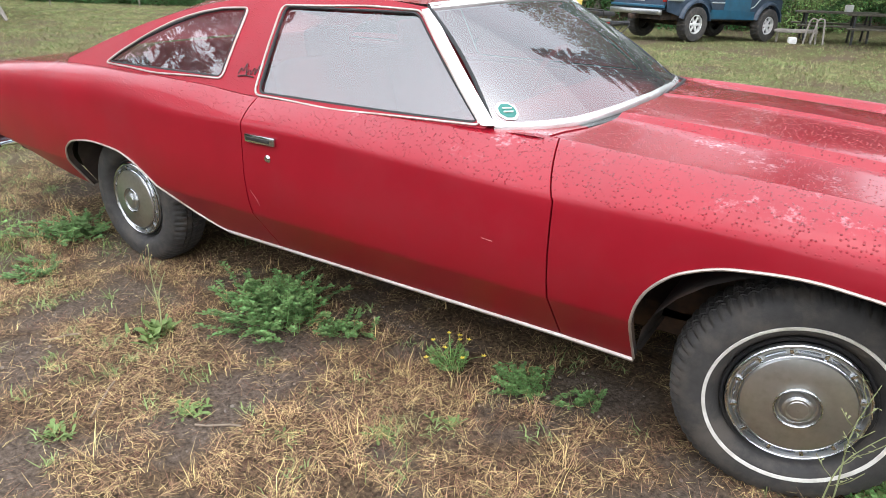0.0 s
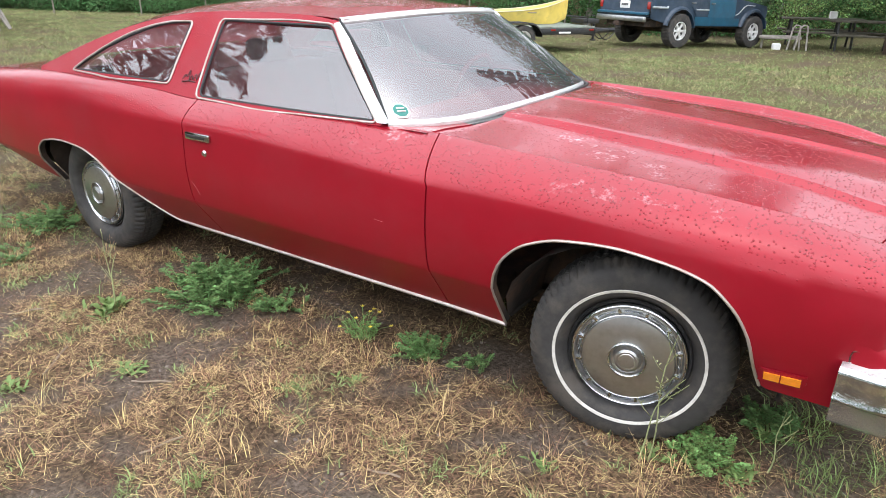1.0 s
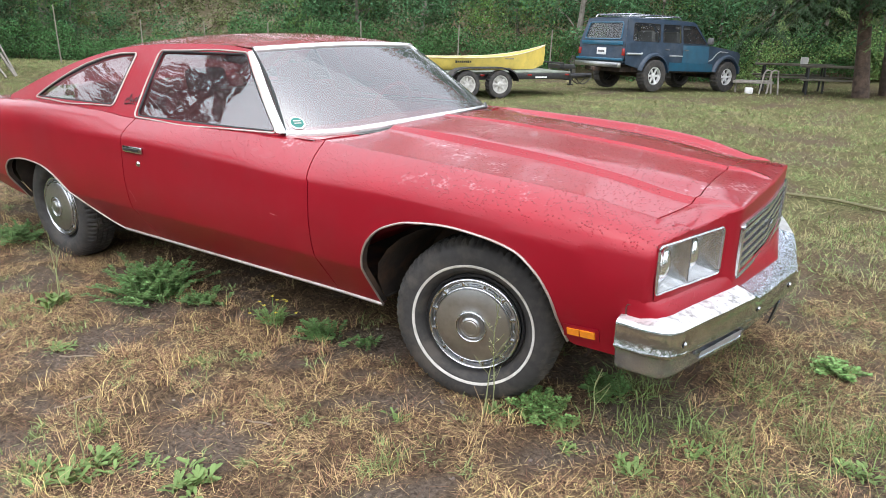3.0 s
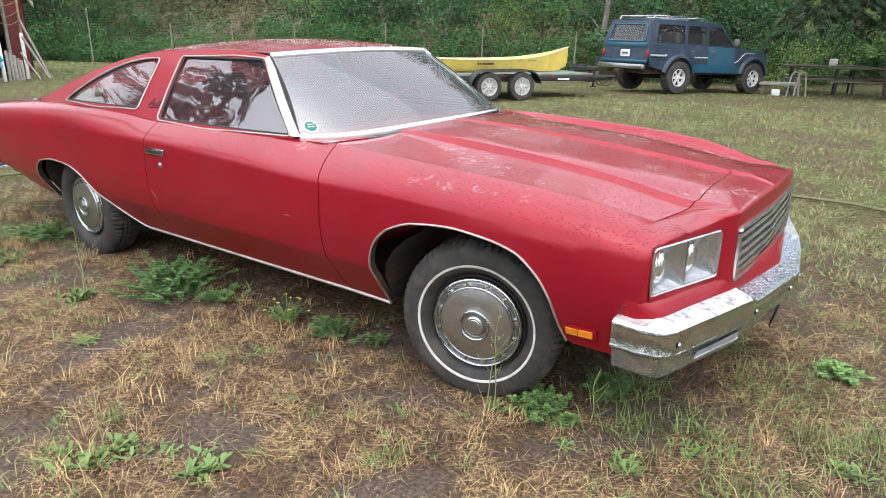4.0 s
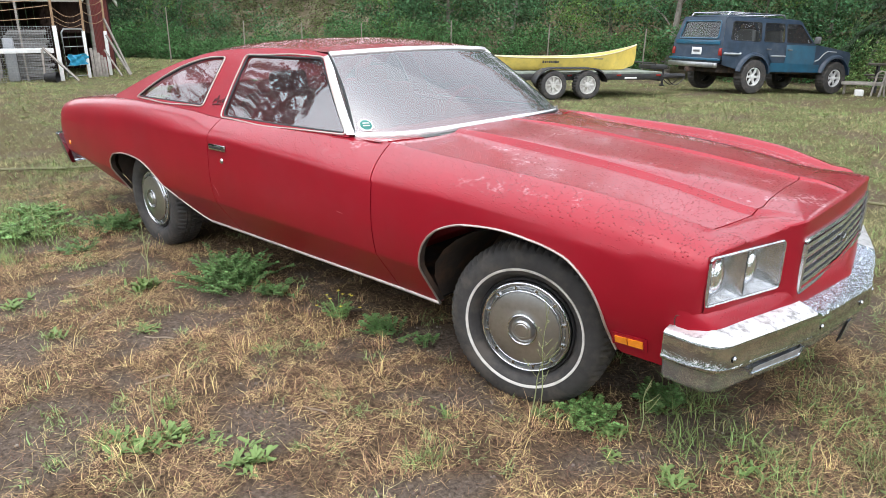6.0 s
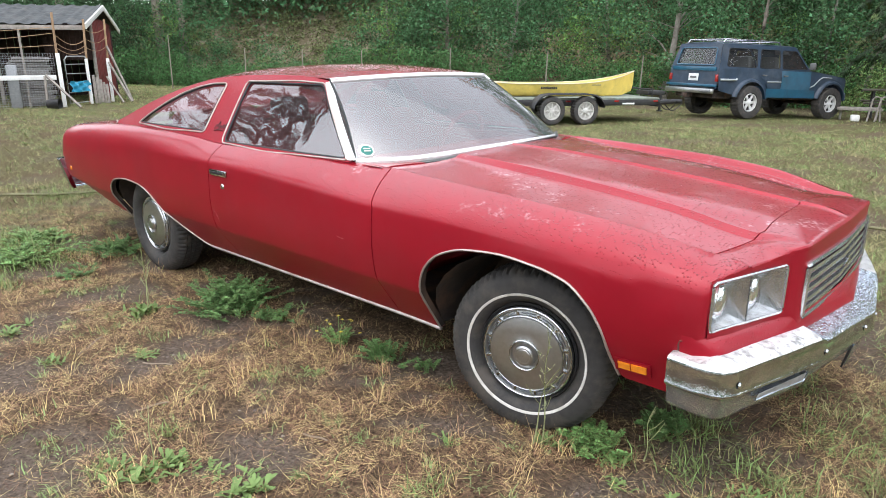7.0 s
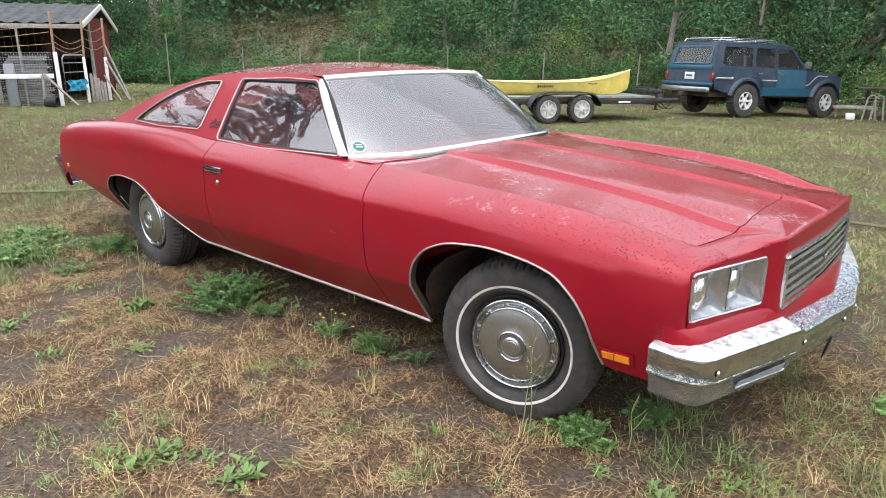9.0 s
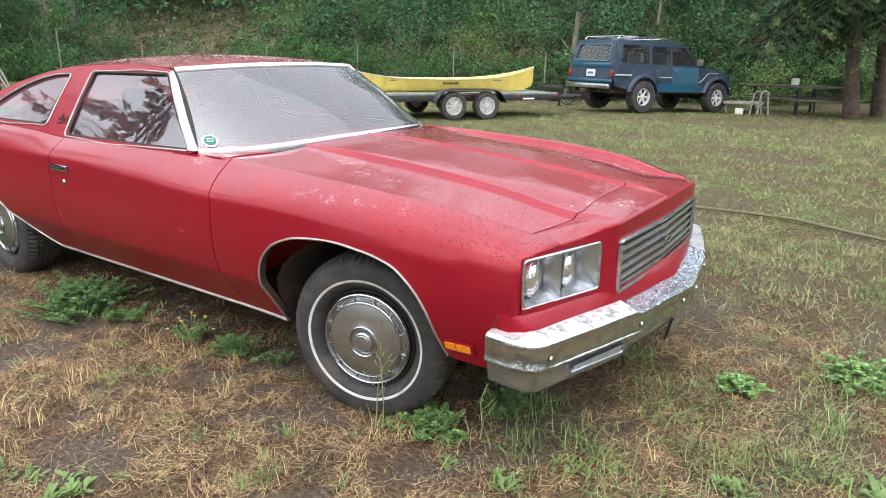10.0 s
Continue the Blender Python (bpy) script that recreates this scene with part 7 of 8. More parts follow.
    bm = bmesh.new()
    block(bm, (-1.035, 0, 1.16), (0.02, 1.5, 0.10), 0.006)
    part("upper_band", bm, BLUE, tail)
    bm = bmesh.new()
    block(bm, (-1.035, -0.02, 0.955), (0.012, 0.33, 0.17), 0.003)
    part("plate", bm, WHITE, tail, "white plate")
    bm = bmesh.new()
    block(bm, (-1.045, -0.02, 0.955), (0.004, 0.22, 0.05))
    part("plate_bar", bm, GREY_PAINT, tail)
    bm = bmesh.new()
    block(bm, (-1.12, 0, 0.64), (0.12, 1.60, 0.12), 0.02)
    part("rear_bumper", bm, STEEL, suv, "dull chrome rear bumper")
    bm = bmesh.new()
    block(bm, (-1.08, 0, 0.77), (0.10, 1.66, 0.06), 0.01)
    part("bumper_top", bm, BLUE, suv)
    bm = bmesh.new()
    rows = []
    for s in steps(-1, 1, 8):
        w = s * 0.80
        up = 0.02 * (1 - s * s)
        rows.append([Vector((1.98, w, 1.20 + up)), Vector((2.5, w, 1.145 + up)), Vector((2.95, w, 1.08 + up)), Vector((3.17, w, 1.035 + up)), Vector((3.23, w, 0.97))])
    sheet(bm, rows)
    part("hood", bm, NAVY, suv)
    bm = bmesh.new()
    sheet(bm, [[Vector((3.225, w, z)) for z in (0.66, 0.98)] for w in (-0.84, 0, 0.84)])
    block(bm, (3.29, 0, 0.62), (0.12, 1.7, 0.14), 0.03)
    part("front_end", bm, DULL_CHROME, suv)
    bm = bmesh.new()
    sheet(bm, [[Vector((1.95, w * 0.80, belt + 0.03)), Vector((1.46, w * 0.70, roof - 0.05))] for w in steps(-1, 1, 6)])
    face_out(bm, (1, 0, 0.5))
    g = part("windscreen", bm, DARK_GLASS, suv)
    g.visible_shadow = False
    bm = bmesh.new()
    block(bm, (1.1, 0, 0.55), (4.1, 1.3, 0.16), 0.02)
    tube(bm, [(0, -0.8, R), (0, 0.8, R)], 0.06, 8)
    tube(bm, [(WB, -0.8, R), (WB, 0.8, R)], 0.06, 8)
    block(bm, (-1.15, 0, 0.52), (0.25, 0.12, 0.10), 0.01)
    part("chassis", bm, UNDER, suv)
    for x, y in ((1.05, -0.38), (1.05, 0.38), (0.15, -0.38), (0.15, 0.38)):
        bm = bmesh.new()
        block(bm, (x, y, 1.12), (0.14, 0.5, 0.75), 0.05, Matrix.Rotation(radians(-10), 4, "Y"))
        block(bm, (x + 0.25, y, 0.88), (0.5, 0.5, 0.18), 0.05)
        part("seat", bm, GREY_PAINT, suv)
    for x in (0, WB):
        for side in (-1, 1):
            plain_wheel(suv, x, side * 0.80, R, R, 0.28, 0.215, side, ALLOY, 6, "wide lugged tyre on a six-spoke silver wheel")
    return suv




def on_field(x, y, heading, pitch=0.0, z=None):
    return Matrix.Translation((x, y, fz(x, y) if z is None else z)) @ Matrix.Rotation(heading, 4, "Z") @ Matrix.Rotation(pitch, 4, "Y")


wagon(on_field(-4.99, 14.87, math.atan2(0.894, 0.44), radians(2.1), -0.125))


# ---- flat trailer and canoe ----
DECK = material("grey_green_deck_boards", (0.2, 0.23, 0.19), rough=0.85, vary=0.25, scale=9, bump=0.3, bump_scale=60, dirt=(0.1, 0.09, 0.07), dirt_amount=0.5)
RIM_WHITE = material("dusty_white_rim", (0.55, 0.54, 0.51), rough=0.55, vary=0.1, scale=20, dirt=(0.2, 0.17, 0.13), dirt_amount=0.5, dirt_scale=14)
GUNWALE = material("cream_gunwale", (0.62, 0.56, 0.38), rough=0.5, vary=0.1, scale=20, dirt=(0.35, 0.3, 0.2), dirt_amount=0.3)
trailer_m = on_field(-7.23, 10.32, math.atan2(0.86, 0.51), radians(0.8)) @ Matrix.Translation((0, 0, -0.06))
trailer = thing("trailer", "black tandem-axle flatbed trailer hitched behind a wagon", "trailer", trailer_m)
for side in (-1, 1):
    bm = bmesh.new()
    block(bm, (-0.3, side * 0.86, 0.515), (5.2, 0.08, 0.13), 0.008)
    part("side_rail", bm, BLACK, trailer)
    bm = bmesh.new()
    block(bm, (1.5, side * 0.905, 0.49), (0.30, 0.012, 0.035), 0.002)
    part("marker_strip", bm, WHITE, trailer, "white reflector strip")
    for u in (0.0, 1.2, 2.2):
        bm = bmesh.new()
        block(bm, (u, side * 0.906, 0.545), (0.11, 0.012, 0.035), 0.002)
        part("reflector", bm, RED_LENS, trailer)
    bm = bmesh.new()
    line = [(-0.90, 0.42), (-0.88, 0.52), (-0.79, 0.63), (-0.66, 0.70), (-0.46, 0.725), (0.34, 0.725), (0.54, 0.70), (0.67, 0.63), (0.76, 0.52), (0.78, 0.42)]
    rows = [[Vector((x, side * 0.90, z - 0.02)), Vector((x, side * 0.90, z)), Vector((x, side * 1.15, z)), Vector((x, side * 1.155, z - 0.03))] for x, z in line]
    sheet(bm, rows)
    part("fender", bm, BLACK, trailer, "rounded black double wheel fender", smooth=60)
    for u in (-0.40, 0.40):
        plain_wheel(trailer, u - 0.06, side * 1.03, 0.36, 0.30, 0.20, 0.19, side, RIM_WHITE, 8, "trailer tyre on a white spoked rim", RIM_WHITE)
for k in range(9):
    bm = bmesh.new()
    block(bm, (-0.3, lerp(-0.80, 0.80, k / 8), 0.595), (5.2, 0.185, 0.04), 0.004)
    part("plank", bm, DECK, trailer)
for u in (-2.85, 2.27):
    bm = bmesh.new()
    block(bm, (u, 0, 0.50), (0.10, 1.8, 0.16), 0.008)
    part("end_rail", bm, BLACK, trailer)
bm = bmesh.new()
for side in (-1, 1):
    tube(bm, [(2.2, side * 0.7, 0.48), (3.3, side * 0.06, 0.47)], 0.05, 6)
tube(bm, [(3.25, 0, 0.47), (3.55, 0, 0.47)], 0.05, 8)
part("tongue", bm, BLACK, trailer)
bm = bmesh.new()
tube(bm, [(2.95, 0.0, 0.25), (2.95, 0.0, 0.72)], 0.03, 8)
tube(bm, [(2.95, 0, 0.78), (2.95, 0.12, 0.80)], 0.012, 6)
block(bm, (2.95, 0, 0.25), (0.1, 0.1, 0.03), 0.005)
part("jack", bm, BLACK, trailer)
for k, (a, b) in enumerate((((3.0, 0.1), (3.5, 0.12)), ((3.0, -0.1), (3.5, -0.12)))):
    bm = bmesh.new()
    tube(bm, [(lerp(a[0], b[0], s), a[1], 0.44 - 0.18 * math.sin(math.pi * s)) for s in steps(0, 1, 8)], 0.012, 5)
    part("chain", bm, BLACK, trailer)
bm = bmesh.new()
block(bm, (2.45, -0.3, 0.70), (0.45, 0.5, 0.10), 0.02)
tube(bm, [(2.3, -0.6, 0.62), (2.3, -0.6, 0.78), (2.3, 0.6, 0.78), (2.3, 0.6, 0.62)], 0.02, 6)
part("folded_ramp", bm, BLACK, trailer, "black folded ramp at the deck's end")

YELLOW = material("yellow_hull", (0.76, 0.57, 0.13), rough=0.35, vary=0.08, scale=4, bump=0, coat=0.3, dirt=(0.35, 0.27, 0.1), dirt_amount=0.35, dirt_scale=5)
canoe_m = trailer_m @ Matrix.Translation((-0.33, -0.05, 0.617))
canoe = thing("canoe", "yellow canoe with pale gunwales resting on a trailer", "canoe", canoe_m)
LENGTH = 4.9
bm = bmesh.new()
rows = []
for i in range(41):
    s = -1 + i / 20
    a = abs(s)
    beam = 0.43 * (1 - a ** 2.3)
    top = 0.275 + 0.28 * a ** 3.0
    keel = 0.0 + 0.10 * max(0, (a - 0.82) / 0.18) ** 2
    row = []
    for k in range(17):
        t = -1 + k / 8
        w = beam * math.copysign(abs(t) ** 0.75 if abs(t) < 0.6 else lerp(0.6 ** 0.75, 1, (abs(t) - 0.6) / 0.4), t)
        z = keel + (top - keel) * (0.04 * abs(t) if abs(t) < 0.5 else 0.02 + 0.98 * ((abs(t) - 0.5) / 0.5) ** 1.25)
        stem = LENGTH / 2 * s - math.copysign(0.10 * max(0, (a - 0.85) / 0.15) * (1 - min(1, z / 0.3)) ** 2, s)
        row.append(Vector((stem, w, z)))
    rows.append(row)
sheet(bm, rows)
part("hull", bm, YELLOW, canoe, smooth=60)
for side in (-1, 1):
    bm = bmesh.new()
    tube(bm, [(LENGTH / 2 * s, side * (0.43 * (1 - abs(s) ** 2.3) + 0.006), 0.275 + 0.28 * abs(s) ** 3.0) for s in steps(-1, 1, 40)], 0.012, 6)
    part("gunwale", bm, GUNWALE, canoe, "pale cream gunwale")
    bm = bmesh.new()
    for k in range(8):
        x = -0.10 + k * 0.05
        block(bm, (x, side * (0.43 * (1 - abs(2 * x / LENGTH) ** 2.3) + 0.001), 0.19), (0.034, 0.012, 0.04 if k % 3 else 0.05))
    part("lettering_bars", bm, BLACK, canoe, "dark unreadable lettering")
for u in (-1.2, 0.1, 1.3):
    bm = bmesh.new()
    block(bm, (u, 0, 0.25), (0.10 if u == 0.1 else 0.24, 0.66, 0.02), 0.006)
    part("thwart", bm, POST, canoe)


# ---- open-fronted shed and pen ----
ROOFING = material("galvanised_roofing", (0.075, 0.08, 0.082), rough=0.85, vary=0.3, scale=5, dirt=(0.13, 0.125, 0.12), dirt_amount=0.6, dirt_scale=2, spec=0.15)
BARN_RED = material("barn_red_boards", (0.16, 0.022, 0.02), rough=0.85, vary=0.25, scale=7, bump=0.3, bump_scale=30, dirt=(0.06, 0.02, 0.018), dirt_amount=0.5)
GREY_WOOD = material("weathered_timber", (0.3, 0.27, 0.24), rough=0.9, vary=0.25, scale=12, bump=0.4, bump_scale=40)
BROWN_POLE = material("brown_pole", (0.34, 0.22, 0.13), rough=0.85, vary=0.25, scale=10, bump=0.3, bump_scale=40)
# the shed's dark inside, its shade put into the board colour
SHADED_WALL = material("shaded_shed_boards", (0.05, 0.028, 0.024), rough=0.9, vary=0.3, scale=6, bump=0.3, bump_scale=30)
WIRE = material("fence_wire", (0.36, 0.37, 0.38), rough=0.5, metal=0.6, vary=0.1)
TARP = material("blue_tarp", (0.03, 0.3, 0.48), rough=0.4, vary=0.12, scale=6, bump=0.5, bump_scale=12, depth=0.03)
U, V = Vector((0.30, 0.954, 0)), Vector((-0.954, 0.30, 0))
YARD = Vector((-18.6, 4.0, 0))


def yard(u, v, z):
    return YARD + U * u + V * v + Vector((0, 0, z))


TURN_YARD = Matrix.Rotation(math.atan2(U.y, U.x), 4, "Z")
shed = thing("shed", "open-fronted red shed with a corrugated metal roof", "shed", Matrix.Translation(yard(0.86, 0.9, 0)) @ Matrix.Rotation(math.atan2(0.844, 0.536), 4, "Z") @ Matrix.Translation((-1.62, -0.9, 0)))


bm = bmesh.new()
rows = []
for i in range(141):
    u = lerp(-9.0, 1.62, i / 140)
    wave = (0, 0, 0, 0.035, 0.035)[i % 5]
    rows.append([Vector((u, 0.9, 2.16 + wave)), Vector((u, 2.4, 2.49 + wave)), Vector((u, 3.9, 2.82 + wave)), Vector((u, 5.3, 2.45 + wave)), Vector((u, 6.4, 2.14 + wave))])
sheet(bm, rows)
part("roof", bm, ROOFING, shed, "weathered corrugated metal roof", smooth=False)
for a, b in ((0.9, 3.9), (6.4, 3.9)):
    za, zb = (2.11, 2.78) if a < 2 else (2.10, 2.78)
    bm = bmesh.new()
    block(bm, (1.62, (a + b) / 2, (za + zb) / 2), (0.04, math.hypot(b - a, zb - za), 0.15), 0.005, Matrix.Rotation(math.atan2(zb - za, b - a), 4, "X"))
    part("barge_board", bm, WHITE, shed)
bm = bmesh.new()
block(bm, (-3.7, 0.92, 2.08), (10.6, 0.04, 0.12), 0.005)
part("eave_board", bm, GREY_WOOD, shed)
for k in range(46):
    bm = bmesh.new()
    u = lerp(-8.9, 1.4, k / 45)
    block(bm, (u, 5.4, 1.1), (0.215, 0.03, 2.3), 0.004)
    part("board", bm, SHADED_WALL, shed)
for k in range(14):
    bm = bmesh.new()
    v = lerp(2.6, 5.4, k / 13)
    block(bm, (1.45, v, 1.15), (0.03, 0.205, 2.25 + 0.3 * (1 - abs(v - 3.9) / 2.0)), 0.004)
    part("board", bm, BARN_RED, shed)
# front boards in place of the dark inside, its shade in their colour
for k in range(9):
    bm = bmesh.new()
    u = lerp(0.15, 1.35, k / 8)
    block(bm, (u, 2.6, 1.75), (0.14, 0.03, 1.1), 0.004)
    part("board", bm, SHADED_WALL, shed)
for u, v, h in ((-8, 1.1, 2.1), (-5.4, 1.1, 2.1), (-2.7, 1.1, 2.1), (-0.75, 1.1, 2.1), (1.45, 2.5, 2.4)):
    bm = bmesh.new()
    tube(bm, [(u, v, -0.05), (u, v, h)], 0.05, 8)
    part("post", bm, GREY_WOOD, shed)


def pole(base, top, r, mat, label, name="pole"):
    bm = bmesh.new()
    tube(bm, [Vector((0, 0, -0.04)), (Vector(top) - Vector(base)) * 0.5, Vector(top) - Vector(base)], r, 8)
    t = part(name, bm, mat)
    t.location = base
    return tagged(t, label, "post", group="pen poles")


pole(yard(0.01, 0, 0), yard(0.06, 0, 2.42), 0.032, BROWN_POLE, "leaning brown pole at the pen gate")
pole(yard(0.72, 0.85, 0), yard(0.83, 0.85, 2.30), 0.032, BROWN_POLE, "leaning brown pole beside the pen gate")
pole(yard(1.36, 1.7, 0), yard(1.43, 1.7, 2.34), 0.032, BROWN_POLE, "brown pole by a red wall")
pole(yard(-0.75, 0.3, 0), yard(-0.75, 0.3, 2.1), 0.03, GREY_WOOD, "thin grey pole in the pen")
for u, v, h, w in ((0.05, -0.08, 1.40, 0.10), (0.76, 0.75, 1.25, 0.08), (1.38, 1.6, 1.25, 0.09)):
    bm = bmesh.new()
    block(bm, (0, 0, h / 2), (w, 0.05, h), 0.006)
    t = part("white_post", bm, WHITE)
    t.matrix_world = Matrix.Translation(yard(u, v, 0)) @ TURN_YARD
    tagged(t, "white painted gate post of a pen", "post", group="white posts")
# white rail, wire netting and planks of the pen
bm = bmesh.new()
block(bm, (0, 0, 0), (4.6, 0.05, 0.12), 0.006)
t = part("white_rail", bm, WHITE)
t.matrix_world = Matrix.Translation(yard(-2.35, -0.1, 0.78)) @ TURN_YARD
tagged(t, "white painted top board of the pen", "rail")
bm = bmesh.new()
for i in range(74):
    u = lerp(-4.4, -0.05, i / 73)
    tube(bm, [(u, 0, 0), (u, 0, 1.39)], 0.0035, 3)
for i in range(24):
    tube(bm, [(-4.4, 0, i * 0.06), (-0.05, 0, i * 0.06)], 0.0035, 3)
t = part("wire_fence", bm, WIRE, weld=0)
t.matrix_world = Matrix.Translation(yard(0, 0.02, 0)) @ TURN_YARD
tagged(t, "grey wire netting round the pen", "fence")
STACK = material("stacked_grey_planks", (0.25, 0.24, 0.225), rough=0.9, vary=0.2, scale=10, island=0.3)
pile = thing("plank_stack", "stack of grey weathered planks inside the pen", "planks", Matrix.Translation(yard(-0.62, 0.8, 0)) @ TURN_YARD)
for i in range(19):
    bm = bmesh.new()
    block(bm, (random.uniform(-0.1, 0.1), random.uniform(-0.05, 0.05), 0.04 + i * 0.068), (0.95 - 0.02 * (i % 5), 0.5, 0.055), 0.006)
    part("plank", bm, STACK, pile)
pile = thing("plank_stack", "low stack of grey planks inside the pen", "planks", Matrix.Translation(yard(-3.3, 0.9, 0)) @ TURN_YARD)
for i in range(12):
    bm = bmesh.new()
    block(bm, (random.uniform(-0.1, 0.1), random.uniform(-0.05, 0.05), 0.04 + i * 0.068), (1.7 - 0.02 * (i % 5), 0.5, 0.055), 0.006)
    part("plank", bm, STACK, pile)
bm = bmesh.new()
block(bm, (0, 0, 0.55), (0.25, 0.3, 1.1), 0.03)
t = part("white_crate", bm, WIRE)
t.matrix_world = Matrix.Translation(yard(-1.05, 0.3, 0.0)) @ TURN_YARD
tagged(t, "pale grey upright box inside the pen", "box")
# tube gate with a blue tarp
gate = thing("gate", "grey tubular gate with blue tarp tied on", "gate", Matrix.Translation(yard(0.2, 0.12, 0)) @ TURN_YARD @ Matrix.Rotation(radians(50), 4, "Z") @ Matrix.Diagonal((0.9, 0.9, 0.82, 1)))
bm = bmesh.new()
tube(bm, [(0, 0, 0.1), (0, 0, 1.5), (0.1, 0, 1.6), (0.9, 0, 1.6), (1.0, 0, 1.5), (1.0, 0, 0.1)], 0.024, 8, closed=True)
part("gate_frame", bm, WIRE, gate)
for z in (0.45, 0.75, 1.05, 1.35):
    bm = bmesh.new()
    tube(bm, [(0, 0, z), (1.0, 0, z)], 0.014, 6)
    part("rail", bm, WIRE, gate)
bm = bmesh.new()
sheet(bm, [[Vector((u, -0.04 + 0.03 * math.sin(19 * u + 17 * z) + 0.02 * math.sin(31 * z - 11 * u), z + 0.015 * math.sin(9 * u + 1))) for z in steps(0.45, 0.80, 8)] for u in steps(0.08, 0.95, 16)])
part("tarp", bm, TARP, gate, "crumpled blue tarp")
# sagging lines
for i, (u0, u1, z0, z1, sag) in enumerate(((-4.4, -0.0, 1.65, 1.9, 0.12), (-4.4, -0.0, 1.45, 1.6, 0.06), (-4.4, -0.0, 1.9, 2.05, 0.1), (0.03, 0.8, 1.9, 1.75, 0.2), (0.02, 0.8, 1.7, 1.6, 0.18), (0.03, 0.78, 1.55, 1.45, 0.14), (0.8, 1.42, 2.05, 2.1, 0.12), (0.8, 1.42, 1.8, 1.85, 0.15), (0.8, 1.42, 1.55, 1.6, 0.12))):
    bm = bmesh.new()
    v0, v1 = (0.0, 0.0) if u1 <= 0 else ((0.0, 0.85) if u0 < 0.5 else (0.85, 1.7))
    tube(bm, [(lerp(u0, u1, s), lerp(v0, v1, s), lerp(z0, z1, s) - sag * math.sin(math.pi * s)) for s in steps(0, 1, 10)], 0.008, 5)
    t = part("rope", bm, BROWN_POLE)
    t.matrix_world = Matrix.Translation(YARD) @ TURN_YARD
    tagged(t, "pale sagging rope between poles", "rope", group="pen ropes")
# props and leaning boards
for i, (a, b, w) in enumerate((((1.40, 1.6, 1.6), (1.9, 1.4, 0.02), 0.05), ((1.38, 1.4, 1.15), (1.85, 1.2, 0.02), 0.05), ((1.25, 1.1, 0.75), (1.6, 0.9, 0.02), 0.04), ((-0.30, -0.25, 0.85), (0.40, -0.5, 0.02), 0.05), ((-0.32, -0.28, 0.82), (-0.36, -0.3, 0.0), 0.05))):
    bm = bmesh.new()
    a, b = yard(*a), yard(*b)
    tube(bm, [Vector((0, 0, 0)), a - b], w * 0.7, 4)
    t = part("leaning_board", bm, GREY_WOOD)
    t.location = b
    tagged(t, "grey board leaning against the pen", "board", group="leaning boards")
for i, (u, v, w, h) in enumerate(((0.98, 0.95, 0.25, 0.8), (1.15, 1.0, 0.22, 0.65))):
    bm = bmesh.new()
    for k in range(3):
        block(bm, ((k - 1) * w * 0.34, 0.01 * k, h * (0.5 - 0.04 * k)), (w * 0.3, 0.04, h * (1 - 0.08 * k)), 0.006)
    t = part("pallet", bm, GREY_WOOD, weld=0)
    t.matrix_world = Matrix.Translation(yard(u, v, 0)) @ TURN_YARD
    tagged(t, "weathered upright pallet beside the gate", "pallet", group="pallets")
bm = bmesh.new()
lathe(bm, [(0.11, 0.0), (0.14, 0.3), (0.147, 0.31), (0.133, 0.305), (0.10, 0.03), (0.001, 0.03)], 20)
bmesh.ops.transform(bm, verts=bm.verts, matrix=Matrix.Translation(yard(-0.35, -0.45, 0.12)) @ TURN_YARD @ Matrix.Rotation(radians(65), 4, "Z"))
tagged(part("bucket", bm, BLACK), "black bucket lying by the pen", "bucket")

# ---- benches and odds under the conifer ----
OLD_WOOD = material("dark_mossy_timber", (0.11, 0.1, 0.075), rough=0.9, vary=0.3, scale=10, bump=0.3, bump_scale=40)


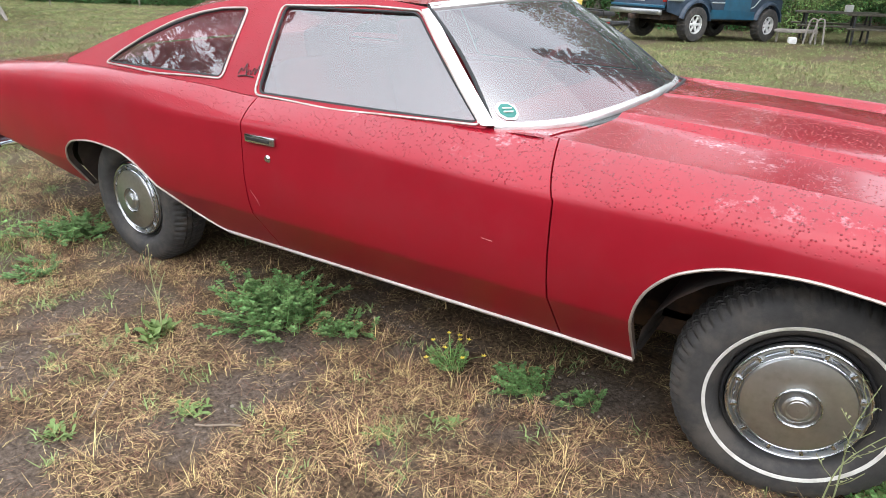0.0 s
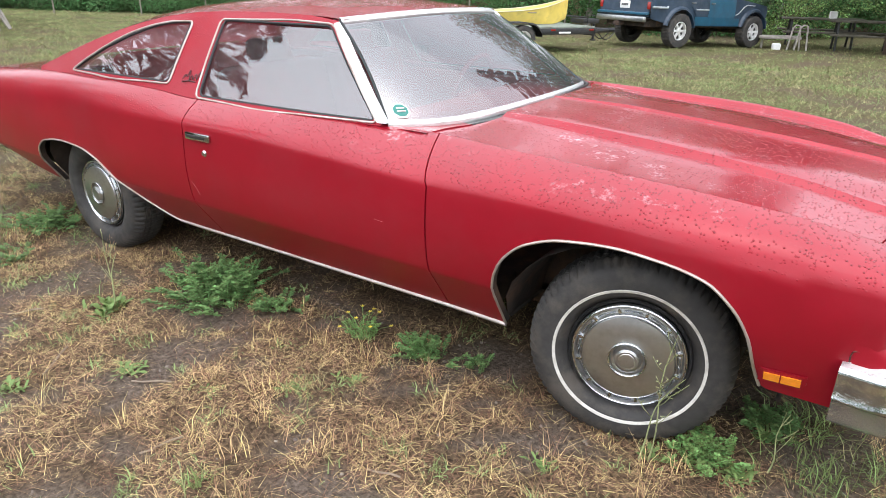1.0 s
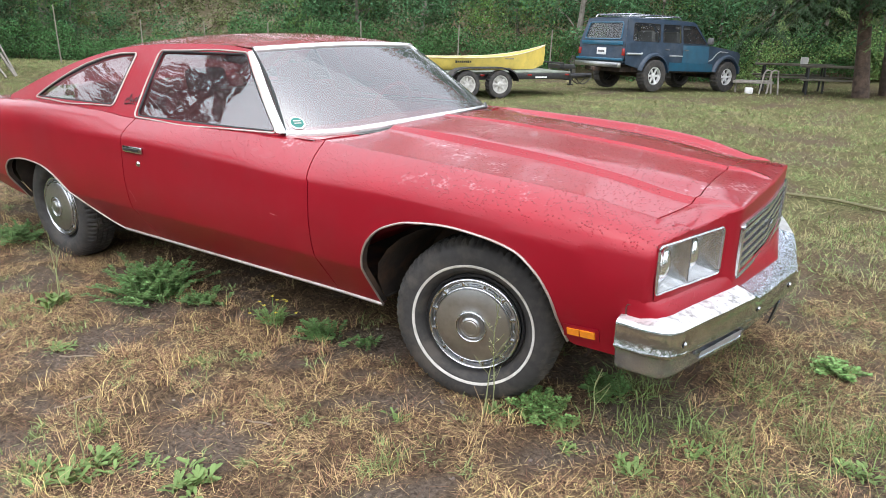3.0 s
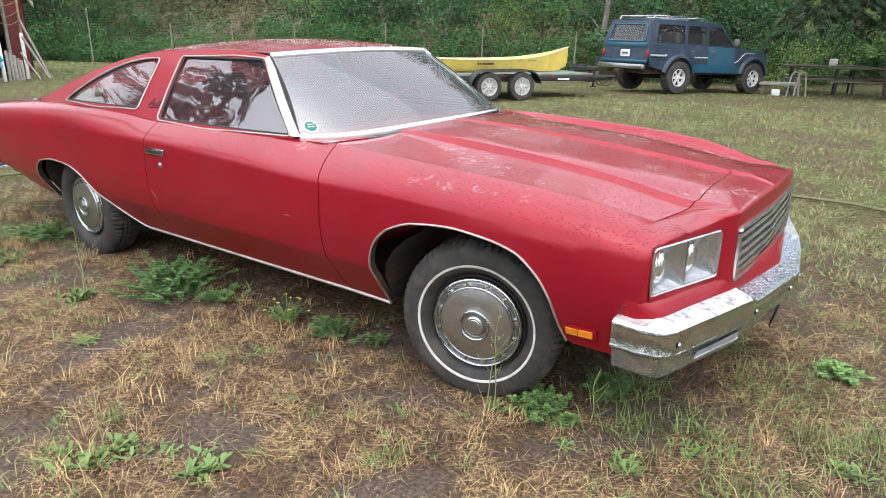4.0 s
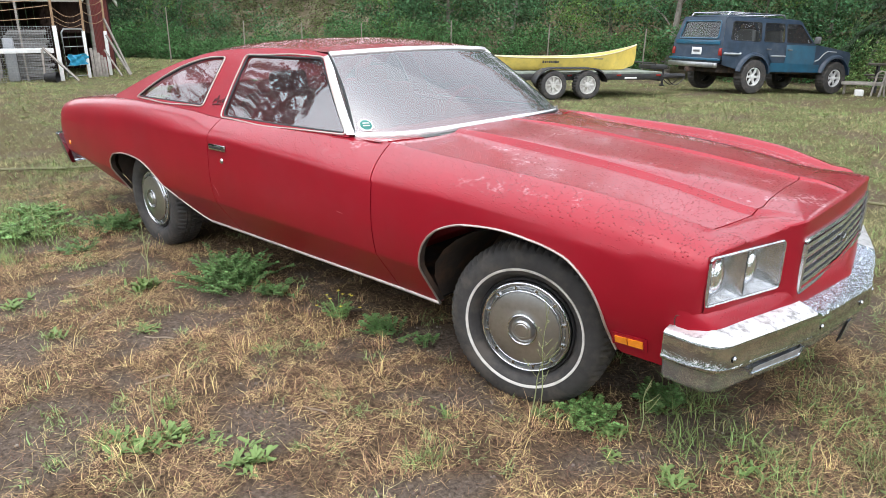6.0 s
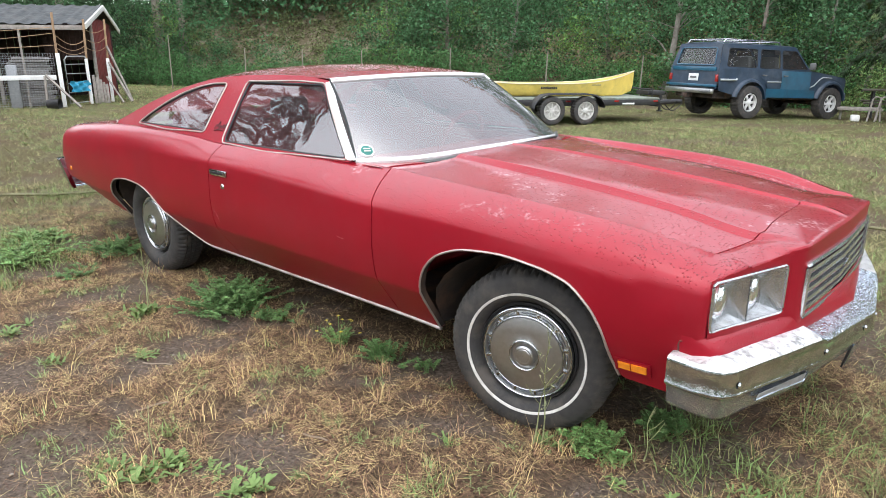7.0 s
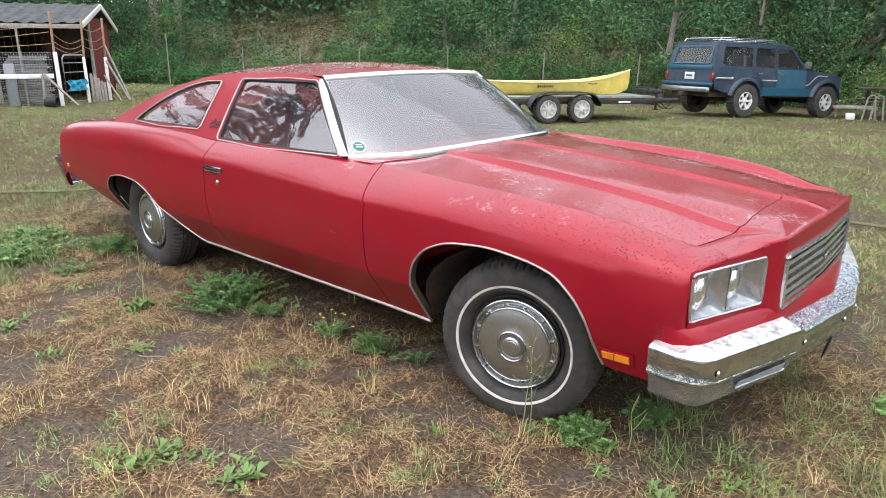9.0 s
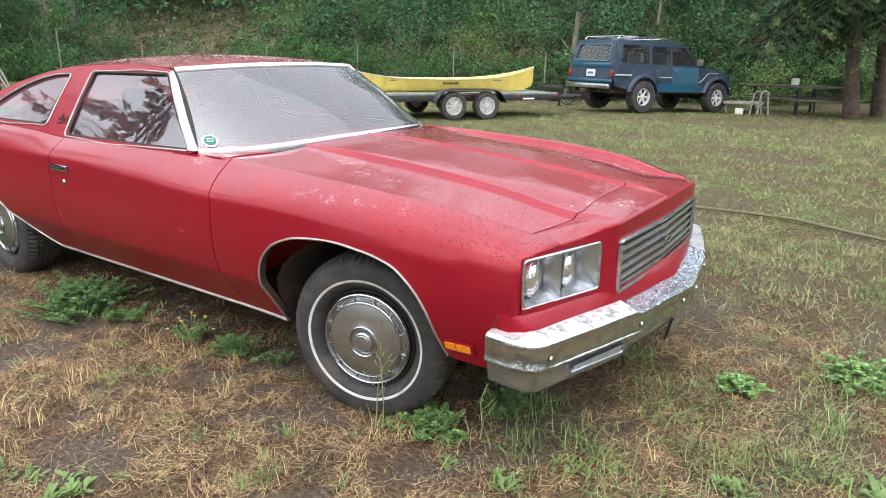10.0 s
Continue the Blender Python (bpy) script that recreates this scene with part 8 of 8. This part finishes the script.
def plank_table(m, length, label, frame=True):
    tb = thing("table", label, "table", m, group="tables under the conifer")
    for k in range(3):
        bm = bmesh.new()
        block(bm, (0, (k - 1) * 0.2, 0.74), (length, 0.18, 0.045), 0.006)
        part("plank", bm, OLD_WOOD, tb)
    for u in (-length * 0.38, length * 0.38):
        for side in (-1, 1):
            bm = bmesh.new()
            tube(bm, [(u, side * 0.38, 0), (u, side * 0.2, 0.72)], 0.03, 6)
            part("leg", bm, BLACK, tb)
        bm = bmesh.new()
        tube(bm, [(u, -0.28, 0.40), (u, 0.28, 0.40)], 0.022, 6)
        part("brace", bm, BLACK, tb)
    for side in (-1, 1):
        bm = bmesh.new()
        block(bm, (0, side * 0.62, 0.42), (length, 0.22, 0.04), 0.006)
        part("bench_plank", bm, OLD_WOOD, tb)
    return tb


plank_table(on_field(-1.6, 18.9, 0.25), 2.0, "weathered grey picnic table under a conifer")
plank_table(on_field(-0.55, 18.3, 0.2), 1.6, "dark picnic table beside a conifer trunk")
bm = bmesh.new()
block(bm, (0, 0, 0.09), (0.18, 0.15, 0.18), 0.02)
t = part("white_box", bm, WHITE)
t.matrix_world = on_field(-1.35, 18.85, 0.4, 0, fz(-1.35, 18.85) + 0.763)
tagged(t, "pale box standing on a picnic table", "box")
bm = bmesh.new()
block(bm, (0, 0, 0.30), (1.0, 0.5, 0.07), 0.02)
for u in (-0.4, 0.4):
    tube(bm, [(u, 0, 0), (u, 0, 0.28)], 0.03, 6)
t = part("low_bench", bm, GREY_WOOD, weld=0)
t.matrix_world = on_field(-2.35, 17.3, 0.3)
tagged(t, "low pale grey bench on the grass", "bench")
bm = bmesh.new()
block(bm, (0, 0, 0.08), (0.2, 0.17, 0.16), 0.03)
t = part("white_tub", bm, WHITE)
t.matrix_world = on_field(-2.3, 16.7, 0.3)
tagged(t, "white plastic tub on the grass", "tub")
for i, x in enumerate((-1.95, -1.78)):
    bm = bmesh.new()
    tube(bm, [(-0.12, 0, 0), (-0.06, 0, 0.55), (0.0, 0, 0.62), (0.1, 0, 0.6), (0.16, 0, 0)], 0.022, 6)
    t = part("metal_hoop", bm, GREY_WOOD)
    t.matrix_world = on_field(x, 16.9, 0.3)
    tagged(t, "bent grey hoop standing in the grass", "hoop", group="hoops")
